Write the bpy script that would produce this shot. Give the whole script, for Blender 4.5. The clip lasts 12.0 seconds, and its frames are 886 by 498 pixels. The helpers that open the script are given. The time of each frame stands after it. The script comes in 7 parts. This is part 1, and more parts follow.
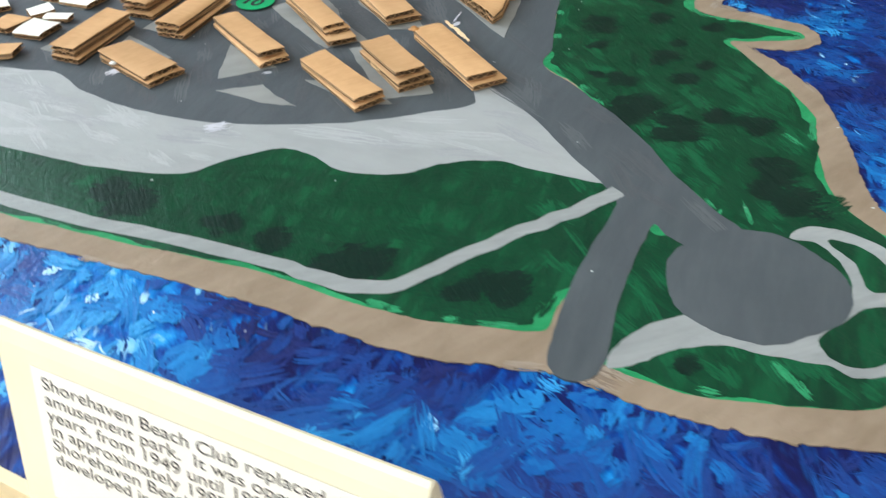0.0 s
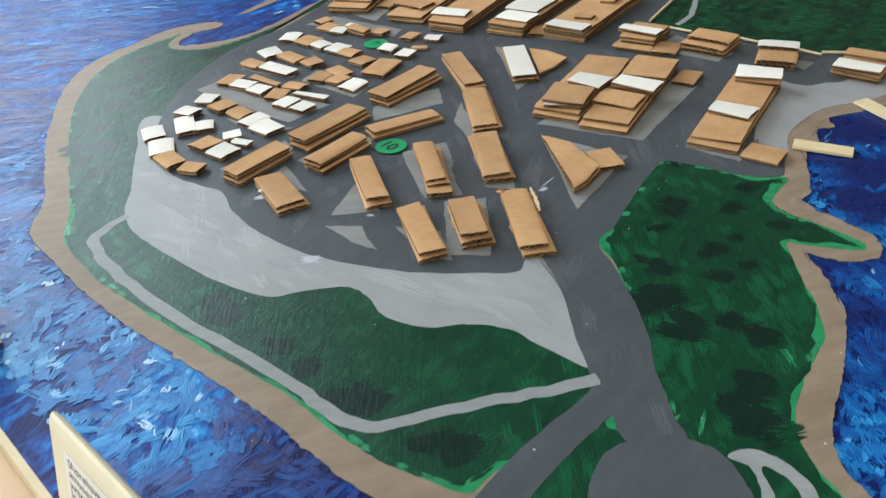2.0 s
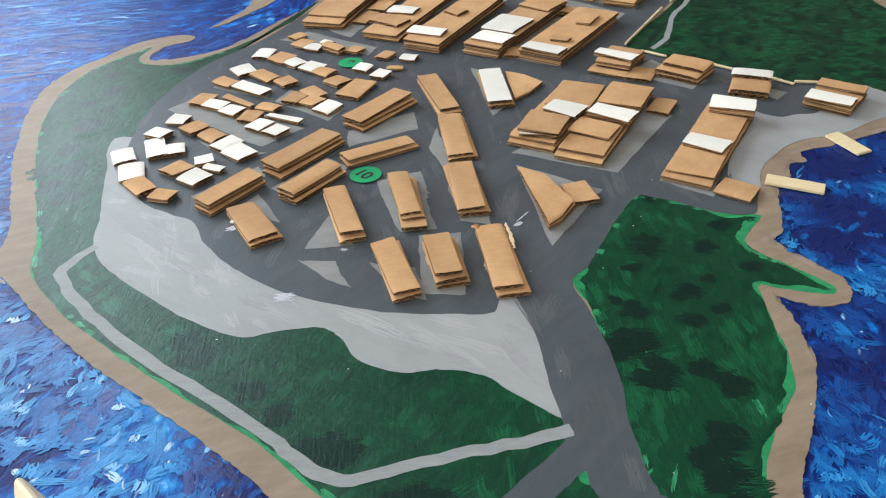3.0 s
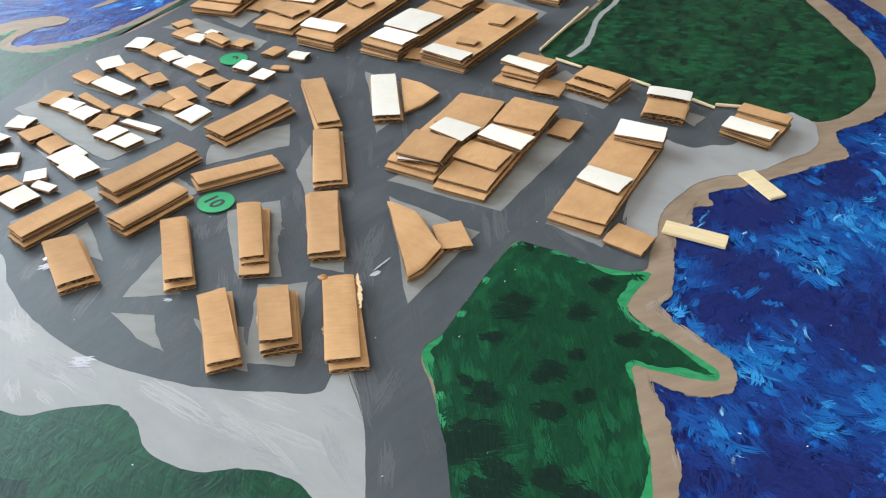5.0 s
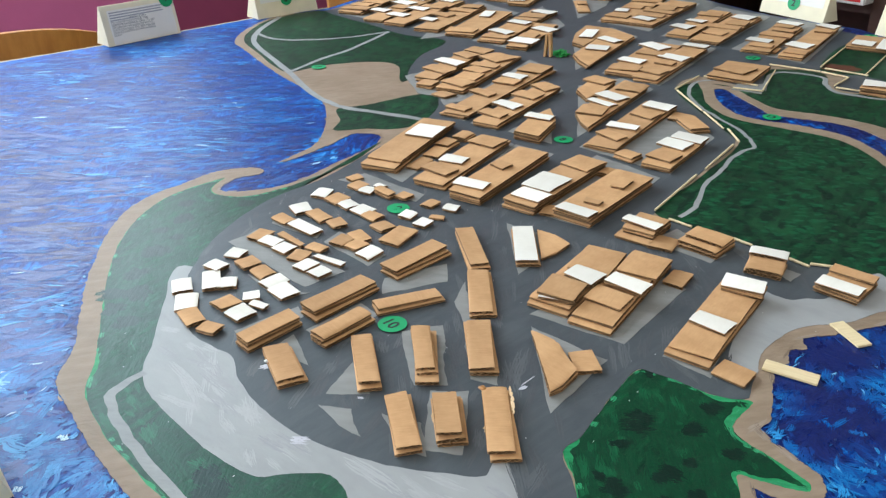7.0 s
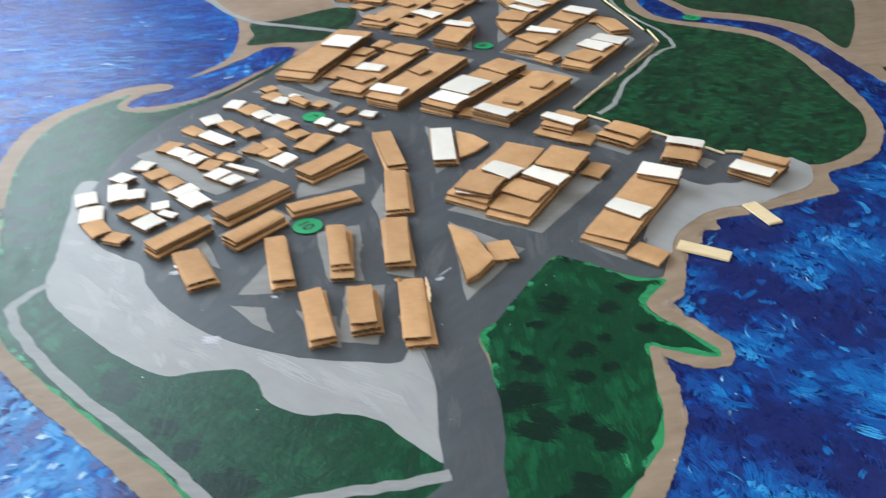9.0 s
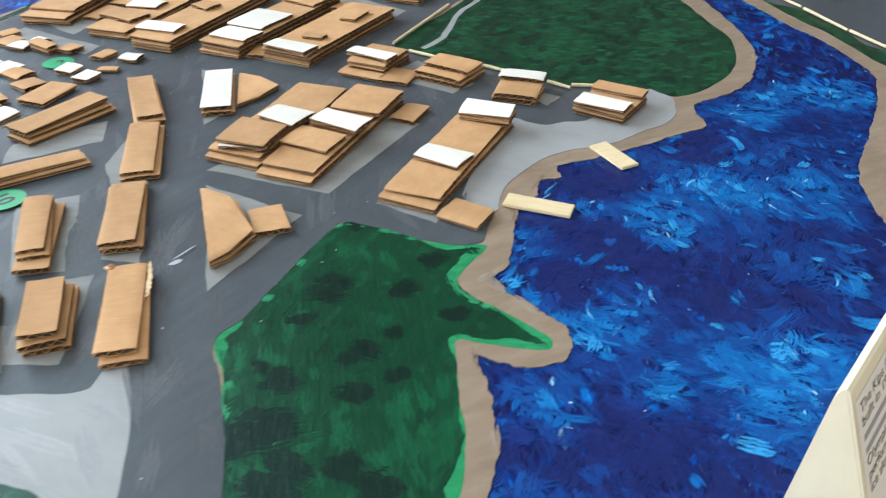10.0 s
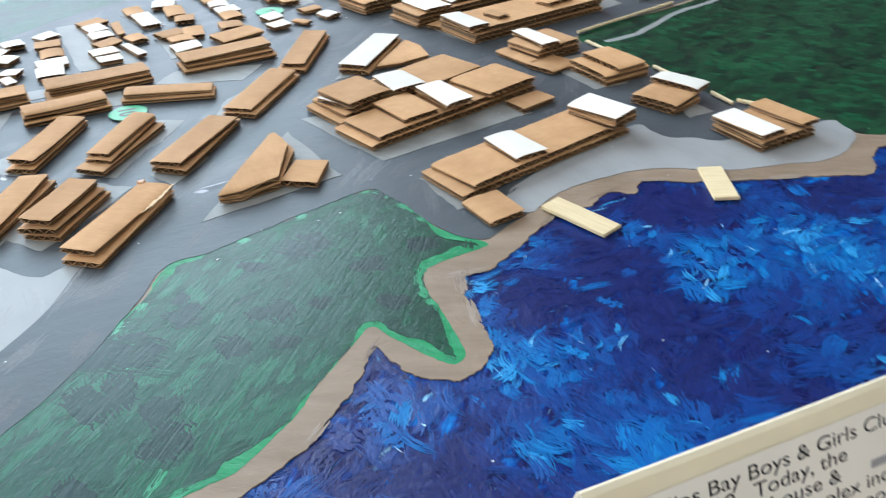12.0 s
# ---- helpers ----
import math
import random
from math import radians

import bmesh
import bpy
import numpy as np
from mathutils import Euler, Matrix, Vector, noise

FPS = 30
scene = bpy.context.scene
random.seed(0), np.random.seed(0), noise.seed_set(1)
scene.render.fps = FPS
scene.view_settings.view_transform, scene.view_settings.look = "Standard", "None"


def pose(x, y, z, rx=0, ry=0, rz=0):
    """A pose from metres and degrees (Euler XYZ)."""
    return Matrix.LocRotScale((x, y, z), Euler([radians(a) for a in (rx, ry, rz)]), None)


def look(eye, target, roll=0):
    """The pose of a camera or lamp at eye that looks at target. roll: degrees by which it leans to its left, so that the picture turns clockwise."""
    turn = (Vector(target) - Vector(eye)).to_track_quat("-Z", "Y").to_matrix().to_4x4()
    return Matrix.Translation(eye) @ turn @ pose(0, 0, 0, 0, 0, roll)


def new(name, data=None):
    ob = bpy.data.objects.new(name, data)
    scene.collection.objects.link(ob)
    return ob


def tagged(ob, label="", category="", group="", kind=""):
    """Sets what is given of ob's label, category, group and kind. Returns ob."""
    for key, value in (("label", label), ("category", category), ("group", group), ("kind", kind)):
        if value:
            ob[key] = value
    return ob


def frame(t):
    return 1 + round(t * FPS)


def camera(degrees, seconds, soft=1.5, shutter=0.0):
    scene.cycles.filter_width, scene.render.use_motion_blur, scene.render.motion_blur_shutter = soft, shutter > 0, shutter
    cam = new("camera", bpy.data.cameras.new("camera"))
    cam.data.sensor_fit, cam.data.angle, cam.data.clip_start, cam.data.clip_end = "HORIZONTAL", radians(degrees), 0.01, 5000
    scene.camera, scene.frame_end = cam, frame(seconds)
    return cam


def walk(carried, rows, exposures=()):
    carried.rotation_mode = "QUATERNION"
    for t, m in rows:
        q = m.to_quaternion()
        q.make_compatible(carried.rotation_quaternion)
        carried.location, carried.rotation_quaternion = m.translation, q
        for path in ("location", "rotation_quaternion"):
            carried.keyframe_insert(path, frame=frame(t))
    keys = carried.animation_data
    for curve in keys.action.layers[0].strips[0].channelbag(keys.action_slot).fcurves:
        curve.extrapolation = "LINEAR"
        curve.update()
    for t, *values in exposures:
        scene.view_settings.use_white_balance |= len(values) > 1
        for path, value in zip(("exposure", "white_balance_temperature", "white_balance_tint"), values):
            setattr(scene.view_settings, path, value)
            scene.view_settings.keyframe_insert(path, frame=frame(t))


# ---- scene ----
cam = camera(56.0, 12.0, soft=1.15, shutter=0.3)
PATH = [
    (0, (0.01063, 0.01273, 0.16115), (-0.0328, 0.7871, -0.4701), -1.94),
    (0.5, (0.06730, -0.00570, 0.16488), (-0.0696, 0.7407, -0.4864), -2.97),
    (1, (0.10327, -0.00929, 0.20143), (-0.1415, 0.7381, -0.4162), -4.27),
    (1.5, (0.10045, -0.00993, 0.21471), (-0.2274, 0.7280, -0.3751), -5.89),
    (2, (0.09931, 0.00784, 0.21843), (-0.2332, 0.7699, -0.3372), -4.90),
    (2.5, (0.09283, 0.01691, 0.22442), (-0.2214, 0.7974, -0.3160), -2.73),
    (2.7, (0.09152, 0.01706, 0.23039), (-0.2104, 0.7927, -0.3239), -3.27),
    (4.3, (0.13118, 0.07772, 0.24042), (-0.1785, 0.8290, -0.3424), -2.34),
    (4.5, (0.13174, 0.08707, 0.23714), (-0.1691, 0.8350, -0.3546), -2.04),
    (5, (0.12512, 0.10541, 0.23526), (-0.1379, 0.8592, -0.3669), -0.11),
    (5.5, (0.12296, 0.09758, 0.24077), (-0.1181, 0.8692, -0.3478), -0.36),
    (6, (0.12453, 0.05867, 0.25698), (-0.2130, 0.8206, -0.2958), -1.15),
    (6.5, (0.13015, 0.03437, 0.27874), (-0.2727, 0.7905, -0.2370), -0.94),
    (6.7, (0.12901, 0.02427, 0.28214), (-0.2732, 0.7970, -0.2089), -0.83),
    (8.3, (0.13586, 0.00535, 0.29457), (-0.2403, 0.8267, -0.1342), -1.82),
    (8.5, (0.13784, 0.00437, 0.28731), (-0.2279, 0.8167, -0.1669), -1.70),
    (9, (0.14670, 0.01751, 0.25728), (-0.1745, 0.8049, -0.2689), -1.53),
    (9.5, (0.15359, 0.07513, 0.20124), (-0.0661, 0.8866, -0.3403), 1.89),
    (10, (0.16834, 0.13287, 0.18491), (-0.0341, 0.9446, -0.3629), -0.26),
    (10.5, (0.21964, 0.16575, 0.17688), (-0.0694, 0.9624, -0.3539), -1.47),
    (11, (0.25664, 0.17143, 0.17233), (-0.1595, 0.8977, -0.3747), -5.12),
    (11.5, (0.28431, 0.18803, 0.16914), (-0.1909, 0.8785, -0.3762), -3.33),
    (12, (0.27561, 0.21245, 0.15895), (-0.2922, 0.8412, -0.3724), -2.02),
]
walk(cam, [(t, look(eye, target, roll)) for t, eye, target, roll in PATH], [(0, 0.04, 6250, 4), (0.5, -0.52, 6350, 6), (1.0, -0.3, 6250, 5), (1.5, -0.3, 6200, 3), (2.0, -0.47, 6300, 6), (2.7, -0.37, 6350, 8),
      (4.3, -0.12, 6450, 9), (6.5, -0.2, 6200, 6), (8.5, -0.24, 6150, 8), (9.5, -0.16, 6300, 9), (10.5, 0.06, 5800, 3), (11.5, -0.1, 5900, 5), (12, -0.04, 5850, 6)])

# ---- light ----
world = bpy.data.worlds.new("daylight")
scene.world = world
world.use_nodes = True
wn = world.node_tree.nodes
sky = wn.new("ShaderNodeTexSky")
sky.sky_type, sky.sun_disc = "NISHITA", False
sky.sun_elevation, sky.sun_rotation = radians(40), radians(-60)
world.node_tree.links.new(sky.outputs[0], wn["Background"].inputs[0])
wn["Background"].inputs[1].default_value = 0.12


def area(name, eye, target, sx, sy, watts, colour):
    data = bpy.data.lights.new(name, "AREA")
    data.shape, data.size, data.size_y, data.energy, data.color = "RECTANGLE", sx, sy, watts, colour
    ob = new(name, data)
    ob.matrix_world = look(eye, target)
    return ob


# daylight from the row of windows in the west wall, and the ceiling panels of the room
ALONG, ACROSS = np.array((0.911, -0.412)), np.array((0.412, 0.911))  # the room's two directions in plan


def plan(u, v):
    """A place given along and across the room."""
    p = u * ALONG + v * ACROSS
    return float(p[0]), float(p[1])


area("window_light", (*plan(-2.02, -0.5), 1.08), (*plan(0.0, -0.5), 0.6), 3.0, 1.25, 100, (0.84, 0.93, 1.0))
area("south_window_light", (*plan(0.2, -1.98), 1.1), (*plan(0.0, 0.3), 0.0), 1.5, 1.2, 20, (1.0, 0.97, 0.92))
area("ceiling_panel_light", (*plan(0.2, 0.4), 1.86), (*plan(0.2, 0.4), 0.0), 1.6, 1.6, 8, (1.0, 0.9, 0.78))

# ---- materials ----


def material(name, rough=0.6, metal=0.0):
    m = bpy.data.materials.new(name)
    m.use_nodes = True
    nt = m.node_tree
    b = nt.nodes["Principled BSDF"]
    b.inputs["Roughness"].default_value, b.inputs["Metallic"].default_value = rough, metal
    return m, nt, b


def coords(nt, scale=(1, 1, 1), turn=0.0):
    tc, mp = nt.nodes.new("ShaderNodeTexCoord"), nt.nodes.new("ShaderNodeMapping")
    nt.links.new(tc.outputs["Object"], mp.inputs[0])
    mp.vector_type = "TEXTURE"  # turned first, then stretched along the turned axes
    mp.inputs["Scale"].default_value, mp.inputs["Rotation"].default_value = tuple(1 / k for k in scale), (0, 0, radians(turn))
    return mp.outputs[0]


def tex_noise(nt, vec, scale, detail=4.0, rough=0.6, warp=0.0):
    n = nt.nodes.new("ShaderNodeTexNoise")
    n.inputs["Scale"].default_value, n.inputs["Detail"].default_value = scale, detail
    n.inputs["Roughness"].default_value, n.inputs["Distortion"].default_value = rough, warp
    nt.links.new(vec, n.inputs["Vector"])
    return n.outputs[0]


def ramp(nt, fac, stops):
    r = nt.nodes.new("ShaderNodeValToRGB")
    while len(r.color_ramp.elements) < len(stops):
        r.color_ramp.elements.new(0.5)
    for e, (p, c) in zip(r.color_ramp.elements, stops):
        e.position, e.color = p, (*c, 1) if len(c) == 3 else c
    nt.links.new(fac, r.inputs[0])
    return r.outputs[0]


def blend(nt, fac, a, b, kind="MIX"):
    m = nt.nodes.new("ShaderNodeMix")
    m.data_type, m.blend_type = "RGBA", kind
    for sock, v in ((m.inputs["Factor"], fac), (m.inputs["A"], a), (m.inputs["B"], b)):
        if isinstance(v, (int, float)):
            sock.default_value = v
        elif isinstance(v, tuple):
            sock.default_value = (*v, 1)
        else:
            nt.links.new(v, sock)
    return m.outputs["Result"]


def relief(nt, b, height, strength, depth):
    n = nt.nodes.new("ShaderNodeBump")
    n.inputs["Strength"].default_value, n.inputs["Distance"].default_value = strength, depth
    nt.links.new(height, n.inputs["Height"])
    nt.links.new(n.outputs[0], b.inputs["Normal"])


def warped(nt, vec, scale, amount):
    """The coordinates, bent by a slow noise, so that brush strokes curve."""
    n = nt.nodes.new("ShaderNodeTexNoise")
    n.inputs["Scale"].default_value, n.inputs["Detail"].default_value = scale, 1.0
    nt.links.new(vec, n.inputs["Vector"])
    s, a = nt.nodes.new("ShaderNodeVectorMath"), nt.nodes.new("ShaderNodeVectorMath")
    s.operation, a.operation = "MULTIPLY_ADD", "ADD"
    nt.links.new(n.outputs["Color"], s.inputs[0])
    s.inputs[1].default_value, s.inputs[2].default_value = (amount,) * 3, (-amount / 2,) * 3
    nt.links.new(vec, a.inputs[0])
    nt.links.new(s.outputs[0], a.inputs[1])
    return a.outputs[0]


def paint_material(name, base, dark, light, rough, bump=0.35, stroke=(60, 260), turn=20.0, spread=(0.3, 0.7), sheen=0.22, blotch=None):
    """Acrylic paint brushed on by hand: streaks along the stroke, slow patches, and ridges of the bristles."""
    m, nt, b = material(name, rough)
    b.inputs["Specular IOR Level"].default_value = sheen
    flat = coords(nt)
    v = warped(nt, coords(nt, (stroke[0], stroke[1], 1), turn), 0.08, 3.0)
    streak = tex_noise(nt, v, 1.0, 3.0, 0.6)
    patch = tex_noise(nt, flat, 22.0, 4.0, 0.6)
    c1 = ramp(nt, streak, [(spread[0], dark), (0.5, base), (spread[1], light)])
    c2 = ramp(nt, patch, [(0.3, dark), (0.52, base), (0.75, light)])
    colour = blend(nt, 0.5, c1, c2)
    if blotch:
        press = tex_noise(nt, warped(nt, coords(nt, (1, 1.5, 1), turn), 60.0, 0.02), blotch[0], 3.0, 0.55)
        colour = blend(nt, ramp(nt, press, [(blotch[1], (0, 0, 0)), (blotch[1] + 0.05, (0.9, 0.9, 0.9))]), colour, blotch[2])
    nt.links.new(colour, b.inputs["Base Color"])
    fine = tex_noise(nt, warped(nt, coords(nt, (1, 1.8, 1), turn), 90.0, 0.012), 210.0, 5.0, 0.65)
    relief(nt, b, blend(nt, 0.65, streak, fine), bump, 0.0011)
    b.inputs["Specular Tint"].default_value = (0.7, 0.94, 1.0, 1.0)
    r = nt.nodes.new("ShaderNodeMapRange")
    r.inputs[3].default_value, r.inputs[4].default_value = rough - 0.08, rough + 0.12
    nt.links.new(patch, r.inputs[0])
    nt.links.new(r.outputs[0], b.inputs["Roughness"])
    return m


# places where the brighter blue was brushed thickest: x, y, reach, strength
SHOALS = [(0.218, 0.47, 0.05, 0.075), (0.15, 0.275, 0.035, 0.05), (0.035, 0.148, 0.07, 0.05), (-0.075, 0.185, 0.06, 0.035), (-0.15, 0.2, 0.13, 0.035), (0.1, 0.1, 0.06, 0.035), (0.16, 0.25, 0.03, 0.05), (0.165, 0.33, 0.03, 0.03)]


def water_material(name):
    """Sea painted wet in wet: navy ground, clouds of brighter blue dragged about in curving strokes, pale streaks on their crests; bluer to the west."""
    m, nt, b = material(name, 0.4)
    b.inputs["Specular IOR Level"].default_value = 0.14
    flat = coords(nt)
    which = tex_noise(nt, flat, 22.0, 2.0, 0.5)
    s1 = tex_noise(nt, warped(nt, coords(nt, (62, 165, 1), 72), 0.4, 2.4), 1.0, 5.0, 0.62)
    s2 = tex_noise(nt, warped(nt, coords(nt, (62, 165, 1), 122), 0.4, 2.4), 1.0, 5.0, 0.62)
    streak = blend(nt, ramp(nt, which, [(0.45, (0, 0, 0)), (0.55, (1, 1, 1))]), s1, s2)
    cloud = tex_noise(nt, warped(nt, flat, 30.0, 0.03), 55.0, 4.0, 0.62)
    broad = tex_noise(nt, flat, 13.0, 3.0, 0.55)
    west = nt.nodes.new("ShaderNodeMapRange")
    west.inputs[1].default_value, west.inputs[2].default_value, west.inputs[3].default_value, west.inputs[4].default_value = -0.25, 0.12, 0.018, -0.026
    axis = nt.nodes.new("ShaderNodeSeparateXYZ")
    nt.links.new(flat, axis.inputs[0])
    nt.links.new(axis.outputs[0], west.inputs[0])
    total = west.outputs[0]
    for px, py, reach, gain in SHOALS:
        gap = nt.nodes.new("ShaderNodeVectorMath")
        gap.operation = "DISTANCE"
        nt.links.new(flat, gap.inputs[0])
        gap.inputs[1].default_value = (px, py, 0)
        near = nt.nodes.new("ShaderNodeMapRange")
        near.interpolation_type = "SMOOTHSTEP"
        near.inputs[1].default_value, near.inputs[2].default_value, near.inputs[3].default_value, near.inputs[4].default_value = 0, reach, gain, 0
        nt.links.new(gap.outputs["Value"], near.inputs[0])
        add = nt.nodes.new("ShaderNodeMath")
        nt.links.new(total, add.inputs[0])
        nt.links.new(near.outputs[0], add.inputs[1])
        total = add.outputs[0]
    for value, weight in ((streak, 0.45), (cloud, 0.25), (broad, 0.34)):
        k = nt.nodes.new("ShaderNodeMath")
        k.operation = "MULTIPLY_ADD"
        nt.links.new(value, k.inputs[0])
        k.inputs[1].default_value = weight
        nt.links.new(total, k.inputs[2])
        total = k.outputs[0]
    tone = ramp(nt, total, [(0.45, (0.006, 0.008, 0.07)), (0.515, (0.006, 0.018, 0.14)), (0.55, (0.005, 0.055, 0.3)), (0.59, (0.008, 0.155, 0.52)), (0.645, (0.03, 0.31, 0.73)), (0.7, (0.3, 0.62, 0.9))])
    violet = tex_noise(nt, flat, 30.0, 3.0, 0.6)
    tone = blend(nt, ramp(nt, violet, [(0.55, (0, 0, 0)), (0.75, (0.4, 0.4, 0.4))]), tone, (0.02, 0.014, 0.13))
    flock = ramp(nt, tex_noise(nt, flat, 14.0, 3.0, 0.6), [(0.48, (0, 0, 0)), (0.66, (1, 1, 1))])
    for size, turn, start, colour in ((1.35, 95, 0.57, (0.012, 0.16, 0.56)), (0.55, 85, 0.6, (0.012, 0.19, 0.6)), (0.6, 125, 0.605, (0.012, 0.18, 0.6)), (1.2, 60, 0.61, (0.05, 0.33, 0.78)), (1.7, 105, 0.635, (0.36, 0.66, 0.87))):
        mark = tex_noise(nt, warped(nt, coords(nt, (60 * size, 260 * size, 1), turn), 0.25, 1.8), 1.0, 3.0, 0.58)
        fac = ramp(nt, mark, [(start, (0, 0, 0)), (start + 0.1, (1, 1, 1))])
        fac = blend(nt, 1.0, fac, flock if size != 1.35 else (0.28, 0.28, 0.28), "MULTIPLY")
        tone = blend(nt, fac, tone, colour)
    calm = nt.nodes.new("ShaderNodeMapRange")
    calm.inputs[1].default_value, calm.inputs[2].default_value, calm.inputs[3].default_value, calm.inputs[4].default_value = -0.45, -0.12, 0.4, 0.0
    nt.links.new(axis.outputs[0], calm.inputs[0])
    tone = blend(nt, calm.outputs[0], tone, (0.016, 0.1, 0.46))
    nt.links.new(tone, b.inputs["Base Color"])
    relief(nt, b, blend(nt, 0.4, streak, mark), 0.6, 0.0012)
    return m


def card_material(name, base, dark, light):
    m, nt, b = material(name, 0.82)
    info = nt.nodes.new("ShaderNodeObjectInfo")
    v = coords(nt)
    fibre = tex_noise(nt, coords(nt, (900, 140, 200)), 1.0, 3.0, 0.6)
    blot = tex_noise(nt, v, 60.0, 3.0, 0.6)
    c = blend(nt, 0.68, ramp(nt, fibre, [(0.3, dark), (0.5, base), (0.72, light)]), ramp(nt, blot, [(0.3, dark), (0.5, base), (0.7, light)]))
    hsv = nt.nodes.new("ShaderNodeHueSaturation")
    mr = nt.nodes.new("ShaderNodeMapRange")
    mr.inputs[3].default_value, mr.inputs[4].default_value = 0.86, 1.1
    nt.links.new(info.outputs["Random"], mr.inputs[0])
    nt.links.new(mr.outputs[0], hsv.inputs["Value"])
    nt.links.new(c, hsv.inputs["Color"])
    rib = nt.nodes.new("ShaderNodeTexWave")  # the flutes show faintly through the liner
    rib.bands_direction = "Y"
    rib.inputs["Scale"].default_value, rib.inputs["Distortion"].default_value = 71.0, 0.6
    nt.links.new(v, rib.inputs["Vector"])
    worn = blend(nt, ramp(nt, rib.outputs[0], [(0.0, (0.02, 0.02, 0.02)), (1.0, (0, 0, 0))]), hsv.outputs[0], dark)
    nt.links.new(worn, b.inputs["Base Color"])
    relief(nt, b, blend(nt, 0.35, fibre, rib.outputs[0]), 0.22, 0.0003)
    return m


def plain_material(name, colour, rough=0.6, vary=0.12, scale=40.0, metal=0.0):
    m, nt, b = material(name, rough, metal)
    n = tex_noise(nt, coords(nt), scale, 4.0, 0.6)
    lo, hi = tuple(c * (1 - vary) for c in colour), tuple(min(1, c * (1 + vary)) for c in colour)
    nt.links.new(ramp(nt, n, [(0.3, lo), (0.7, hi)]), b.inputs["Base Color"])
    relief(nt, b, n, 0.08, 0.0005)
    return m


def wood_material(name, base, dark, rough=0.45, size=1.0):
    m, nt, b = material(name, rough)
    v = warped(nt, coords(nt, (6 * size, 70 * size, 20 * size)), 0.3, 1.2)
    g = tex_noise(nt, v, 1.0, 5.0, 0.6)
    nt.links.new(ramp(nt, g, [(0.32, dark), (0.6, base)]), b.inputs["Base Color"])
    relief(nt, b, g, 0.1, 0.0005)
    return m


WATER = water_material("blue_brushed_paint")
SAND = paint_material("sand_paint", (0.3, 0.225, 0.16), (0.23, 0.17, 0.115), (0.37, 0.285, 0.21), 0.45, 0.5, (50, 170), 40.0)
RIM = paint_material("bright_green_paint", (0.03, 0.27, 0.1), (0.015, 0.17, 0.06), (0.06, 0.38, 0.16), 0.38, 0.7)
GREEN = paint_material("dark_green_paint", (0.004, 0.048, 0.018), (0.003, 0.026, 0.012), (0.008, 0.1, 0.036), 0.38, 0.5, (45, 190), 75.0, (0.38, 0.62), 0.28, (42.0, 0.56, (0.004, 0.04, 0.016)))
FIELD = paint_material("field_green_paint", (0.01, 0.05, 0.021), (0.007, 0.028, 0.014), (0.016, 0.085, 0.032), 0.45, 0.5, (55, 110), 80.0, (0.4, 0.6), 0.2, (75.0, 0.53, (0.006, 0.02, 0.012)))
ROAD = paint_material("dark_grey_paint", (0.08, 0.09, 0.1), (0.066, 0.075, 0.084), (0.1, 0.112, 0.122), 0.42, 0.25, (30, 160), 70.0)
LOTGREY = paint_material("mid_grey_paint", (0.258, 0.26, 0.25), (0.203, 0.205, 0.195), (0.322, 0.326, 0.316), 0.45, 0.3, (30, 120), 15.0)
# for pale paint marks and for the glints painted on the apron
PALE = paint_material("pale_lilac_paint_and_glint", (0.55, 0.55, 0.6), (0.45, 0.45, 0.5), (0.66, 0.66, 0.7), 0.45)
BRICKRED = paint_material("brick_red_paint", (0.13, 0.05, 0.03), (0.08, 0.04, 0.025), (0.18, 0.07, 0.04), 0.5)
LOT = paint_material("light_grey_paint", (0.348, 0.358, 0.362), (0.3, 0.308, 0.31), (0.388, 0.397, 0.398), 0.45, 0.2, (26, 70), -20.0)
PATHGREY = paint_material("path_grey_paint", (0.3, 0.31, 0.31), (0.24, 0.25, 0.25), (0.37, 0.38, 0.38), 0.45, 0.3)


def stroke_material(name, dark, light, rough=0.38, sheen=0.25, groove=None, tint=None):
    """Paint of single brush strokes: each bristle's trail takes its own tone between two colours; groove: the way in which the bristles ran."""
    m, nt, b = material(name, rough)
    b.inputs["Specular IOR Level"].default_value = sheen
    if tint:
        b.inputs["Specular Tint"].default_value = (*tint, 1.0)
    info = nt.nodes.new("ShaderNodeNewGeometry")
    grain = tex_noise(nt, coords(nt), 420.0, 3.0, 0.6)
    tone = ramp(nt, info.outputs["Random Per Island"], [(0.0, dark), (1.0, light)])
    nt.links.new(blend(nt, 0.35, tone, ramp(nt, grain, [(0.3, dark), (0.7, light)])), b.inputs["Base Color"])
    if groove is not None:
        lines = tex_noise(nt, warped(nt, coords(nt, (60, 520, 1), groove), 0.2, 5.0), 1.0, 4.0, 0.65)
        lumps = tex_noise(nt, coords(nt), 130.0, 4.0, 0.7)
        relief(nt, b, blend(nt, 0.55, lines, lumps), 0.3, 0.0016)
    else:
        relief(nt, b, grain, 0.35, 0.0006)
    return m


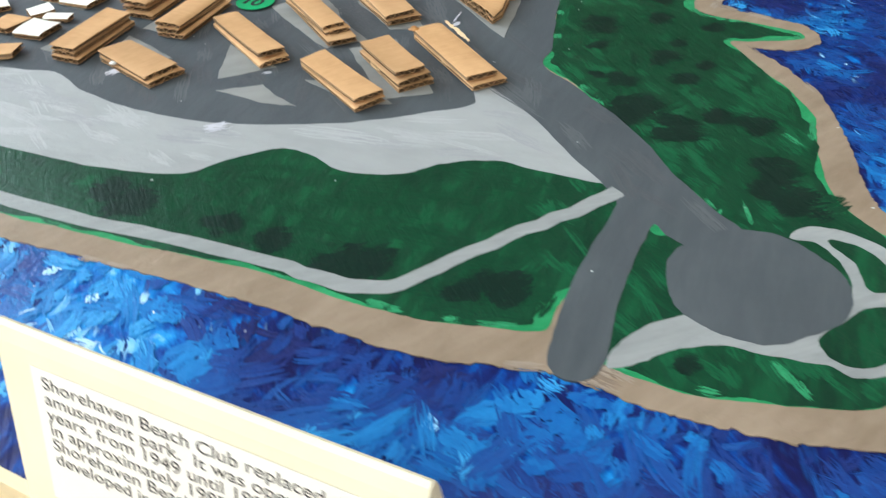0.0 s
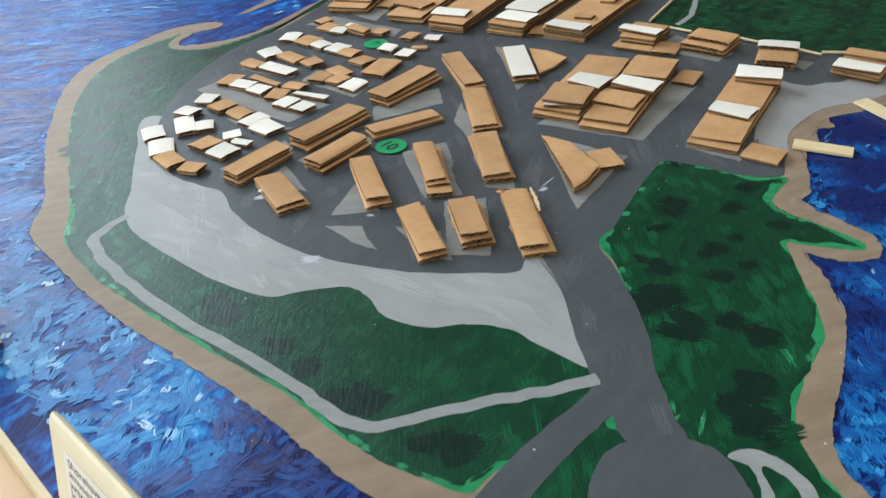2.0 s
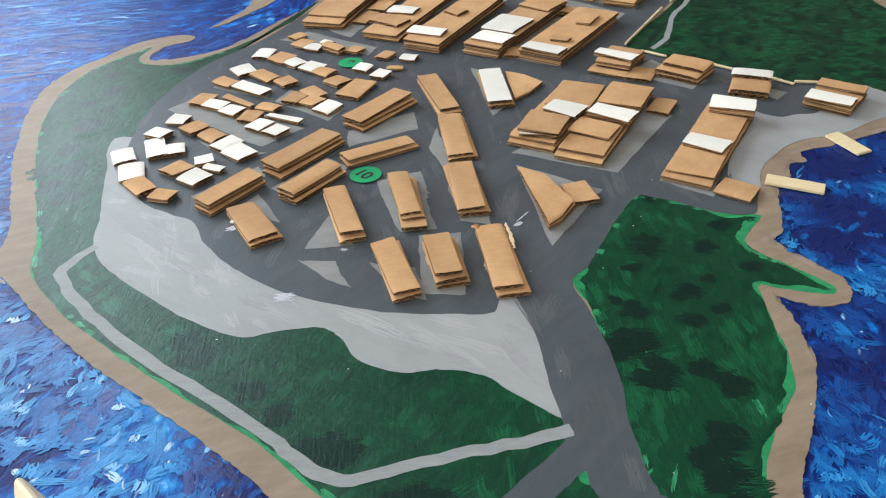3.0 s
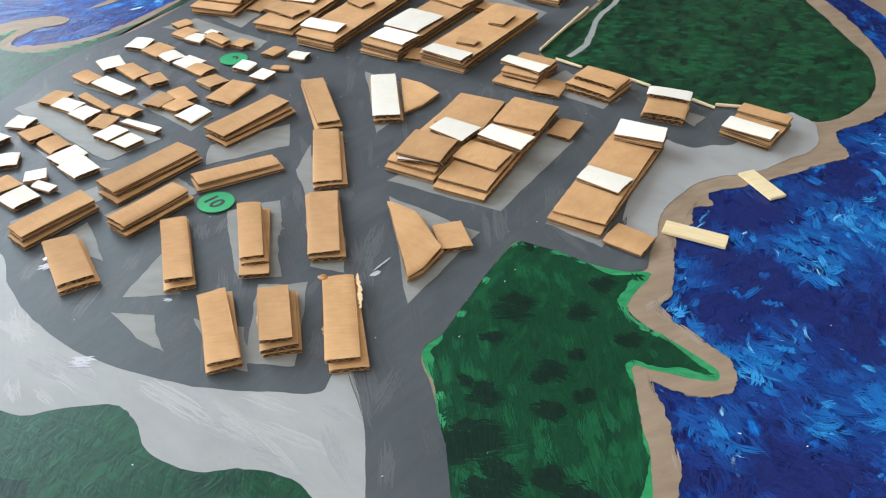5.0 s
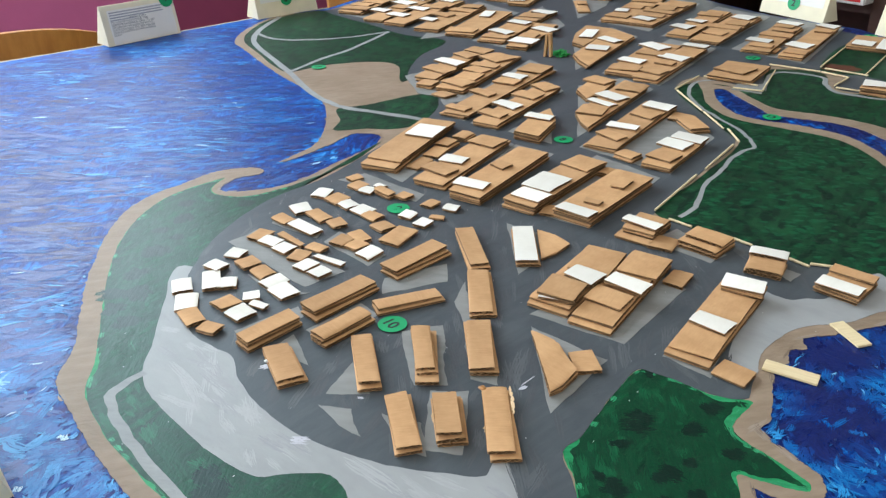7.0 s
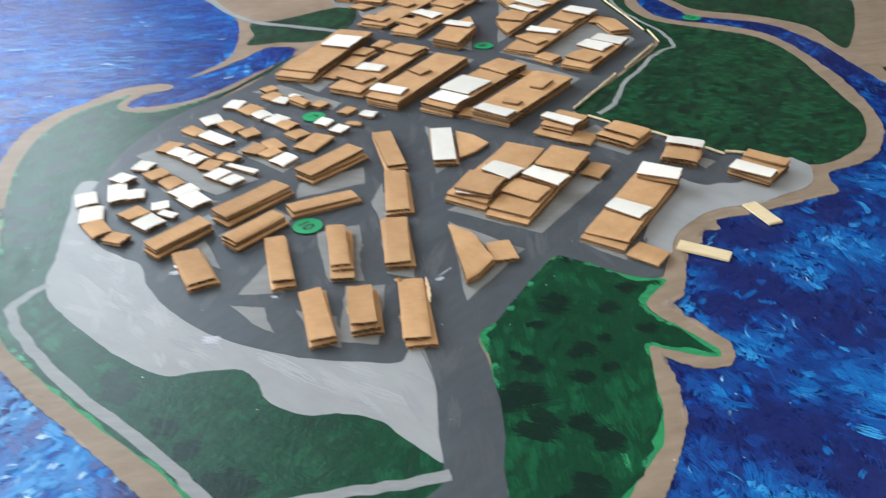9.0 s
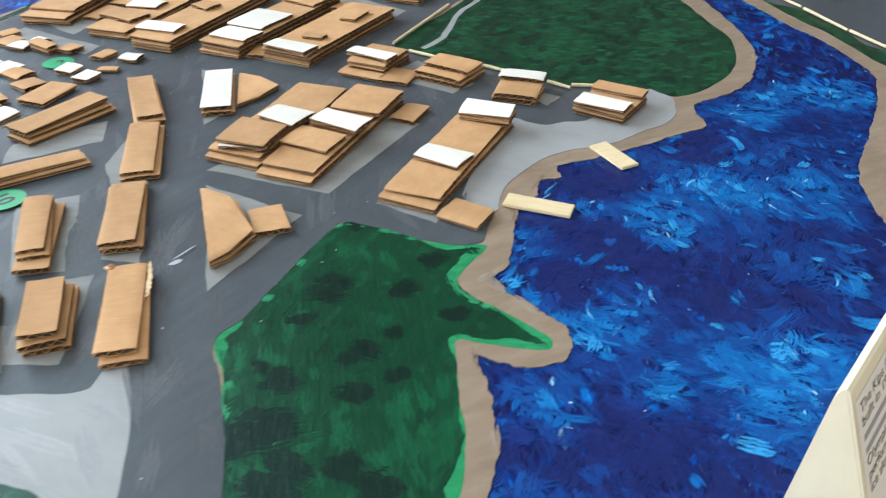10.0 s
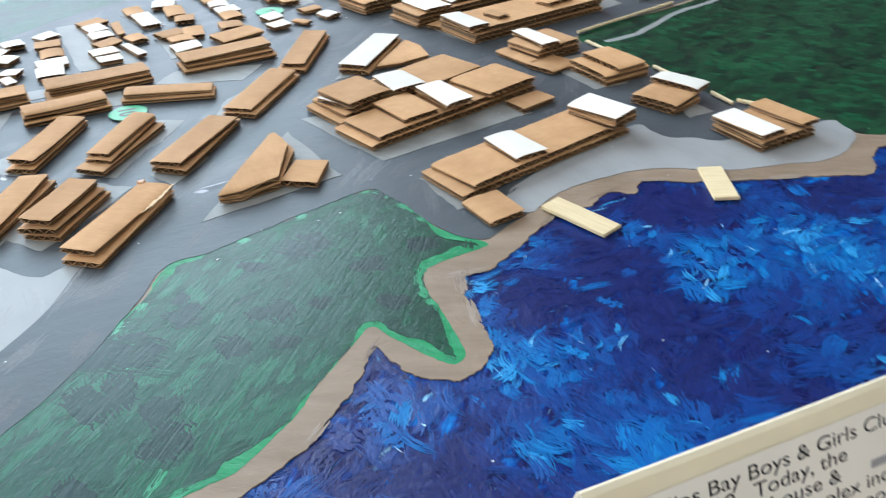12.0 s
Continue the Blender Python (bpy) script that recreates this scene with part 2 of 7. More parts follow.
# nine blues mixed on the board, navy to pale, and a violet one
SEA_STEPS = [(0.006, 0.012, 0.1), (0.006, 0.021, 0.155), (0.005, 0.033, 0.205), (0.005, 0.055, 0.275), (0.007, 0.09, 0.36), (0.011, 0.15, 0.47), (0.022, 0.235, 0.6), (0.06, 0.36, 0.74), (0.28, 0.58, 0.87), (0.6, 0.8, 0.94)]
SEA_NAMES = ["navy_stroke", "dark_blue_stroke", "deep_blue_stroke", "royal_blue_stroke", "mid_blue_stroke", "bright_blue_stroke", "azure_stroke", "light_blue_stroke", "pale_blue_stroke"]
SEA_TONES = [stroke_material(n, a, b, 0.38, 0.34) if k < 4 else stroke_material(n, a, b) for k, (n, a, b) in enumerate(zip(SEA_NAMES, SEA_STEPS, SEA_STEPS[1:]))]
SEA_TONES.append(stroke_material("violet_stroke", (0.009, 0.011, 0.1), (0.02, 0.026, 0.19)))
LAWN_TONES = [stroke_material("black_green_stroke", (0.003, 0.012, 0.008), (0.004, 0.022, 0.012), 0.38, 0.3, 114.0, (0.62, 0.95, 0.95)), stroke_material("deep_green_stroke", (0.003, 0.032, 0.013), (0.005, 0.058, 0.022), 0.38, 0.3, 114.0, (0.62, 0.95, 0.95)),
              stroke_material("mid_green_stroke", (0.005, 0.06, 0.023), (0.01, 0.11, 0.042), 0.38, 0.3, 114.0, (0.62, 0.95, 0.95)), stroke_material("bright_green_stroke", (0.02, 0.2, 0.08), (0.06, 0.36, 0.16), 0.38, 0.3, 114.0, (0.62, 0.95, 0.95))]
SAND_TONES = [stroke_material("brown_sand_stroke", (0.19, 0.142, 0.105), (0.255, 0.197, 0.152), 0.42), stroke_material("pale_sand_stroke", (0.275, 0.218, 0.17), (0.355, 0.29, 0.232), 0.42)]
FLECKS = stroke_material("white_flecks", (0.5, 0.55, 0.55), (0.8, 0.82, 0.8), 0.5)
KRAFT = card_material("kraft_cardboard", (0.55, 0.315, 0.142), (0.46, 0.255, 0.108), (0.63, 0.375, 0.18))
# core brown set darker, so the shade inside the flutes is in the colour
SHADED_CORE = card_material("shaded_corrugated_core", (0.2, 0.115, 0.055), (0.16, 0.092, 0.044), (0.25, 0.148, 0.074))
WHITE = card_material("white_card", (0.84, 0.81, 0.73), (0.78, 0.745, 0.66), (0.88, 0.855, 0.78))
STICKER = plain_material("green_sticker", (0.01, 0.34, 0.12), 0.45, 0.1)
INK = plain_material("black_ink", (0.012, 0.012, 0.014), 0.5)
PALEWOOD = wood_material("pale_stick_wood", (0.82, 0.68, 0.42), (0.72, 0.57, 0.33), 0.6, 8.0)
CREAM = plain_material("cream_card_stock", (0.86, 0.78, 0.57), 0.7, 0.05)
PAPER = plain_material("white_paper", (0.86, 0.83, 0.76), 0.6, 0.03)

# ---- helpers for meshes ----


def part(name, bm, mat, parent=None, label=""):
    me = bpy.data.meshes.new(name)
    bmesh.ops.recalc_face_normals(bm, faces=bm.faces[:])
    bm.to_mesh(me)
    bm.free()
    for m in mat if isinstance(mat, (list, tuple)) else [mat]:
        me.materials.append(m)
    ob = new(name, me)
    if parent:
        ob.parent = parent
    return tagged(ob, label)


def rounded(points, closed=True, steps=3):
    """A curve through plan points (Catmull-Rom)."""
    n, out = len(points), []
    for i in range(n if closed else n - 1):
        ids = [(i + k) % n if closed else min(max(i + k, 0), n - 1) for k in (-1, 0, 1, 2)]
        a, b, c, d = (np.array(points[j]) for j in ids)
        for s in range(steps):
            t = s / steps
            out.append(0.5 * (2 * b + (c - a) * t + (2 * a - 5 * b + 4 * c - d) * t * t + (3 * b - a - 3 * c + d) * t ** 3))
    if not closed:
        out.append(np.array(points[-1]))
    return out


def prism(bm, outline, z0, z1, slot=0):
    """A flat plate with the given plan outline."""
    lo = [bm.verts.new((p[0], p[1], z0)) for p in outline]
    hi = [bm.verts.new((p[0], p[1], z1)) for p in outline]
    faces = [bm.faces.new(hi), bm.faces.new(lo[::-1])]
    n = len(lo)
    for i in range(n):
        faces.append(bm.faces.new((lo[i], lo[(i + 1) % n], hi[(i + 1) % n], hi[i])))
    for f in faces:
        f.material_index = slot
    return faces


def uneven(points, amount, seed, fray=1.0):
    """The outline drawn by an unsteady brush: slow wander and a frayed edge."""
    def push(p, f, k):
        return np.array((noise.noise((p[0] * f, p[1] * f, seed + k)), noise.noise((p[0] * f, p[1] * f, seed + k + 9.5))))
    return [np.array(p) + amount * push(p, 90, 0) + amount * fray * 0.45 * push(p, 330, 3.3) + amount * fray * 0.4 * push(p, 900, 5.1) for p in points]


PAINT = 0.00005  # one coat
COATS = [0]


def coat_top(level):
    """Each coat lies a hair above the one painted before it."""
    COATS[0] += 1
    return 0.0004 + level * PAINT + COATS[0] * 0.0000015


def coat(name, outline, level, mat, label="", steps=7, edge=0.0008, smooth=True, fray=1.0):
    """One painted area on the board: its top, and a rim that goes down into the coats below."""
    bm = bmesh.new()
    pts = rounded(outline, True, steps) if smooth else [np.array(p) + (np.array(q) - np.array(p)) * k / 8 for p, q in zip(outline, list(outline[1:]) + [outline[0]]) for k in range(8)]
    top = coat_top(level)
    faces = prism(bm, uneven(pts, edge, level * 3.1, fray), 0.00001, top)
    bm.faces.remove(faces[1])
    return part(name, bm, mat, board, label)


DABS = [0]


def dab(x, y, a, b, turn, level, mat, name="paint_dab"):
    """A dab of the brush: a few overlapping presses whose rims fray along the bristles."""
    COATS[0] += 1
    DABS[0] += 1
    rnd = random.Random(COATS[0])
    bm = bmesh.new()
    c, s = math.cos(radians(turn)), math.sin(radians(turn))
    n, spin, ring = 90, rnd.uniform(0, 9), []
    for i in range(n):
        t = 2 * math.pi * i / n
        q = 1 / max(abs(math.cos(t)) ** 3 + abs(math.sin(t)) ** 3, 0.2) ** (1 / 3)
        fray = sum(w * noise.noise((math.cos(t) * f + spin, math.sin(t) * f, COATS[0])) for w, f in ((0.36, 1.2), (0.16, 3.0), (0.14, 9.0)))
        k = q * max(0.3, 1.02 + fray + rnd.uniform(-0.05, 0.05))
        p, v = a * k * math.cos(t), b * k * math.sin(t)
        ring.append(bm.verts.new((x + c * p - s * v, y + s * p + c * v, 0.0004 + level * PAINT + DABS[0] * 0.000002)))
    bm.faces.new(ring)
    ob = part(name, bm, mat, board)
    for f in ob.data.polygons:
        if f.normal.z < 0:
            f.flip()
    return ob


def band(name, line, width, level, mat, label=""):
    pts = rounded(line, False, 4)
    left, right = [], []
    pts = [p + 0.0016 * np.array((noise.noise((p[0] * 110, p[1] * 110, 1.0)), noise.noise((p[0] * 110, p[1] * 110, 7.0)))) for p in pts]
    for i, p in enumerate(pts):
        d = pts[min(i + 1, len(pts) - 1)] - pts[max(i - 1, 0)]
        d = np.array((-d[1], d[0])) / (np.linalg.norm(d) + 1e-9)
        w = width / 2 * (1 + 0.25 * noise.noise((p[0] * 60, p[1] * 60, level)))
        left.append(p + d * w)
        right.append(p - d * w)
    bm = bmesh.new()
    for z in (coat_top(level),):
        va, vb = [bm.verts.new((*p, z)) for p in left], [bm.verts.new((*p, z)) for p in right]
        for i in range(len(va) - 1):
            bm.faces.new((va[i], va[i + 1], vb[i + 1], vb[i]))
    return part(name, bm, mat, board, label)


# ---- the painted board ----
WEST_SHORE = [(-0.6802, 1.1696), (-0.7158, 1.1241), (-0.7012, 1.0237), (-0.670, 0.959), (-0.631, 0.929), (-0.576, 0.889), (-0.506, 0.841), (-0.453, 0.810), (-0.397, 0.771), (-0.364, 0.729), (-0.334, 0.674), (-0.326, 0.642), (-0.329, 0.617), (-0.331, 0.599), (-0.324, 0.609), (-0.317, 0.635), (-0.312, 0.660), (-0.311, 0.679), (-0.306, 0.695), (-0.2847, 0.7011), (-0.274, 0.689), (-0.273, 0.656), (-0.280, 0.628), (-0.283, 0.602), (-0.288, 0.573), (-0.298, 0.550), (-0.316, 0.532), (-0.332, 0.523), (-0.341, 0.526), (-0.344, 0.538), (-0.341, 0.554), (-0.330, 0.567), (-0.333, 0.577), (-0.345, 0.577), (-0.364, 0.563), (-0.374, 0.544), (-0.378, 0.519), (-0.385, 0.496), (-0.385, 0.472), (-0.376, 0.443), (-0.358, 0.410), (-0.341, 0.386), (-0.315, 0.352), (-0.286, 0.320), (-0.262, 0.293), (-0.2491, 0.2701), (-0.2375, 0.2596), (-0.2141, 0.2479)]
SOUTH_SHORE = [(-0.1961, 0.2388), (-0.1691, 0.2262), (-0.1340, 0.2131), (-0.1035, 0.2030), (-0.0759, 0.1938), (-0.0498, 0.1839), (-0.0249, 0.1724), (-0.0059, 0.1651), (0.0122, 0.1623), (0.0269, 0.1607), (0.0382, 0.1562), (0.0375, 0.1572), (0.0526, 0.1481), (0.0665, 0.1431), (0.0825, 0.1385), (0.0993, 0.1367), (0.1157, 0.1364), (0.1273, 0.1423), (0.1384, 0.1506), (0.1488, 0.1671), (0.1545, 0.1812), (0.1555, 0.1987), (0.1497, 0.2103), (0.1387, 0.2254), (0.1376, 0.2449), (0.1413, 0.2708), (0.1425, 0.2990), (0.1405, 0.3110)]
EAST_SHORE = [(0.1354, 0.3271), (0.1310, 0.3360), (0.1266, 0.3449), (0.1359, 0.3437), (0.1471, 0.3443), (0.1560, 0.3500), (0.1580, 0.3557), (0.1562, 0.3630), (0.1536, 0.3685), (0.1473, 0.3726), (0.1379, 0.3777), (0.1285, 0.3848), (0.1221, 0.3918), (0.1280, 0.4004), (0.1278, 0.4072), (0.1261, 0.4277), (0.1230, 0.4483), (0.1303, 0.4588), (0.1290, 0.4676), (0.1309, 0.4744), (0.1389, 0.4781), (0.1365, 0.4908), (0.1515, 0.5012), (0.1665, 0.5145), (0.1820, 0.5297), (0.1950, 0.5411), (0.2034, 0.5490), (0.2045, 0.5583), (0.1995, 0.5701), (0.2003, 0.5798), (0.2132, 0.5941), (0.2275, 0.6133), (0.2358, 0.6482), (0.2345, 0.6920), (0.2110, 0.7670), (0.1940, 0.8020), (0.1770, 0.8340), (0.1540, 0.8680), (0.1300, 0.8860), (0.0940, 0.8960), (0.0560, 0.8980), (0.0290, 0.9120), (0.0070, 0.9470), (-0.0040, 0.9850)]
STREAM_BANK = [(0.0070, 0.9920), (0.0250, 0.9690), (0.0510, 0.9380), (0.0660, 0.9200), (0.1040, 0.9180), (0.1450, 0.9110), (0.1760, 0.8820), (0.1980, 0.8530), (0.2130, 0.8250)]
FAR_BANK = [(0.2428, 0.7715), (0.2642, 0.7311), (0.2824, 0.7028), (0.2938, 0.6759), (0.3025, 0.6499), (0.3019, 0.6336), (0.2968, 0.6032), (0.2869, 0.5639), (0.2752, 0.5221), (0.2737, 0.4917), (0.2801, 0.4634), (0.2870, 0.4576)]
GREEN_WEST = [(-0.2709, 0.6768), (-0.2680, 0.6400), (-0.2710, 0.6140), (-0.2790, 0.5830), (-0.2910, 0.5490), (-0.3090, 0.5220), (-0.3320, 0.5150), (-0.3460, 0.5210), (-0.3510, 0.5330), (-0.3530, 0.5470), (-0.3590, 0.5330), (-0.3660, 0.5150), (-0.3700, 0.4930), (-0.3670, 0.4680), (-0.3590, 0.4430), (-0.3450, 0.4150), (-0.3250, 0.3860), (-0.3010, 0.3570), (-0.2720, 0.3250), (-0.2480, 0.2980), (-0.2345, 0.2824), (-0.2214, 0.2647), (-0.1863, 0.2437), (-0.1527, 0.2302), (-0.1162, 0.2176), (-0.0844, 0.2080), (-0.0556, 0.1992), (-0.0300, 0.1878), (-0.0078, 0.1796), (0.0132, 0.1761), (0.0282, 0.1749), (0.0330, 0.1859), (0.0486, 0.2050), (0.0613, 0.2341), (0.0537, 0.2498), (0.0063, 0.2740), (-0.0832, 0.2859), (-0.1917, 0.3545), (-0.2231, 0.4129), (-0.2741, 0.5029)]
GREEN_POINT = [(0.0432, 0.1624), (0.0501, 0.1581), (0.0676, 0.1518), (0.0855, 0.1493), (0.1000, 0.1483), (0.1116, 0.1496), (0.1236, 0.1543), (0.1339, 0.1655), (0.1429, 0.1824), (0.1461, 0.1951), (0.1425, 0.2068), (0.1325, 0.2188), (0.1264, 0.2338), (0.1270, 0.2545), (0.1325, 0.2780), (0.1342, 0.2888), (0.1322, 0.3050), (0.1286, 0.3156), (0.1241, 0.3284), (0.1205, 0.3431), (0.1192, 0.3519), (0.1295, 0.3516), (0.1407, 0.3523), (0.1505, 0.3540), (0.1508, 0.3589), (0.1424, 0.3649), (0.1299, 0.3721), (0.1205, 0.3762), (0.1132, 0.3813), (0.1109, 0.3891), (0.1127, 0.3978), (0.1165, 0.4085), (0.1143, 0.4124), (0.0949, 0.4100), (0.0774, 0.4143), (0.0619, 0.4167), (0.0538, 0.4159), (0.0491, 0.3995), (0.0457, 0.3781), (0.0432, 0.3587), (0.0416, 0.3451), (0.0368, 0.3335), (0.0423, 0.3226), (0.0508, 0.3107), (0.0703, 0.2578), (0.0855, 0.2275), (0.0677, 0.2227), (0.0531, 0.2319), (0.0346, 0.1675)]
APRON = [(-0.2722, 0.4043), (-0.2495, 0.3582), (-0.2230, 0.3200), (-0.2096, 0.2970), (-0.1925, 0.2816), (-0.1737, 0.2729), (-0.1297, 0.2572), (-0.0951, 0.2509), (-0.0811, 0.2580), (-0.0623, 0.2673), (-0.0514, 0.2634), (-0.0368, 0.2525), (-0.0168, 0.2504), (-0.0012, 0.2572), (0.0159, 0.2587), (0.0297, 0.2531), (0.0520, 0.2450), (0.0552, 0.2539), (0.0285, 0.2976), (-0.0025, 0.3422), (-0.0856, 0.3619), (-0.1726, 0.3885)]
CITY_WEST = [(-0.6760, 1.4345), (-0.6507, 1.2288), (-0.6593, 1.1802), (-0.5476, 1.1285), (-0.4659, 1.0883), (-0.3900, 1.0762), (-0.3855, 0.9869), (-0.3559, 0.8980), (-0.3172, 0.8536), (-0.2850, 0.8367), (-0.2651, 0.7959), (-0.2603, 0.7424), (-0.2629, 0.6914), (-0.2661, 0.6463), (-0.2706, 0.5832), (-0.2853, 0.5346), (-0.2874, 0.4866), (-0.2799, 0.4421), (-0.2674, 0.4091), (-0.2493, 0.3778), (-0.2123, 0.3401), (-0.1846, 0.3310), (-0.1692, 0.3280), (-0.1492, 0.3102), (-0.1192, 0.2937), (-0.0892, 0.2855), (-0.0583, 0.2841), (-0.0305, 0.2868), (-0.0075, 0.2928), (0.0072, 0.2982), (0.0084, 0.3063), (0.0080, 0.3148), (0.0157, 0.3115), (0.0306, 0.2889), (0.0409, 0.2659)]
CITY_PIER = [(0.0542, 0.2391), (0.0521, 0.2266), (0.0407, 0.2028), (0.0327, 0.1803), (0.0286, 0.1645), (0.0315, 0.1578), (0.0380, 0.1568), (0.0440, 0.1657), (0.0483, 0.1820), (0.0570, 0.2043), (0.0648, 0.2219), (0.0691, 0.2152), (0.0849, 0.2035), (0.0927, 0.2173), (0.0822, 0.2364), (0.0660, 0.2800), (0.0584, 0.2950), (0.0508, 0.3090), (0.0423, 0.3215), (0.0368, 0.3335), (0.0416, 0.3451), (0.0432, 0.3587), (0.0457, 0.3781), (0.0491, 0.3995), (0.0538, 0.4159), (0.0619, 0.4167), (0.0774, 0.4143), (0.0949, 0.4100), (0.1130, 0.4134), (0.1150, 0.4300), (0.1145, 0.4514), (0.1157, 0.4669), (0.1220, 0.4863), (0.1350, 0.5030), (0.1580, 0.5185), (0.1700, 0.5330), (0.1830, 0.5490), (0.1885, 0.5655), (0.1870, 0.5820), (0.1790, 0.5900), (0.1700, 0.5920), (0.1557, 0.5857), (0.1471, 0.5906), (0.1169, 0.5903), (0.0761, 0.6066), (0.0447, 0.6129), (0.0266, 0.6205), (0.0116, 0.6298), (0.0274, 0.7177), (0.0451, 0.8120), (0.0270, 0.8535), (-0.0439, 0.9663), (-0.0288, 1.0340), (0.0390, 1.0107), (0.0408, 1.1172), (0.1015, 1.1086), (0.1311, 1.0941), (0.1183, 1.0467), (0.1495, 1.0354), (0.2192, 1.0423)]
GREEN_FIELD = [(0.0125, 0.6302), (0.0300, 0.7145), (0.0482, 0.8131), (0.0289, 0.8486), (-0.0413, 0.9600), (-0.0296, 1.0054), (-0.0170, 0.9800), (-0.0040, 0.9350), (0.0170, 0.9030), (0.0410, 0.8870), (0.0830, 0.8790), (0.1230, 0.8700), (0.1470, 0.8540), (0.1700, 0.8200), (0.1900, 0.7750), (0.2100, 0.7260), (0.2235, 0.6900), (0.2245, 0.6514), (0.2180, 0.6252), (0.2055, 0.6022), (0.1905, 0.5879), (0.1730, 0.5915), (0.1592, 0.5924), (0.1170, 0.5894), (0.0762, 0.6056)]
# board edge, clockwise from the near west corner
BOARD_EDGE = [(-0.988, 0.539), (-0.83, 0.872), (-0.742, 1.093), (-0.672, 1.2085), (-0.662, 1.409), (-0.634, 1.573), (-0.616, 1.7765), (-0.41, 1.739), (-0.192, 1.566), (0.004, 1.42), (0.132, 1.369), (0.226, 1.27), (0.565, 1.02), (0.122, 0.025)]
bm = bmesh.new()
prism(bm, BOARD_EDGE, -0.012, 0.0, 0)
board = tagged(part("map_board", bm, WATER), "large hand-painted relief map board lying on a table", "map board")
LAND = WEST_SHORE + SOUTH_SHORE + EAST_SHORE + STREAM_BANK + FAR_BANK + [(0.3283, 0.4632), (0.554, 1.012), (0.226, 1.26), (-0.001, 1.415), (-0.41, 1.72), (-0.605, 1.76), (-0.65, 1.412), (-0.66, 1.215)]
coat("painted_beach", LAND, 2, SAND, "sand-brown painted shoreline", 14, 0.0008, True, 2.2)
coat("painted_lawn_edge", GREEN_WEST, 3, RIM, "bright green painted verge")
coat("painted_lawn_edge", GREEN_POINT, 3, RIM, "bright green painted verge")


# where the bright green verge was left broad: x, y, reach, width
VERGES = [(0.108, 0.402, 0.02, 0.0065), (0.112, 0.386, 0.012, 0.006), (0.14, 0.356, 0.02, 0.0042), (0.118, 0.352, 0.01, 0.0035), (0.04, 0.331, 0.014, 0.0048), (0.128, 0.29, 0.018, 0.0045), (0.127, 0.25, 0.012, 0.003),
          (0.128, 0.157, 0.02, 0.0035), (0.06, 0.275, 0.012, 0.0026), (0.03, 0.181, 0.014, 0.0055), (-0.05, 0.198, 0.03, 0.0022), (-0.12, 0.22, 0.03, 0.0025), (-0.24, 0.284, 0.02, 0.003), (0.068, 0.222, 0.012, 0.006), (0.048, 0.164, 0.01, 0.003)]


def inset(outline):
    """The outline moved inwards, by as much as the verge was left showing there."""
    outline, out = rounded(outline, True, 4), []
    n = len(outline)
    area2 = sum(outline[i][0] * outline[(i + 1) % n][1] - outline[(i + 1) % n][0] * outline[i][1] for i in range(n))
    s = 1 if area2 > 0 else -1
    for i in range(n):
        a, b, c = (outline[(i + k) % n] for k in (-2, 0, 2))
        e = (c - a) / (np.linalg.norm(c - a) + 1e-9)
        wide = 0.0002 + 0.0022 * max(0.0, noise.noise((b[0] * 70, b[1] * 70, 2.0)) - 0.12)
        wide += max([w * max(0.0, 1 - math.hypot(b[0] - x, b[1] - y) / r) ** 0.5 for x, y, r, w in VERGES]) * (0.85 + 0.6 * noise.noise((b[0] * 160, b[1] * 160, 4.0)))
        out.append(b + s * wide * np.array((-e[1], e[0])))
    return out


coat("painted_lawn", inset(GREEN_WEST), 4, GREEN, "dark green painted lawn", 3, 0.0009)
coat("painted_lawn", inset(GREEN_POINT), 4, GREEN, "dark green painted lawn", 3, 0.0009)
coat("painted_meadow", GREEN_FIELD, 4, FIELD, "mottled dark green painted meadow")
coat("painted_apron", APRON, 5, LOT, "light grey painted apron")
CITY = CITY_WEST + CITY_PIER + [(0.5549, 1.0072), (0.226, 1.2655), (0.003, 1.4155), (-0.192, 1.561), (-0.412, 1.733), (-0.61, 1.77), (-0.63, 1.57), (-0.656, 1.412)]
coat("painted_street_ground", CITY, 6, ROAD, "dark grey painted streets", 6, 0.0008)

coat("painted_lawn_edge", [(0.3134, 0.5957), (0.2964, 0.558), (0.288, 0.5226), (0.2863, 0.4915), (0.2937, 0.4579), (0.3261, 0.4731), (0.3792, 0.5975), (0.3478, 0.6335)], 3, RIM)
coat("painted_lawn", [(0.3164, 0.5957), (0.2994, 0.558), (0.292, 0.5226), (0.2903, 0.4915), (0.2977, 0.4629), (0.3261, 0.481), (0.3742, 0.5975), (0.3478, 0.6285)], 4, GREEN)

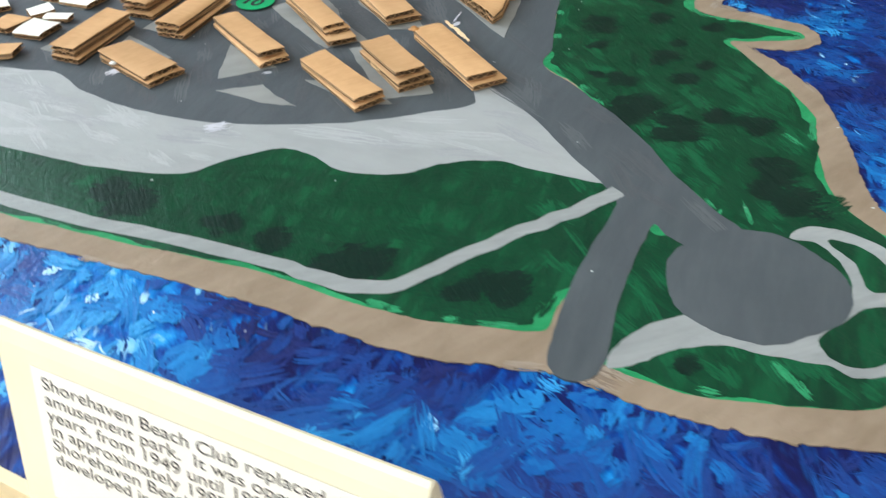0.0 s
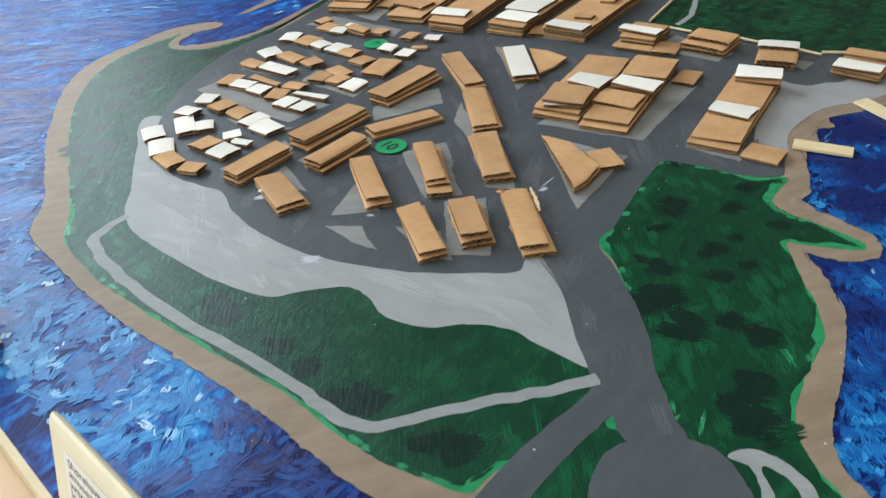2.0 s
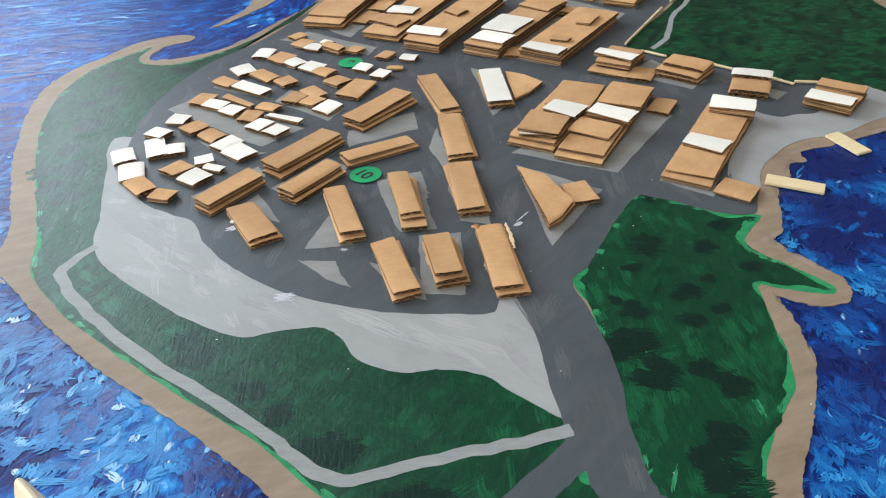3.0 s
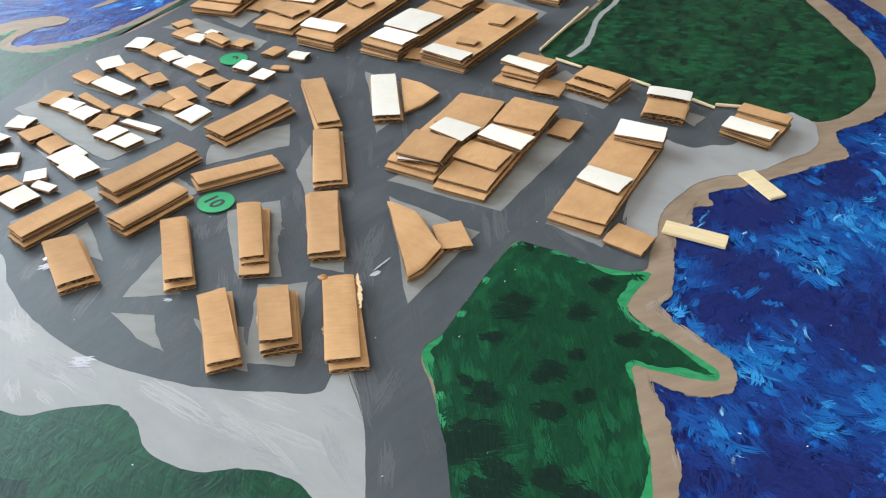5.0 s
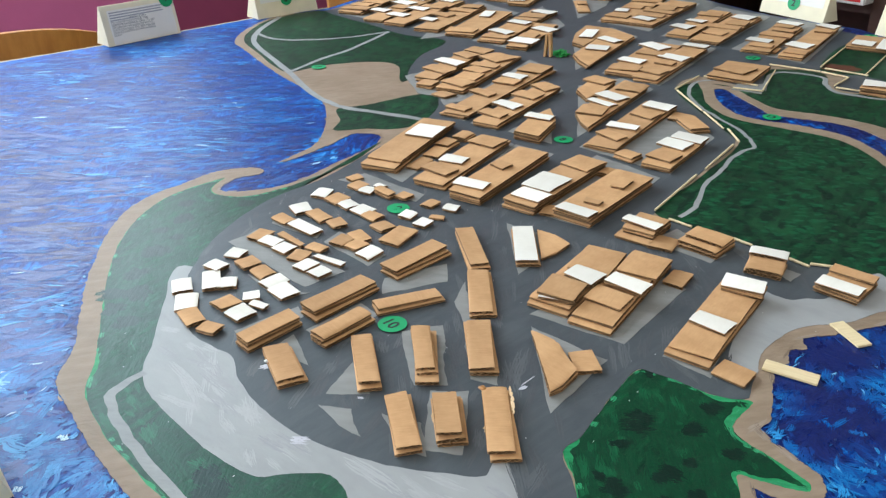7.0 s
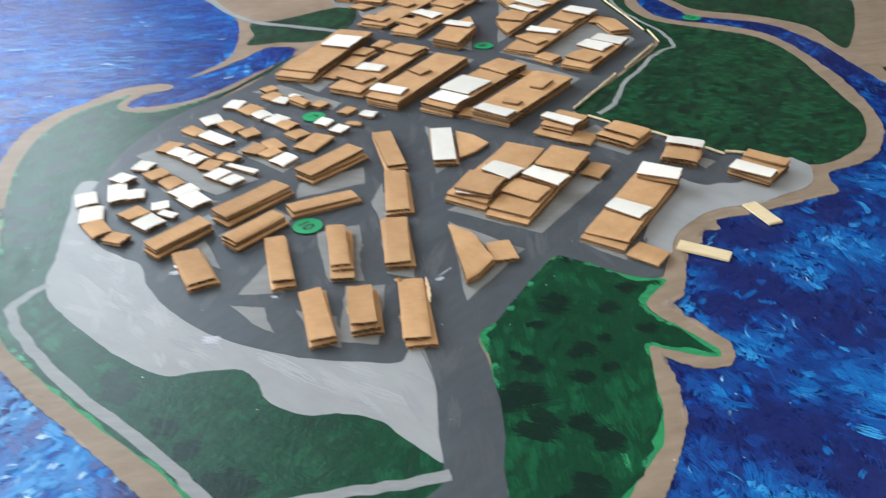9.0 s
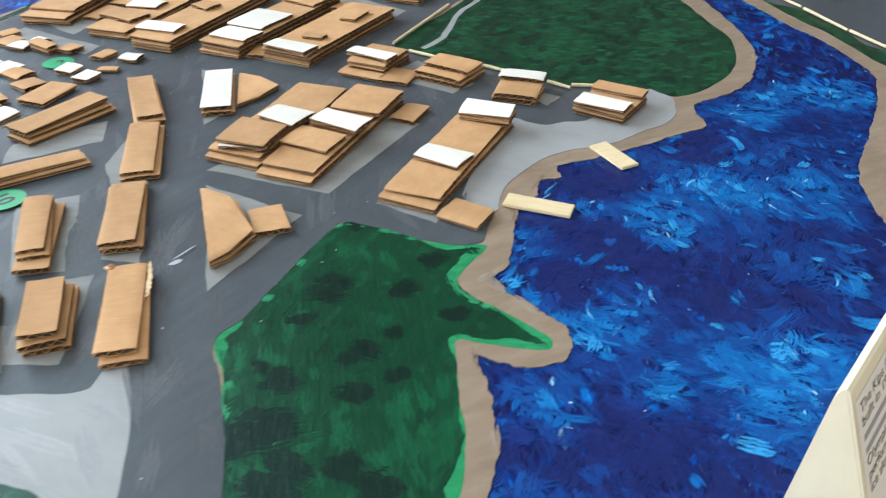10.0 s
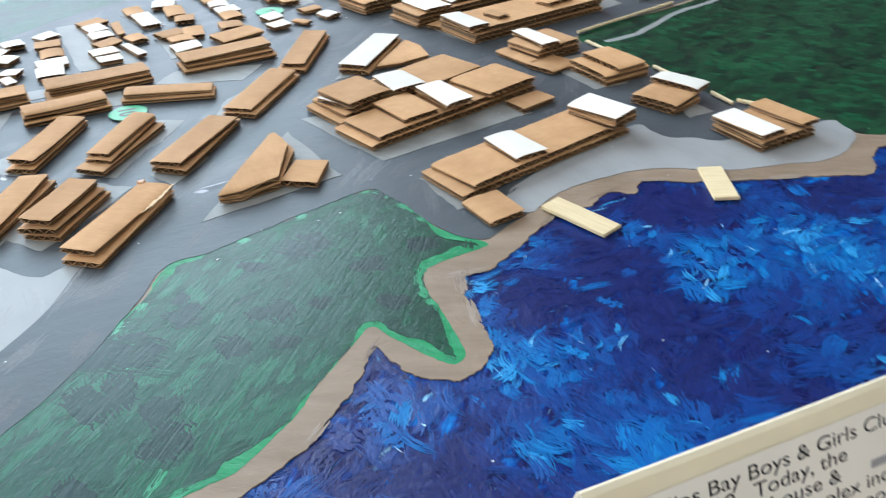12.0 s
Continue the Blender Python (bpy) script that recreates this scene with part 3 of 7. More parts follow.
coat("painted_turning_circle", [(0.0720, 0.2114), (0.0660, 0.2035), (0.0639, 0.1921), (0.0670, 0.1819), (0.0746, 0.1740), (0.0858, 0.1697), (0.0984, 0.1725), (0.1081, 0.1775), (0.1145, 0.1868), (0.1156, 0.1973), (0.1106, 0.2079), (0.1007, 0.2172), (0.0882, 0.2191), (0.0791, 0.2152)], 7, ROAD, "dark grey painted turning circle")
coat("painted_loop_path", [(0.0431, 0.1628), (0.0502, 0.1726), (0.0678, 0.1814), (0.0794, 0.1781), (0.0907, 0.1769), (0.1086, 0.1837), (0.1159, 0.1920), (0.1169, 0.2029), (0.1127, 0.2124), (0.1051, 0.2155), (0.1116, 0.2204), (0.1237, 0.2179), (0.1328, 0.2086), (0.1351, 0.1966), (0.1331, 0.1790), (0.1269, 0.1680), (0.1156, 0.1603), (0.1051, 0.1581), (0.0994, 0.1628), (0.0857, 0.1658), (0.0763, 0.1694), (0.0636, 0.1681), (0.0527, 0.1634), (0.0466, 0.1611)], 6, PATHGREY, "light grey painted loop path")
coat("painted_lawn", [(0.1163, 0.2136), (0.1230, 0.2120), (0.1288, 0.2040), (0.1306, 0.1935), (0.1206, 0.1912), (0.1203, 0.2032)], 7, GREEN, "")
coat("painted_lawn", [(0.1006, 0.1709), (0.1081, 0.1775), (0.1166, 0.1833), (0.1275, 0.1827), (0.1210, 0.1685), (0.1098, 0.1618), (0.1025, 0.1643)], 7, GREEN, "")
LOT_EAST = [(0.1150, 0.4400), (0.1152, 0.4514), (0.1167, 0.4669), (0.1233, 0.4863), (0.1361, 0.5035), (0.1592, 0.5195), (0.1710, 0.5338), (0.1839, 0.5491), (0.1895, 0.5655), (0.1880, 0.5831), (0.1795, 0.5911), (0.1723, 0.5932), (0.1560, 0.5620), (0.1431, 0.5430), (0.1320, 0.5387), (0.1240, 0.5330), (0.1147, 0.5343), (0.1040, 0.5320), (0.0980, 0.4600), (0.1034, 0.4423)]
coat("painted_lot", LOT_EAST, 6, LOT, "")
coat("painted_meadow", [(0.0387, 1.0939), (0.1019, 1.1033), (0.1158, 1.0361), (0.1497, 1.0307), (0.2190, 1.0378), (0.2160, 0.8590), (0.1840, 0.9110), (0.1520, 0.9310), (0.1110, 0.9400), (0.0680, 0.9430), (0.0380, 0.9730), (0.0090, 1.0070), (-0.0100, 1.0080), (0.0408, 1.0120)], 4, FIELD, "mottled dark green painted meadow")
coat("painted_meadow", [(0.2428, 0.8062), (0.2663, 0.7529), (0.2849, 0.7228), (0.2983, 0.6946), (0.3125, 0.6654), (0.3233, 0.6859), (0.2995, 0.7262), (0.2759, 0.7737), (0.2592, 0.8070)], 4, FIELD, "")
coat("painted_street_ground", [(0.2511, 0.8082), (0.2753, 0.7682), (0.2991, 0.7238), (0.3173, 0.6927), (0.4152, 0.6538), (0.4731, 0.7984), (0.3897, 0.9061), (0.3009, 1.0084)], 6, ROAD, "dark grey painted street")
coat("painted_meadow", [(-0.6632, 0.9705), (-0.6976, 1.0400), (-0.7057, 1.1100), (-0.6571, 1.1854), (-0.4692, 1.0946), (-0.3889, 1.0835), (-0.3625, 1.0096), (-0.3477, 0.8751), (-0.3847, 0.9290), (-0.4095, 0.9436), (-0.4422, 0.9331), (-0.4811, 0.8976), (-0.5000, 0.8585), (-0.5310, 0.8674), (-0.6044, 0.9232)], 4, FIELD, "")
coat("painted_meadow", [(-0.3660, 0.7550), (-0.3438, 0.7794), (-0.3037, 0.8418), (-0.2720, 0.8189), (-0.2586, 0.7524), (-0.2763, 0.7220), (-0.3037, 0.7106), (-0.3311, 0.6937), (-0.3426, 0.7232)], 4, FIELD, "")
coat("painted_garden", [(0.0980, 1.1214), (0.1231, 1.2758), (0.1883, 1.2958), (0.2258, 1.2672), (0.2205, 1.0853), (0.1512, 1.1085)], 6, FIELD, "")
band("painted_path", [(-0.2038, 0.2933), (-0.2074, 0.2725), (-0.1922, 0.2578), (-0.1610, 0.2414), (-0.1256, 0.2272), (-0.0891, 0.2157), (-0.0527, 0.2035), (-0.0335, 0.1950), (-0.0195, 0.1917), (-0.0062, 0.1976), (0.0138, 0.2122), (0.0347, 0.2253), (0.0569, 0.2399)], 0.0058, 6, PATHGREY)
band("painted_path", [(0.0320, 0.6300), (0.0390, 0.6540), (0.0380, 0.6900), (0.0390, 0.7150), (0.0450, 0.7430), (0.0490, 0.7770), (0.0570, 0.8030), (0.0630, 0.8120), (0.0560, 0.8340), (0.0400, 0.8610), (0.0150, 0.8880), (-0.0080, 0.9180), (-0.0250, 0.9520), (-0.0320, 0.9840), (-0.0260, 1.0140), (0.0010, 1.0320)], 0.0042, 6, PATHGREY)
band("painted_path", [(0.0475, 1.0039), (0.0498, 1.0864), (0.1017, 1.0871), (0.1081, 1.0582), (0.1204, 1.0304), (0.1439, 1.0241), (0.1795, 1.0223), (0.2195, 1.0516)], 0.006, 6, PATHGREY)
band("painted_path", [(-0.7062, 1.1184), (-0.6796, 1.0303), (-0.6443, 0.9695), (-0.5891, 0.9219), (-0.5087, 0.8610), (-0.4324, 0.7984), (-0.3714, 0.7637), (-0.3188, 0.7611), (-0.2656, 0.7596)], 0.008, 6, PATHGREY)
band("painted_path", [(-0.6726, 1.0139), (-0.6322, 0.9940), (-0.5873, 1.0011), (-0.5336, 1.0387), (-0.4934, 1.0947)], 0.006, 6, PATHGREY)
band("painted_path", [(-0.5021, 0.8578), (-0.4997, 0.9263), (-0.4910, 0.9846), (-0.4934, 1.0947)], 0.006, 6, PATHGREY)
coat("painted_lot", [(-0.0979, 0.3206), (-0.0997, 0.3530), (-0.0743, 0.3304)], 8, LOTGREY, "", 1, 0.0012, False)
coat("painted_lot", [(-0.0963, 0.3104), (-0.0776, 0.3145), (-0.0615, 0.2977), (-0.0753, 0.3006)], 9, LOTGREY, "", 1, 0.0012, False)
coat("painted_lot", [(-0.0896, 0.3939), (-0.0691, 0.4105), (-0.0566, 0.3900), (-0.0528, 0.3781), (-0.0395, 0.3567), (-0.0556, 0.3484), (-0.0693, 0.3639)], 8, LOTGREY, "", 1, 0.0012, False)
coat("painted_lot", [(-0.1325, 0.4476), (-0.1016, 0.4849), (-0.0908, 0.4610), (-0.1232, 0.4277)], 9, LOTGREY, "", 1, 0.0012, False)
coat("painted_lot", [(-0.0796, 0.4667), (-0.0746, 0.4391), (-0.0544, 0.4147), (-0.0532, 0.4260)], 8, LOTGREY, "", 1, 0.0012, False)
coat("painted_lot", [(-0.0181, 0.4324), (0.0348, 0.4168), (0.0211, 0.3567)], 9, LOTGREY, "", 1, 0.0012, False)
coat("painted_lot", [(-0.0883, 0.5639), (-0.0346, 0.5505), (-0.0497, 0.4909)], 8, LOTGREY, "", 1, 0.0012, False)
coat("painted_lot", [(-0.0245, 0.4455), (0.0391, 0.4382), (0.0595, 0.5183), (0.0223, 0.5405)], 9, LOTGREY, "", 1, 0.0012, False)
coat("painted_lot", [(-0.0459, 0.3474), (-0.0271, 0.3023), (-0.0075, 0.3075), (-0.0261, 0.3562)], 8, LOTGREY, "", 1, 0.0012, False)
coat("painted_lot", [(-0.0610, 0.3186), (-0.0365, 0.2980), (-0.0236, 0.2988), (-0.0371, 0.3208)], 9, LOTGREY, "", 1, 0.0012, False)
coat("painted_lot", [(-0.0488, 0.3989), (-0.0297, 0.3667), (-0.0140, 0.3684), (-0.0240, 0.3930)], 8, LOTGREY, "", 1, 0.0012, False)
coat("painted_lot", [(0.0194, 0.5808), (0.0672, 0.5623), (0.0765, 0.5800), (0.0352, 0.6073)], 9, LOTGREY, "", 1, 0.0012, False)
coat("painted_lot", [(0.1131, 0.5649), (0.1219, 0.5579), (0.1268, 0.5715), (0.1163, 0.5755)], 8, LOTGREY, "", 1, 0.0012, False)
coat("painted_lot", [(-0.1510, 0.3427), (-0.1212, 0.3393), (-0.1487, 0.3629)], 9, LOTGREY, "", 1, 0.0012, False)
coat("painted_lot", [(0.0633, 0.4350), (0.0924, 0.4242), (0.0935, 0.4472), (0.0747, 0.4555)], 8, LOTGREY, "", 1, 0.0012, False)
coat("painted_lot", [(-0.1850, 0.3508), (-0.1633, 0.3394), (-0.1547, 0.3824), (-0.1650, 0.3910)], 9, LOTGREY, "", 1, 0.0012, False)
coat("painted_lot", [(-0.1444, 0.3701), (-0.1224, 0.3587), (-0.1120, 0.4041), (-0.1296, 0.4123)], 8, LOTGREY, "", 1, 0.0012, False)
coat("painted_lot", [(-0.3593, 0.8968), (-0.3101, 0.8396), (-0.2831, 0.8373), (-0.2633, 0.8112), (-0.2425, 0.8510), (-0.3389, 0.9439)], 9, LOTGREY, "", 1, 0.0012, False)
coat("painted_lot", [(-0.2551, 0.6274), (-0.2022, 0.6014), (-0.2009, 0.6619), (-0.2299, 0.6831)], 8, LOTGREY, "", 1, 0.0012, False)
coat("painted_lot", [(-0.1914, 0.6080), (-0.1635, 0.6023), (-0.1464, 0.7292), (-0.1846, 0.7328)], 9, LOTGREY, "", 1, 0.0012, False)
coat("painted_lot", [(-0.1550, 0.6016), (-0.1226, 0.5885), (-0.1048, 0.7196), (-0.1464, 0.7292)], 8, LOTGREY, "", 1, 0.0012, False)
coat("painted_lot", [(-0.1056, 0.5948), (-0.0266, 0.5808), (0.0001, 0.7023), (-0.0666, 0.7332)], 9, LOTGREY, "", 1, 0.0012, False)
coat("painted_lot", [(-0.0877, 0.7467), (0.0053, 0.7140), (0.0245, 0.8237), (-0.0294, 0.8910), (-0.0677, 0.8676)], 8, LOTGREY, "", 1, 0.0012, False)
coat("painted_lot", [(-0.1677, 0.7600), (-0.1148, 0.7438), (-0.1328, 0.7961), (-0.1595, 0.7963)], 9, LOTGREY, "", 1, 0.0012, False)
coat("painted_lot", [(-0.1516, 0.9402), (-0.0985, 0.7718), (-0.0675, 0.9608), (-0.1131, 0.9908)], 8, LOTGREY, "", 1, 0.0012, False)
coat("painted_lot", [(-0.2216, 1.1353), (-0.1751, 1.0026), (-0.1479, 1.2001), (-0.1985, 1.2450)], 9, LOTGREY, "", 1, 0.0012, False)
coat("painted_lot", [(-0.1417, 1.0026), (-0.0643, 0.9765), (-0.0349, 1.1764), (-0.1040, 1.2064)], 8, LOTGREY, "", 1, 0.0012, False)
coat("painted_lot", [(-0.2299, 1.2760), (-0.1406, 1.2392), (-0.1116, 1.4635), (-0.2075, 1.5202)], 9, LOTGREY, "", 1, 0.0012, False)
coat("painted_lot", [(-0.1192, 1.2197), (-0.0339, 1.1933), (0.0058, 1.4042), (-0.0815, 1.4525)], 8, LOTGREY, "", 1, 0.0012, False)
coat("painted_lot", [(-0.0168, 1.1821), (0.0787, 1.1410), (0.1121, 1.3649), (0.0316, 1.4030)], 9, LOTGREY, "", 1, 0.0012, False)
coat("painted_lot", [(-0.3574, 1.0932), (-0.2668, 1.0618), (-0.2666, 1.2326), (-0.3454, 1.3492)], 8, LOTGREY, "", 1, 0.0012, False)
coat("painted_lot", [(-0.4779, 1.3768), (-0.3698, 1.3328), (-0.3665, 1.5169), (-0.4710, 1.6475)], 9, LOTGREY, "", 1, 0.0012, False)
coat("painted_lot", [(-0.5665, 1.1432), (-0.4867, 1.1272), (-0.4723, 1.3278), (-0.5737, 1.3769)], 8, LOTGREY, "", 1, 0.0012, False)
coat("painted_lot", [(-0.4740, 1.1310), (-0.3682, 1.1075), (-0.3630, 1.2888), (-0.4591, 1.3464)], 9, LOTGREY, "", 1, 0.0012, False)
coat("painted_lot", [(-0.6336, 1.1744), (-0.5770, 1.1609), (-0.5819, 1.3480), (-0.6402, 1.3696)], 8, LOTGREY, "", 1, 0.0012, False)
coat("painted_lot", [(-0.6195, 1.4202), (-0.5554, 1.3982), (-0.5729, 1.6359), (-0.6495, 1.6901)], 9, LOTGREY, "", 1, 0.0012, False)
coat("painted_lot", [(-0.3265, 1.4448), (-0.2626, 1.2831), (-0.2490, 1.3909), (-0.2782, 1.5695)], 8, LOTGREY, "", 1, 0.0012, False)
coat("painted_lot", [(-0.2129, 0.7683), (-0.1794, 0.7577), (-0.1605, 0.9131), (-0.2015, 0.9488)], 9, LOTGREY, "", 1, 0.0012, False)
coat("painted_lot", [(-0.2547, 0.7831), (-0.2208, 0.7712), (-0.1939, 0.9910), (-0.2451, 1.0258)], 8, LOTGREY, "", 1, 0.0012, False)
coat("painted_lot", [(0.0121, 0.9945), (0.0468, 0.9894), (0.0463, 1.0304), (0.0173, 1.0259)], 9, LOTGREY, "", 1, 0.0012, False)
coat("painted_lot", [(-0.2674, 0.4468), (-0.1760, 0.4142), (-0.1626, 0.4448), (-0.2594, 0.4754)], 8, LOTGREY, "", 1, 0.0012, False)
coat("painted_lot", [(-0.2570, 0.4870), (-0.2088, 0.4790), (-0.2127, 0.4930), (-0.2620, 0.5018)], 9, LOTGREY, "", 1, 0.0012, False)
coat("painted_lot", [(-0.1864, 0.4021), (-0.2231, 0.4129), (-0.1817, 0.3921), (-0.1680, 0.4092)], 8, LOTGREY, "", 1, 0.0012, False)
coat("painted_lot", [(-0.2563, 0.5843), (-0.1721, 0.5703), (-0.1721, 0.5864), (-0.2426, 0.6059)], 9, LOTGREY, "", 1, 0.0012, False)
coat("painted_lot", [(-0.2021, 0.4765), (-0.1514, 0.4579), (-0.1482, 0.4775), (-0.2000, 0.4977)], 8, LOTGREY, "", 1, 0.0012, False)
coat("painted_lot", [(-0.4530, 1.1770), (-0.4287, 1.0712), (-0.3823, 1.1286), (-0.3875, 1.2046)], 9, LOTGREY, "", 1, 0.0012, False)
dab(0.2022, 1.2631, 0.022, 0.0176, 20, 7, BRICKRED)
dab(0.1199, 1.1368, 0.02, 0.016, 20, 7, BRICKRED)
dab(-0.0001, 0.3717, 0.0026, 0.0013, 61, 8, PALE)

# ---- brush strokes over the coats ----


def inside(points, outline):
    """Which of the points lie within the outline."""
    p, o = np.asarray(points, float), np.asarray(outline, float)
    hit = np.zeros(len(p), bool)
    for (x0, y0), (x1, y1) in zip(o, np.roll(o, -1, 0)):
        if y0 != y1:
            cross = ((y0 > p[:, 1]) != (y1 > p[:, 1])) & (p[:, 0] < (x1 - x0) * (p[:, 1] - y0) / (y1 - y0) + x0)
            hit ^= cross
    return hit


def brushwork(name, marks, mats, z0, z1, seed, label, bristles=5, ridge=0.05, drop=0.00002, gaps=0.3):
    """Strokes of a flat brush: each mark (x, y, turn, length, width, bow, tone) is a fan of bristle trails that bend together and end raggedly. Later marks lie above earlier ones."""
    rng = np.random.default_rng(seed)
    m = np.array(marks, float)
    rank = np.linspace(z0, z1, len(m))
    k, n = len(m), 7
    m, rank = np.repeat(m, bristles, 0), np.repeat(rank, bristles)
    place = np.tile((np.arange(bristles) + 0.5) / bristles - 0.5, k) + rng.uniform(-0.06, 0.06, k * bristles)
    first = -0.5 + rng.beta(1.2, 3.5, k * bristles) * 0.45 + 0.25 * place ** 2
    last = 0.5 - rng.beta(1.2, 3.0, k * bristles) * 0.55 - 0.3 * place ** 2
    t = first[:, None] + (last - first)[:, None] * np.linspace(0, 1, n)[None, :]
    half = m[:, 4] / bristles * rng.uniform(gaps, 0.8, len(m))
    shape = np.array((0.35, 0.85, 1.0, 1.0, 0.95, 0.8, 0.2))
    x, y, turn, length, width, bow, tone = m.T
    along = t * length[:, None]
    side = (place * width)[:, None] * (1 - 0.25 * np.abs(t)) + (bow * length)[:, None] * (t * t) + rng.normal(0, 0.04, t.shape) * width[:, None]
    c, s = np.cos(turn)[:, None], np.sin(turn)[:, None]
    tip = half[:, None] * shape
    lean = np.clip(rng.normal(0, ridge, len(m)), -2 * ridge, 2 * ridge)[:, None] * tip
    rows = []
    for sign in (-1, 1):
        w = side + sign * tip
        rows.append(np.stack((x[:, None] + along * c - w * s, y[:, None] + along * s + w * c, rank[:, None] + sign * np.clip(lean, -drop, drop)), -1))
    verts = np.concatenate(rows, 1).reshape(-1, 3)
    base = (np.arange(len(m)) * 2 * n)[:, None] + np.arange(n - 1)[None, :]
    faces = np.stack((base, base + 1, base + n + 1, base + n), -1).reshape(-1, 4)
    me = bpy.data.meshes.new(name)
    me.from_pydata(verts.tolist(), [], faces.tolist())
    for mat in mats:
        me.materials.append(mat)
    me.polygons.foreach_set("material_index", np.repeat(tone.astype(int), n - 1))
    me.update()
    ob = new(name, me)
    ob.parent = board
    return tagged(ob, label, kind="stuff")


def fbm(x, y, f, seed):
    return noise.noise((x * f, y * f, seed)) + 0.5 * noise.noise((x * f * 2.3, y * f * 2.3, seed + 3.7))


# where the brighter blues were worked in: x, y, reach, strength
BRIGHTS = [(0.214, 0.48, 0.03, 0.85), (0.231, 0.572, 0.014, 0.8), (0.246, 0.502, 0.012, 0.7), (0.256, 0.474, 0.014, 0.6), (0.256, 0.423, 0.012, 0.7), (0.188, 0.343, 0.012, 0.6), (0.236, 0.379, 0.014, 0.4), (0.255, 0.674, 0.02, 0.6), (0.287, 0.655, 0.02, 0.6), (0.188, 0.441, 0.01, 0.55), (0.132, 0.418, 0.014, 0.85), (0.128, 0.388, 0.01, 0.9), (0.136, 0.38, 0.01, 0.8), (0.163, 0.366, 0.014, 0.75), (0.155, 0.325, 0.014, 0.6), (0.19, 0.35, 0.02, 0.3), (0.214, 0.352, 0.022, 0.35),
           (0.176, 0.462, 0.012, 0.5), (-0.154, 0.203, 0.035, 0.9), (-0.107, 0.19, 0.024, 1.0), (-0.09, 0.178, 0.022, 0.9), (-0.064, 0.172, 0.014, 0.9), (-0.129, 0.171, 0.024, 0.8), (-0.165, 0.18, 0.025, 0.7), (0.03, 0.14, 0.03, 0.5),
           (0.165, 0.235, 0.03, 0.75), (0.16, 0.28, 0.022, 0.7), (0.185, 0.27, 0.02, 0.5), (0.12, 0.112, 0.03, 0.6), (0.165, 0.14, 0.03, 0.5), (-0.03, 0.145, 0.03, 0.4), (-0.25, 0.24, 0.05, 0.6), (-0.3, 0.31, 0.03, 0.5), (0.25, 0.43, 0.02, 0.45), (0.24, 0.6, 0.02, 0.3), (0.27, 0.63, 0.03, 0.5), (0.25, 0.69, 0.03, 0.55), (0.23, 0.75, 0.03, 0.4), (0.155, 0.455, 0.01, 0.5), (0.17, 0.39, 0.015, 0.35)]
DEEPS = [(-0.165, 0.228, 0.02), (-0.05, 0.186, 0.022), (-0.01, 0.155, 0.02), (0.15, 0.40, 0.02), (0.165, 0.415, 0.025), (0.155, 0.48, 0.02), (0.19, 0.52, 0.025), (0.2, 0.4, 0.025), (0.14, 0.3, 0.01), (0.2, 0.31, 0.025)]


def kept(marks, outline):
    """The marks that lie wholly within the outline."""
    ok = np.ones(len(marks), bool)
    for e, w in ((-0.5, 0.4), (-0.5, -0.4), (0.5, 0.4), (0.5, -0.4), (0, 0)):
        ok &= inside([(m[0] + e * m[3] * math.cos(m[2]) - w * m[4] * math.sin(m[2]), m[1] + e * m[3] * math.sin(m[2]) + w * m[4] * math.cos(m[2])) for m in marks], outline)
    return [m for m, good in zip(marks, ok) if good]


BOARD_MID = sum(np.array(p) for p in BOARD_EDGE) / len(BOARD_EDGE)


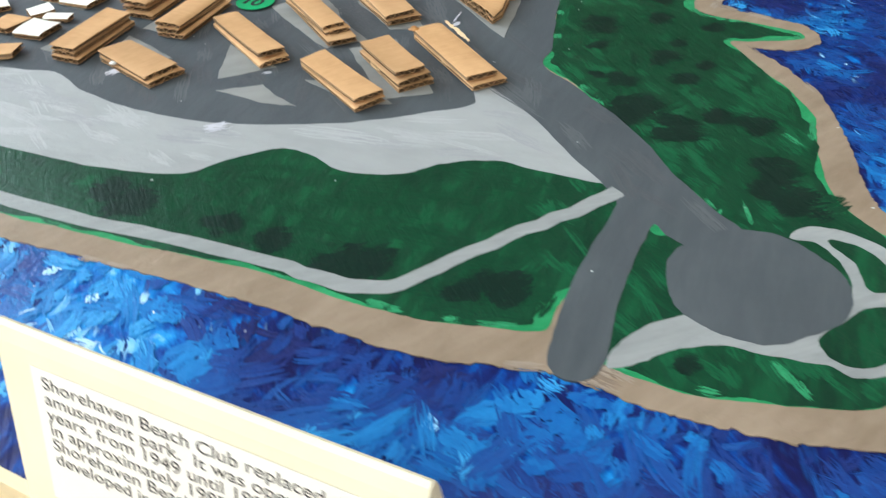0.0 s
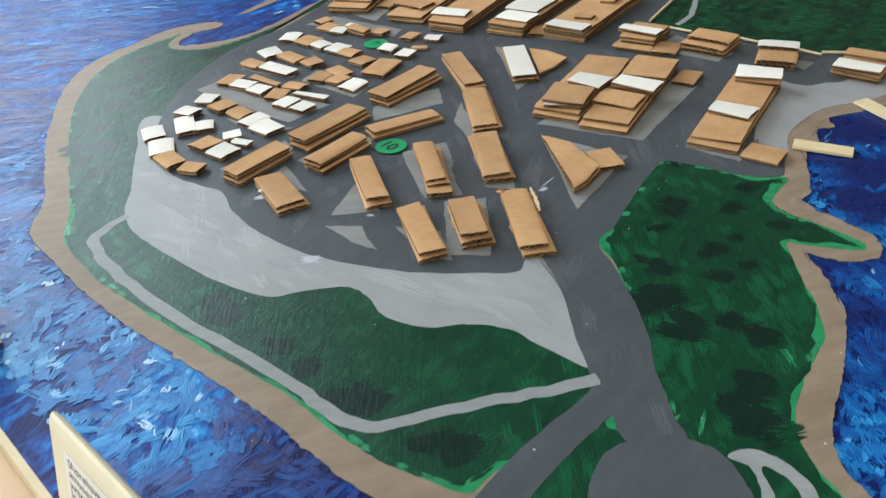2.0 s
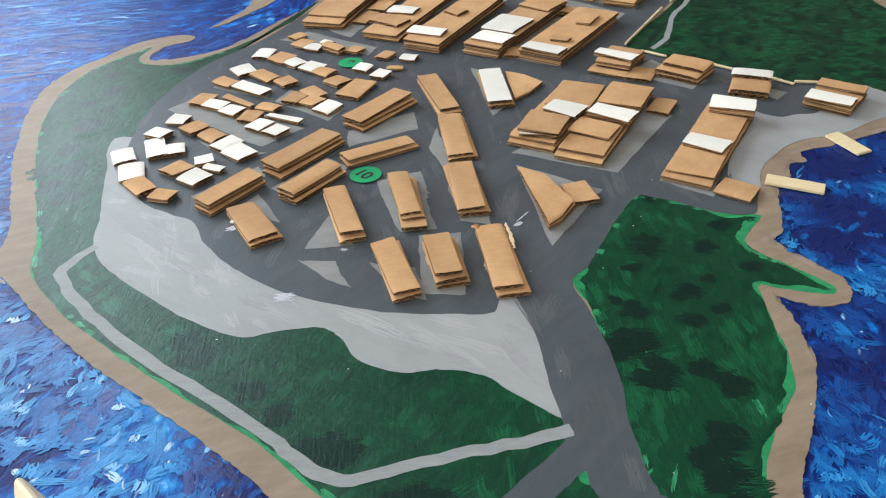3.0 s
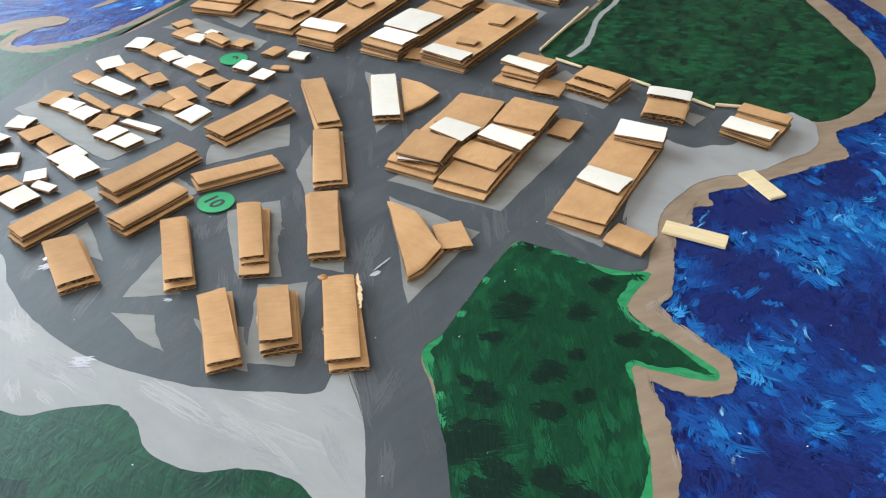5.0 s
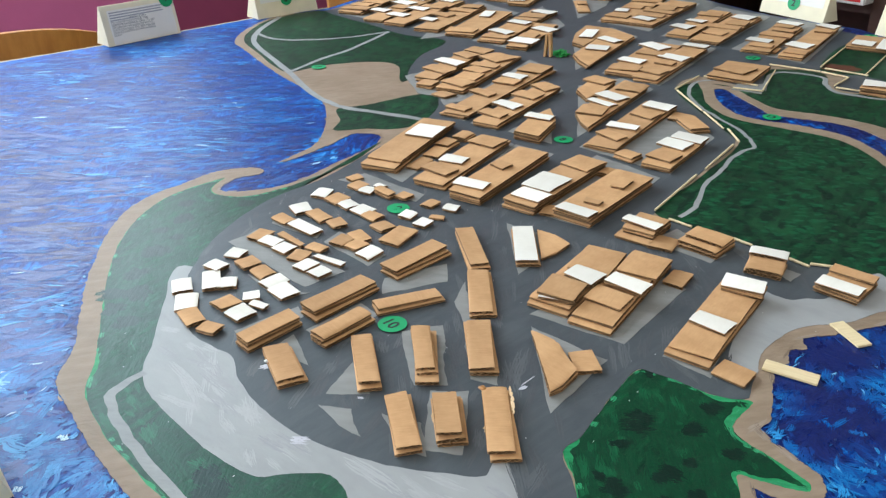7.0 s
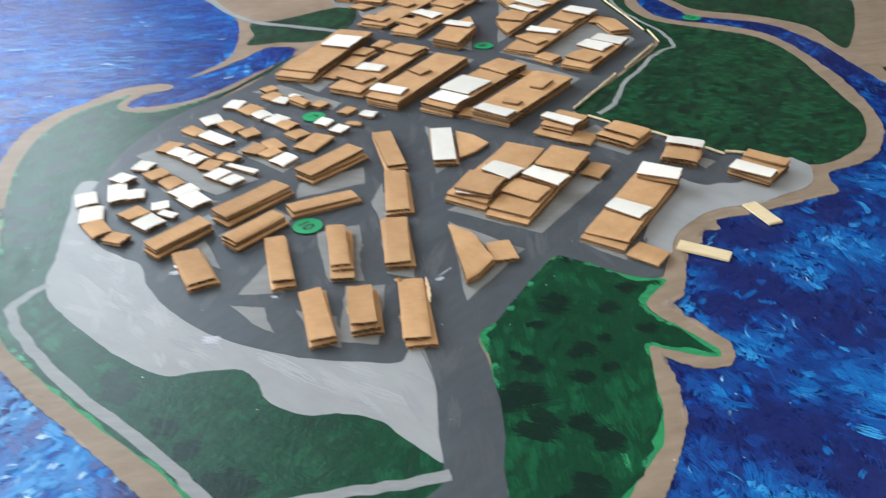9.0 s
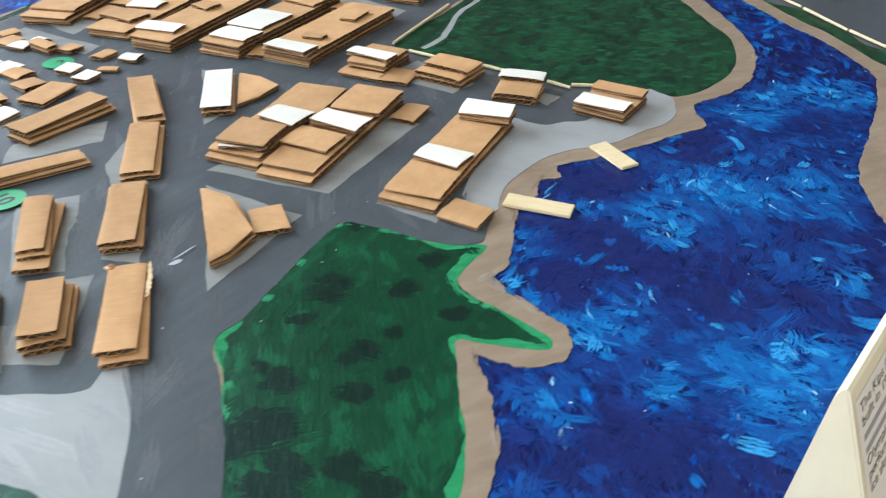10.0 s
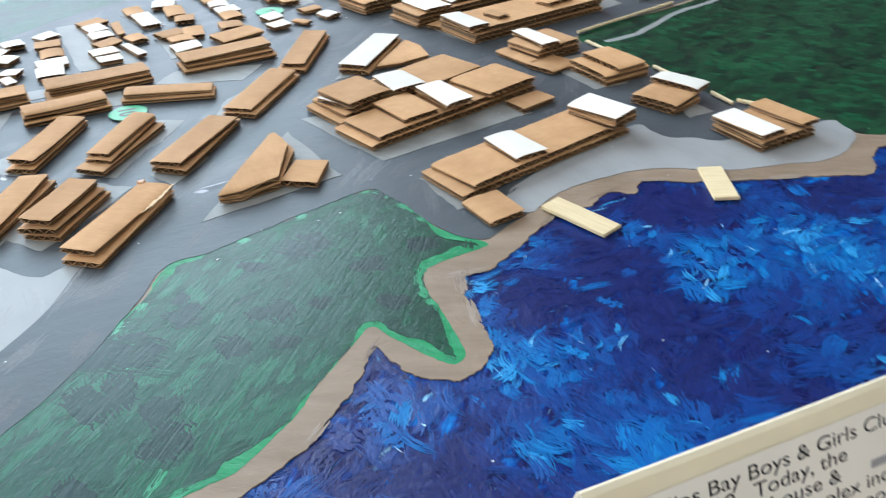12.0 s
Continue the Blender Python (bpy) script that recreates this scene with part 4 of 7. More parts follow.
def sea_marks(count, x0, x1, y0, y1, size, seed):
    rng = random.Random(seed)
    spots = [(rng.uniform(x0, x1), rng.uniform(y0, y1)) for _ in range(count)]
    marks = []
    shore = rounded(LAND, True, 3)
    wet = ~inside(spots, shore) & inside(spots, BOARD_EDGE)
    for (x, y), ok in zip(spots, wet):
        if not ok:
            continue
        west = min(max((-0.2 - x) / 0.2, 0.0), 1.0)
        f = 0.5 * fbm(x, y, 28, 1.5) + 0.3 * fbm(x, y, 9, 8.5) + (0.42 if y > 0.5 else 0.25) * west
        f += max([g * max(0.0, 1 - ((x - a) ** 2 + (y - b) ** 2) / (r * r * 2.2)) for a, b, r, g in BRIGHTS])
        f -= max([0.45 * max(0.0, 1 - ((x - a) ** 2 + (y - b) ** 2) / (r * r * 1.6)) for a, b, r in DEEPS])
        near = 1.0 if x < 0.06 and y < 0.3 else 0.0
        f += rng.gauss(0, 0.15) + (0.04 if x > 0.1 else 0.02) + 0.04 * near
        if rng.random() < 0.035:
            f += rng.uniform(0.2, 1.1)
        tone = int(np.searchsorted((0.0, 0.15, 0.32, 0.5, 0.68, 0.86, 1.05, 1.25), f))
        if tone == 0 and fbm(x, y, 20, 5.0) > 0.55:
            tone = 9
        swirl = 1.9 * noise.noise((x * 13, y * 13, 6.0)) + (2.0 if x > 0.1 else 1.2) + rng.gauss(0, 0.6)
        swirl = swirl * (1 - west) + west * (0.45 + rng.gauss(0, 0.22))
        big = size * (1.3, 1.3, 1.25, 1.15, 1.05, 0.95, 0.85, 0.65, 0.45, 1.2)[tone] * rng.uniform(0.6, 1.4)
        big *= 1 + 0.35 * near
        squat = rng.random() < (0.55 if tone >= 4 and y < 0.32 else 0.15)
        marks.append((x, y, swirl, (0.5 if squat else 1.0) * 0.0135 * big * (1 + 0.5 * west), (1.9 if squat else 1.0) * 0.0028 * big * rng.choice((0.5, 0.7, 1.0, 1.0, 1.6) if x < 0.1 else (0.16, 0.25, 0.4, 0.6) if tone > 6 else (0.4, 0.7, 1.1, 1.5, 2.2) if tone > 3 else (0.4, 0.8, 1.3, 1.8)) * (1 - 0.3 * west), rng.uniform(-0.7, 0.7), tone))
    ends = [[(m[0] + e * m[3] * 0.5 * math.cos(m[2]), m[1] + e * m[3] * 0.5 * math.sin(m[2])) for m in marks] for e in (-1, 1)]
    dry = inside(ends[0], shore) | inside(ends[1], shore)
    marks = [m if not d else (*m[:3], m[3] * 0.45, m[4] * 0.7, *m[5:]) for m, d in zip(marks, dry)]
    marks = kept(marks, [np.array(p) + 0.009 * (BOARD_MID - np.array(p)) / np.linalg.norm(BOARD_MID - np.array(p)) * 1.6 for p in BOARD_EDGE])
    return sorted(marks, key=lambda m: int(m[6]) % 9 * 0.5 + rng.gauss(0, 1.0))


brushwork("sea_brushwork", sea_marks(8000, -0.36, 0.1, 0.05, 0.42, 1.0, 11), SEA_TONES, 0.00004, 0.00036, 12, "broad soft dabs of bright and navy blue paint", 7, 0.05, 0.00002, 0.42)
brushwork("sea_brushwork", sea_marks(13000, 0.1, 0.34, 0.05, 0.62, 0.85, 18), SEA_TONES, 0.00004, 0.00036, 19, "short curved strokes of navy, bright and pale blue paint", 9, 0.05, 0.00002, 0.2)
brushwork("sea_brushwork", sea_marks(6500, -0.98, -0.26, 0.2, 1.15, 1.7, 13) + sea_marks(1500, -0.05, 0.34, 0.62, 1.02, 1.0, 14), SEA_TONES, 0.00004, 0.00036, 15, "blue paint strokes dragged along the far water", 5)


def along_outline(points, x, y):
    """The direction of the outline's nearest stretch."""
    p = np.asarray(points)
    i = int(np.argmin((p[:, 0] - x) ** 2 + (p[:, 1] - y) ** 2))
    d = p[(i + 2) % len(p)] - p[i - 2]
    return math.atan2(d[1], d[0])


# the darkest green, patted into the lawns: x, y, reach
PATS = [(0.0654, 0.3708, 0.0075), (0.0929, 0.3759, 0.0055), (0.0994, 0.3972, 0.0055), (0.1147, 0.3666, 0.0045), (0.0609, 0.3504, 0.0045), (0.089, 0.3361, 0.0065), (0.0967, 0.3505, 0.0035), (0.0681, 0.3171, 0.0055), (0.0587, 0.3222, 0.003),
        (0.0926, 0.3175, 0.0055), (0.0708, 0.2946, 0.0115), (0.0825, 0.2797, 0.0088), (0.1007, 0.288, 0.005), (0.112, 0.282, 0.0065), (0.061, 0.4148, 0.003), (0.1036, 0.3289, 0.004), (0.111, 0.252, 0.0075), (0.115, 0.233, 0.0085), (0.106, 0.24, 0.0055),
        (-0.105, 0.234, 0.0085), (-0.115, 0.242, 0.006), (-0.024, 0.204, 0.0085), (-0.034, 0.2, 0.006), (-0.053, 0.214, 0.006), (-0.072, 0.222, 0.006), (0.006, 0.19, 0.005), (0.02, 0.192, 0.0065), (0.013, 0.197, 0.0045), (0.065, 0.162, 0.0032),
        (-0.255, 0.33, 0.0075), (-0.275, 0.338, 0.0065), (-0.308, 0.4132, 0.0085), (-0.275, 0.3603, 0.0085), (-0.29, 0.352, 0.007), (-0.328, 0.4654, 0.008), (-0.31, 0.438, 0.005), (-0.297, 0.3806, 0.0075), (-0.345, 0.49, 0.006), (-0.30, 0.51, 0.006), (-0.33, 0.442, 0.006)]


def lawn_marks(outline, count, seed):
    rng = random.Random(seed)
    pts = rounded(outline, True, 4)
    lo, hi = np.min(pts, 0), np.max(pts, 0)
    spots = [(rng.uniform(lo[0], hi[0]), rng.uniform(lo[1], hi[1])) for _ in range(count)]
    out = []
    for (x, y), ok in zip(spots, inside(spots, pts)):
        if not ok:
            continue
        f = fbm(x, y, 45, 2.2) + 0.5 * fbm(x, y, 14, 6.1) + rng.gauss(0, 0.3) + (-0.3 if -0.1 < x < 0.03 else 0.35 if x > 0.03 and y < 0.33 else 0.0)
        way = (1.98 if x > 0.03 else along_outline(pts, x, y)) + rng.gauss(0, 0.16)
        tone = 1 if f < 0.55 else 2 if f < 1.2 else 3
        if tone == 3 and rng.random() < 0.6:
            tone = 2
        out.append((x, y, way, 0.014 * rng.uniform(0.5, 1.4), 0.0042 * rng.uniform(0.5, 1.3) * (0.55 if tone == 3 else 1), rng.uniform(-0.12, 0.12), tone))
    inward = 1 if sum(p[0] * q[1] - q[0] * p[1] for p, q in zip(pts, pts[1:] + pts[:1])) > 0 else -1
    for i in range(len(pts)):  # flicks of the bright verge colour along the rim
        p, q = pts[i], pts[(i + 1) % len(pts)]
        if noise.noise((p[0] * 45, p[1] * 45, 3.0)) > 0.05:
            way = math.atan2(q[1] - p[1], q[0] - p[0])
            wide = rng.uniform(0.0012, 0.003)
            out.append((p[0] - inward * wide * 0.6 * math.sin(way), p[1] + inward * wide * 0.6 * math.cos(way), way + rng.gauss(0, 0.1), rng.uniform(0.005, 0.009), wide, 0.0, 3))
    return sorted(kept(out, pts), key=lambda m: m[6] * 0.5 + rng.random())


def pat_marks(seed):
    rng, out = random.Random(seed), []
    for x, y, r in PATS:
        way = rng.uniform(-0.4, 0.5)
        r *= 1.2
        for _ in range(14):
            a, d = rng.uniform(0, 6.283), r * 0.72 * rng.random() ** 0.5
            out.append((x + d * math.cos(a), y + d * math.sin(a), way + rng.gauss(0, 0.25), r * rng.uniform(0.8, 1.5), r * rng.uniform(0.5, 0.95), rng.uniform(-0.15, 0.15), 0))
        for _ in range(6):  # the thinned rim of the pat
            a = rng.uniform(0, 6.283)
            out.insert(0, (x + r * 1.05 * math.cos(a), y + r * 1.05 * math.sin(a), way + rng.gauss(0, 0.5), r * rng.uniform(0.7, 1.3), r * rng.uniform(0.3, 0.6), 0.0, 1))
    return out


def field_marks(outline, count, seed):
    rng = random.Random(seed)
    pts = rounded(outline, True, 4)
    lo, hi = np.min(pts, 0), np.max(pts, 0)
    spots = [(rng.uniform(lo[0], hi[0]), rng.uniform(lo[1], hi[1])) for _ in range(count)]
    out = []
    for (x, y), ok in zip(spots, inside(spots, pts)):
        if ok:
            dark = fbm(x, y, 30, 7.0) + rng.gauss(0, 0.25) > 0.12
            out.append((x, y, 0.25 + rng.gauss(0, 0.3), rng.uniform(0.006, 0.013), rng.uniform(0.0025, 0.005), rng.uniform(-0.2, 0.2), 1 if dark and rng.random() < 0.55 else 0 if dark else 2))
    return kept(out, pts)


brushwork("lawn_brushwork", lawn_marks(GREEN_POINT, 1500, 21) + lawn_marks(GREEN_WEST, 4200, 22), LAWN_TONES, 0.000612, 0.00063, 23, "streaky green brush strokes on the lawns", 6, 0.02, 0.000006)
brushwork("pat_brushwork", pat_marks(24), LAWN_TONES, 0.000632, 0.000646, 25, "blackish green brush pats on the lawns", 8, 0.02, 0.000006)
brushwork("meadow_brushwork", field_marks(GREEN_FIELD, 1500, 26), LAWN_TONES, 0.000614, 0.000646, 27, "dark dabbed brush strokes on the meadow", 5, 0.02, 0.000006)


def sand_marks(line, seed, closed=False):
    """Strokes that run along the shore."""
    rng, out = random.Random(seed), []
    pts = rounded(line, closed, 6)
    for i in range(1, len(pts) - 1):
        d = pts[i + 1] - pts[i - 1]
        way = math.atan2(d[1], d[0])
        nrm = np.array((-math.sin(way), math.cos(way)))
        for _ in range(3):
            p = pts[i] + nrm * (rng.uniform(-0.0005, 0.011)) * -1
            out.append((p[0], p[1], way + rng.gauss(0, 0.06), rng.uniform(0.008, 0.024), rng.uniform(0.0015, 0.0045), rng.uniform(-0.08, 0.08), int(rng.random() < 0.55)))
    rng.shuffle(out)
    shore = rounded(LAND, True, 3)
    ends = [[(m[0] + e * m[3] * 0.45 * math.cos(m[2]), m[1] + e * m[3] * 0.45 * math.sin(m[2])) for m in out] for e in (-1, 0, 1)]
    dry = inside(ends[0], shore) & inside(ends[1], shore) & inside(ends[2], shore)
    return [m for m, ok in zip(out, dry) if ok]


brushwork("sand_brushwork", sand_marks(WEST_SHORE, 31) + sand_marks(SOUTH_SHORE, 32) + sand_marks(EAST_SHORE[:34], 33), SAND_TONES, 0.000508, 0.00054, 34, "brush ridges that follow the painted shore", 5, 0.1, 0.00003)


GREY_TONES = [stroke_material("apron_smear", (0.3, 0.31, 0.325), (0.36, 0.37, 0.38), 0.45), stroke_material("apron_glaze", (0.37, 0.382, 0.392), (0.42, 0.43, 0.435), 0.45), stroke_material("street_smear", (0.07, 0.078, 0.087), (0.088, 0.097, 0.107), 0.42), stroke_material("street_glaze", (0.09, 0.1, 0.11), (0.118, 0.128, 0.138), 0.42)]


def grey_marks(outline, holes, count, tones, way, seed):
    """Long faint smears left by a wide brush."""
    rng = random.Random(seed)
    pts = rounded(outline, True, 4)
    lo, hi = np.maximum(np.min(pts, 0), (-0.3, 0.15)), np.minimum(np.max(pts, 0), (0.2, 0.62))
    marks = [(rng.uniform(lo[0], hi[0]), rng.uniform(lo[1], hi[1]), way + rng.gauss(0, 0.22), rng.uniform(0.015, 0.045), rng.uniform(0.002, 0.008), rng.uniform(-0.08, 0.08), rng.choice(tones)) for _ in range(count)]
    marks = kept(marks, pts)
    for hole in holes:
        edge = rounded(hole, True, 3)
        inner = np.zeros(len(marks), bool)
        for e in (-0.5, -0.25, 0, 0.25, 0.5):
            inner |= inside([(m[0] + e * m[3] * math.cos(m[2]), m[1] + e * m[3] * math.sin(m[2])) for m in marks], edge)
        marks = [m for m, bad in zip(marks, inner) if not bad]
    return marks


brushwork("apron_brushwork", grey_marks(APRON, (CITY_WEST + CITY_PIER[:18],), 420, (0, 1, 1), -0.35, 51), GREY_TONES, 0.00067, 0.00069, 52, "wide faint grey smears on the apron", 9, 0.01, 0.000004, 0.35)
brushwork("street_brushwork", grey_marks(CITY, (LOT_EAST,), 900, (2, 2, 3), 1.95, 53), GREY_TONES, 0.00072, 0.00074, 54, "long faint brush smears along the streets", 8, 0.01, 0.000004, 0.3)


def fleck_marks(seed):
    rng, out = random.Random(seed), []
    while len(out) < 100:
        x, y = rng.uniform(-0.3, 0.22), rng.uniform(0.14, 0.6)
        out.append((x, y, rng.uniform(0, 3.1), rng.uniform(0.0005, 0.0015), rng.uniform(0.0003, 0.0006), 0, 0))
    return out


brushwork("paint_spatter", fleck_marks(41), [FLECKS], 0.00131, 0.00133, 42, "tiny flecks of white paint spattered about", 2)
# reflections off the glossy apron, put in as pale strokes
brushwork("paint_spatter", [(-0.088, 0.2822, 0.4, 0.012, 0.006, 0.1, 0), (-0.1434, 0.3276, 0.9, 0.009, 0.004, 0.1, 0), (-0.0778, 0.3255, 0.2, 0.005, 0.002, 0.0, 0)], [PALE], 0.00084, 0.00085, 44, "pale lilac smudges painted as reflected glints on the apron", 7, 0.02, 0.000004, 0.5)
brushwork("paint_spatter", [(0.0005, 0.379, 1.27, 0.016, 0.0008, 0.05, 0)], [PALE], 0.00131, 0.00132, 43, "thin pale blue paint smear on the street", 3)

# ---- cardboard buildings ----
T = 0.0029  # thickness of one corrugated sheet


def corners(x, y, length, width, turn):
    c, s = math.cos(radians(turn)), math.sin(radians(turn))
    return [np.array((x + c * a * length / 2 - s * b * width / 2, y + s * a * length / 2 + c * b * width / 2)) for a, b in ((-1, -1), (1, -1), (1, 1), (-1, 1))]


def clip_line(outline, origin, along):
    """Where a line crosses a convex outline: the two distances along it."""
    hits, n = [], len(outline)
    side = np.array((-along[1], along[0]))
    for i in range(n):
        a, b = outline[i] - origin, outline[(i + 1) % n] - origin
        da, db = a @ side, b @ side
        if (da > 0) != (db > 0):
            k = da / (da - db)
            hits.append((a + (b - a) * k) @ along)
    return (min(hits), max(hits)) if len(hits) >= 2 else None


LINER, PITCH = 0.00018, 0.0044  # the facing paper's thickness and one full wave of the core


def sheet(parent, outline, z, flute, white, seed, lift=0.0, fine=True):
    """One corrugated sheet: two facings with the waved core between them, cut by hand: raggedly ended flutes, pinched rims, a slight warp."""
    rnd = random.Random(seed)
    mid = sum(outline) / len(outline)
    turn = radians(rnd.uniform(-1.6, 1.6))
    c, s = math.cos(turn), math.sin(turn)
    off = np.array((rnd.uniform(-0.0006, 0.0006), rnd.uniform(-0.0006, 0.0006)))
    pts = []
    for p in outline:
        d = p - mid
        pts.append(mid + off + np.array((c * d[0] - s * d[1], s * d[0] + c * d[1])) + np.array((rnd.uniform(-1, 1), rnd.uniform(-1, 1))) * 0.0006)
    along = np.array((math.cos(radians(flute)), math.sin(radians(flute))))
    across = np.array((-along[1], along[0]))
    qs = [(p - mid) @ across for p in pts]
    lo, hi = min(qs) + 1e-5, max(qs) - 1e-5
    step = PITCH / 6 if fine else PITCH / 2
    stations = sorted(set([lo, hi] + [q + e for q in qs for e in (-3e-5, 3e-5) if lo < q + e < hi] + [lo + (hi - lo) * i / max(2, round((hi - lo) / step)) for i in range(1, max(2, round((hi - lo) / step)))]))
    rows, n = [], 6 if fine else 3
    for q in stations:
        span = clip_line(pts, mid + across * q, along)
        if span:
            rows.append((q, span[0], span[1]))
    half = max(abs(r[k]) for r in rows for k in (1, 2)) + 1e-6
    wide = max(hi - lo, 1e-6)
    phase = rnd.uniform(0, 6.283)
    pinch = [rnd.uniform(0.05, 0.5) for _ in range(2)] + [rnd.uniform(0.0, 0.12) for _ in range(2)]
    bow, tip, cup, twist = rnd.uniform(-0.2, 0.9) * lift, rnd.uniform(-0.7, 0.7) * lift, rnd.uniform(-0.3, 0.8) * lift, rnd.uniform(-0.4, 0.4) * lift
    verts, faces, slots = [], [], []
    us = [0.0, 0.06, 0.35, 0.65, 0.94, 1.0] if n == 6 else [0.0, 0.5, 1.0]
    layers = {k: [] for k in ("a", "b", "c", "d", "e", "f")}  # under facing, core, upper facing: two skins each
    jag = [0.0] * 6
    for q, s0, s1 in rows:
        jag = [0.8 * j + rnd.uniform(-1, 1) * 0.00013 for j in jag]
        wave = 0.5 - 0.5 * math.cos(2 * math.pi * (q - lo) / PITCH + phase)
        line = {k: [] for k in layers}
        for u in us:
            rim = min(u, 1 - u) * (s1 - s0)
            squeeze = 1 - pinch[0] * math.exp(-(q - lo) / 0.002) - pinch[1] * math.exp(-(hi - q) / 0.002) - pinch[2 if u < 0.5 else 3] * math.exp(-rim / 0.0022)
            high = T * min(max(squeeze, 0.42), 1.0) - 0.00006
            a = (s0 + u * (s1 - s0)) / half
            b = 2 * (q - (lo + hi) / 2) / wide
            up = bow * a * a + tip * a + cup * b * b + twist * a * b
            for k, zz, e in (("a", 0, 0), ("b", LINER, 0), ("c", LINER + wave * (high - 2 * LINER - 0.0003), 1), ("d", LINER + wave * (high - 2 * LINER - 0.0003) + 0.0003, 1), ("e", high - LINER, 2), ("f", high, 2)):
                w = s0 + u * (s1 - s0)
                if u in (0.0, 1.0):
                    w += (jag[e] if u == 0 else jag[3 + e]) + ((0.00012 if e == 1 else 0) if u == 0 else (-0.00012 if e == 1 else 0))
                line[k].append(len(verts))
                verts.append((w, q, z + zz + up))
        for k in layers:
            layers[k].append(line[k])
    # slot 1, the shade-darkened brown, also covers the inner skins of the facings
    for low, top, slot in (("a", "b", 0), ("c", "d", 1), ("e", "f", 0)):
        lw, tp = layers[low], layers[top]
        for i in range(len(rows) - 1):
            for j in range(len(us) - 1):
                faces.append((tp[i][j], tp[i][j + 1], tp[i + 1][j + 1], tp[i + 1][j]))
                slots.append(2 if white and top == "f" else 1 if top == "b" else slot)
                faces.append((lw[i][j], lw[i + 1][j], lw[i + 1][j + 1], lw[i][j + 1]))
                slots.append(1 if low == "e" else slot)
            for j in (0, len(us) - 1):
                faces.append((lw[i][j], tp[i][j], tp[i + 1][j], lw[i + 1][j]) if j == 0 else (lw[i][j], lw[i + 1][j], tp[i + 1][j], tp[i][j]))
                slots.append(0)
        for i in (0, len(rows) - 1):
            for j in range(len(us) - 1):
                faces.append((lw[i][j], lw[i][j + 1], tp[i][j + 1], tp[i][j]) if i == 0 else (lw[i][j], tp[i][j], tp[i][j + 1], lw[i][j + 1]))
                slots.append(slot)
    i, j = len(rows) // 2, len(us) // 2  # a spot of the glue that holds core and facings together
    for low, top in (("b", "c"), ("d", "e")):
        faces.append((layers[low][i][j], layers[low][i][j - 1], layers[top][i][j]))
        slots.append(1)
    turned = Matrix.Rotation(-radians(flute), 2) @ Vector(mid)
    me = bpy.data.meshes.new("card_sheet")
    me.from_pydata([(x + turned[0], y + turned[1], h) for x, y, h in verts], [], faces)
    for m in (KRAFT, SHADED_CORE, WHITE):
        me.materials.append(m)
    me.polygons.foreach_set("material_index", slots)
    me.update()
    ob = new("card_sheet", me)
    ob.parent = parent
    ob.matrix_basis = Matrix.Rotation(radians(flute), 4, "Z")
    return tagged(ob, "white-faced corrugated sheet" if white else "")


BUILT = [0]


def stepped(slab, roofs):
    """Loose brown pieces set along the top of a long slab, clear of the white ones that lie there."""
    level, _, _, x, y, a, b, turn = slab
    rnd = random.Random(round(x * 7919 + y * 104729))
    c, s = math.cos(radians(turn)), math.sin(radians(turn))
    along, across = ((-s, c), (c, s)) if b > a else ((c, s), (-s, c))
    long, wide = max(a, b), min(a, b)
    taken = [((r[3] - x) * along[0] + (r[4] - y) * along[1], 0.019) for r in roofs if len(r) > 4]
    out, p = [], -long / 2 + rnd.uniform(0.004, 0.02)
    while p < long / 2 - 0.014:
        size = rnd.uniform(0.016, 0.034)
        q = p + size / 2
        if all(abs(q - t) > w for t, w in taken) and q + size / 2 < long / 2 + 0.002 and rnd.random() < 0.72:
            w, off = wide * rnd.uniform(0.62, 0.98), wide * rnd.uniform(-0.12, 0.12)
            spot = (x + along[0] * q + across[0] * off, y + along[1] * q + across[1] * off)
            dims = (w, size) if b > a else (size, w)
            out.append((level + 1, 1, "b", *spot, *dims, turn + rnd.uniform(-6, 6)))
        p += size + rnd.uniform(0.001, 0.012)
    return out


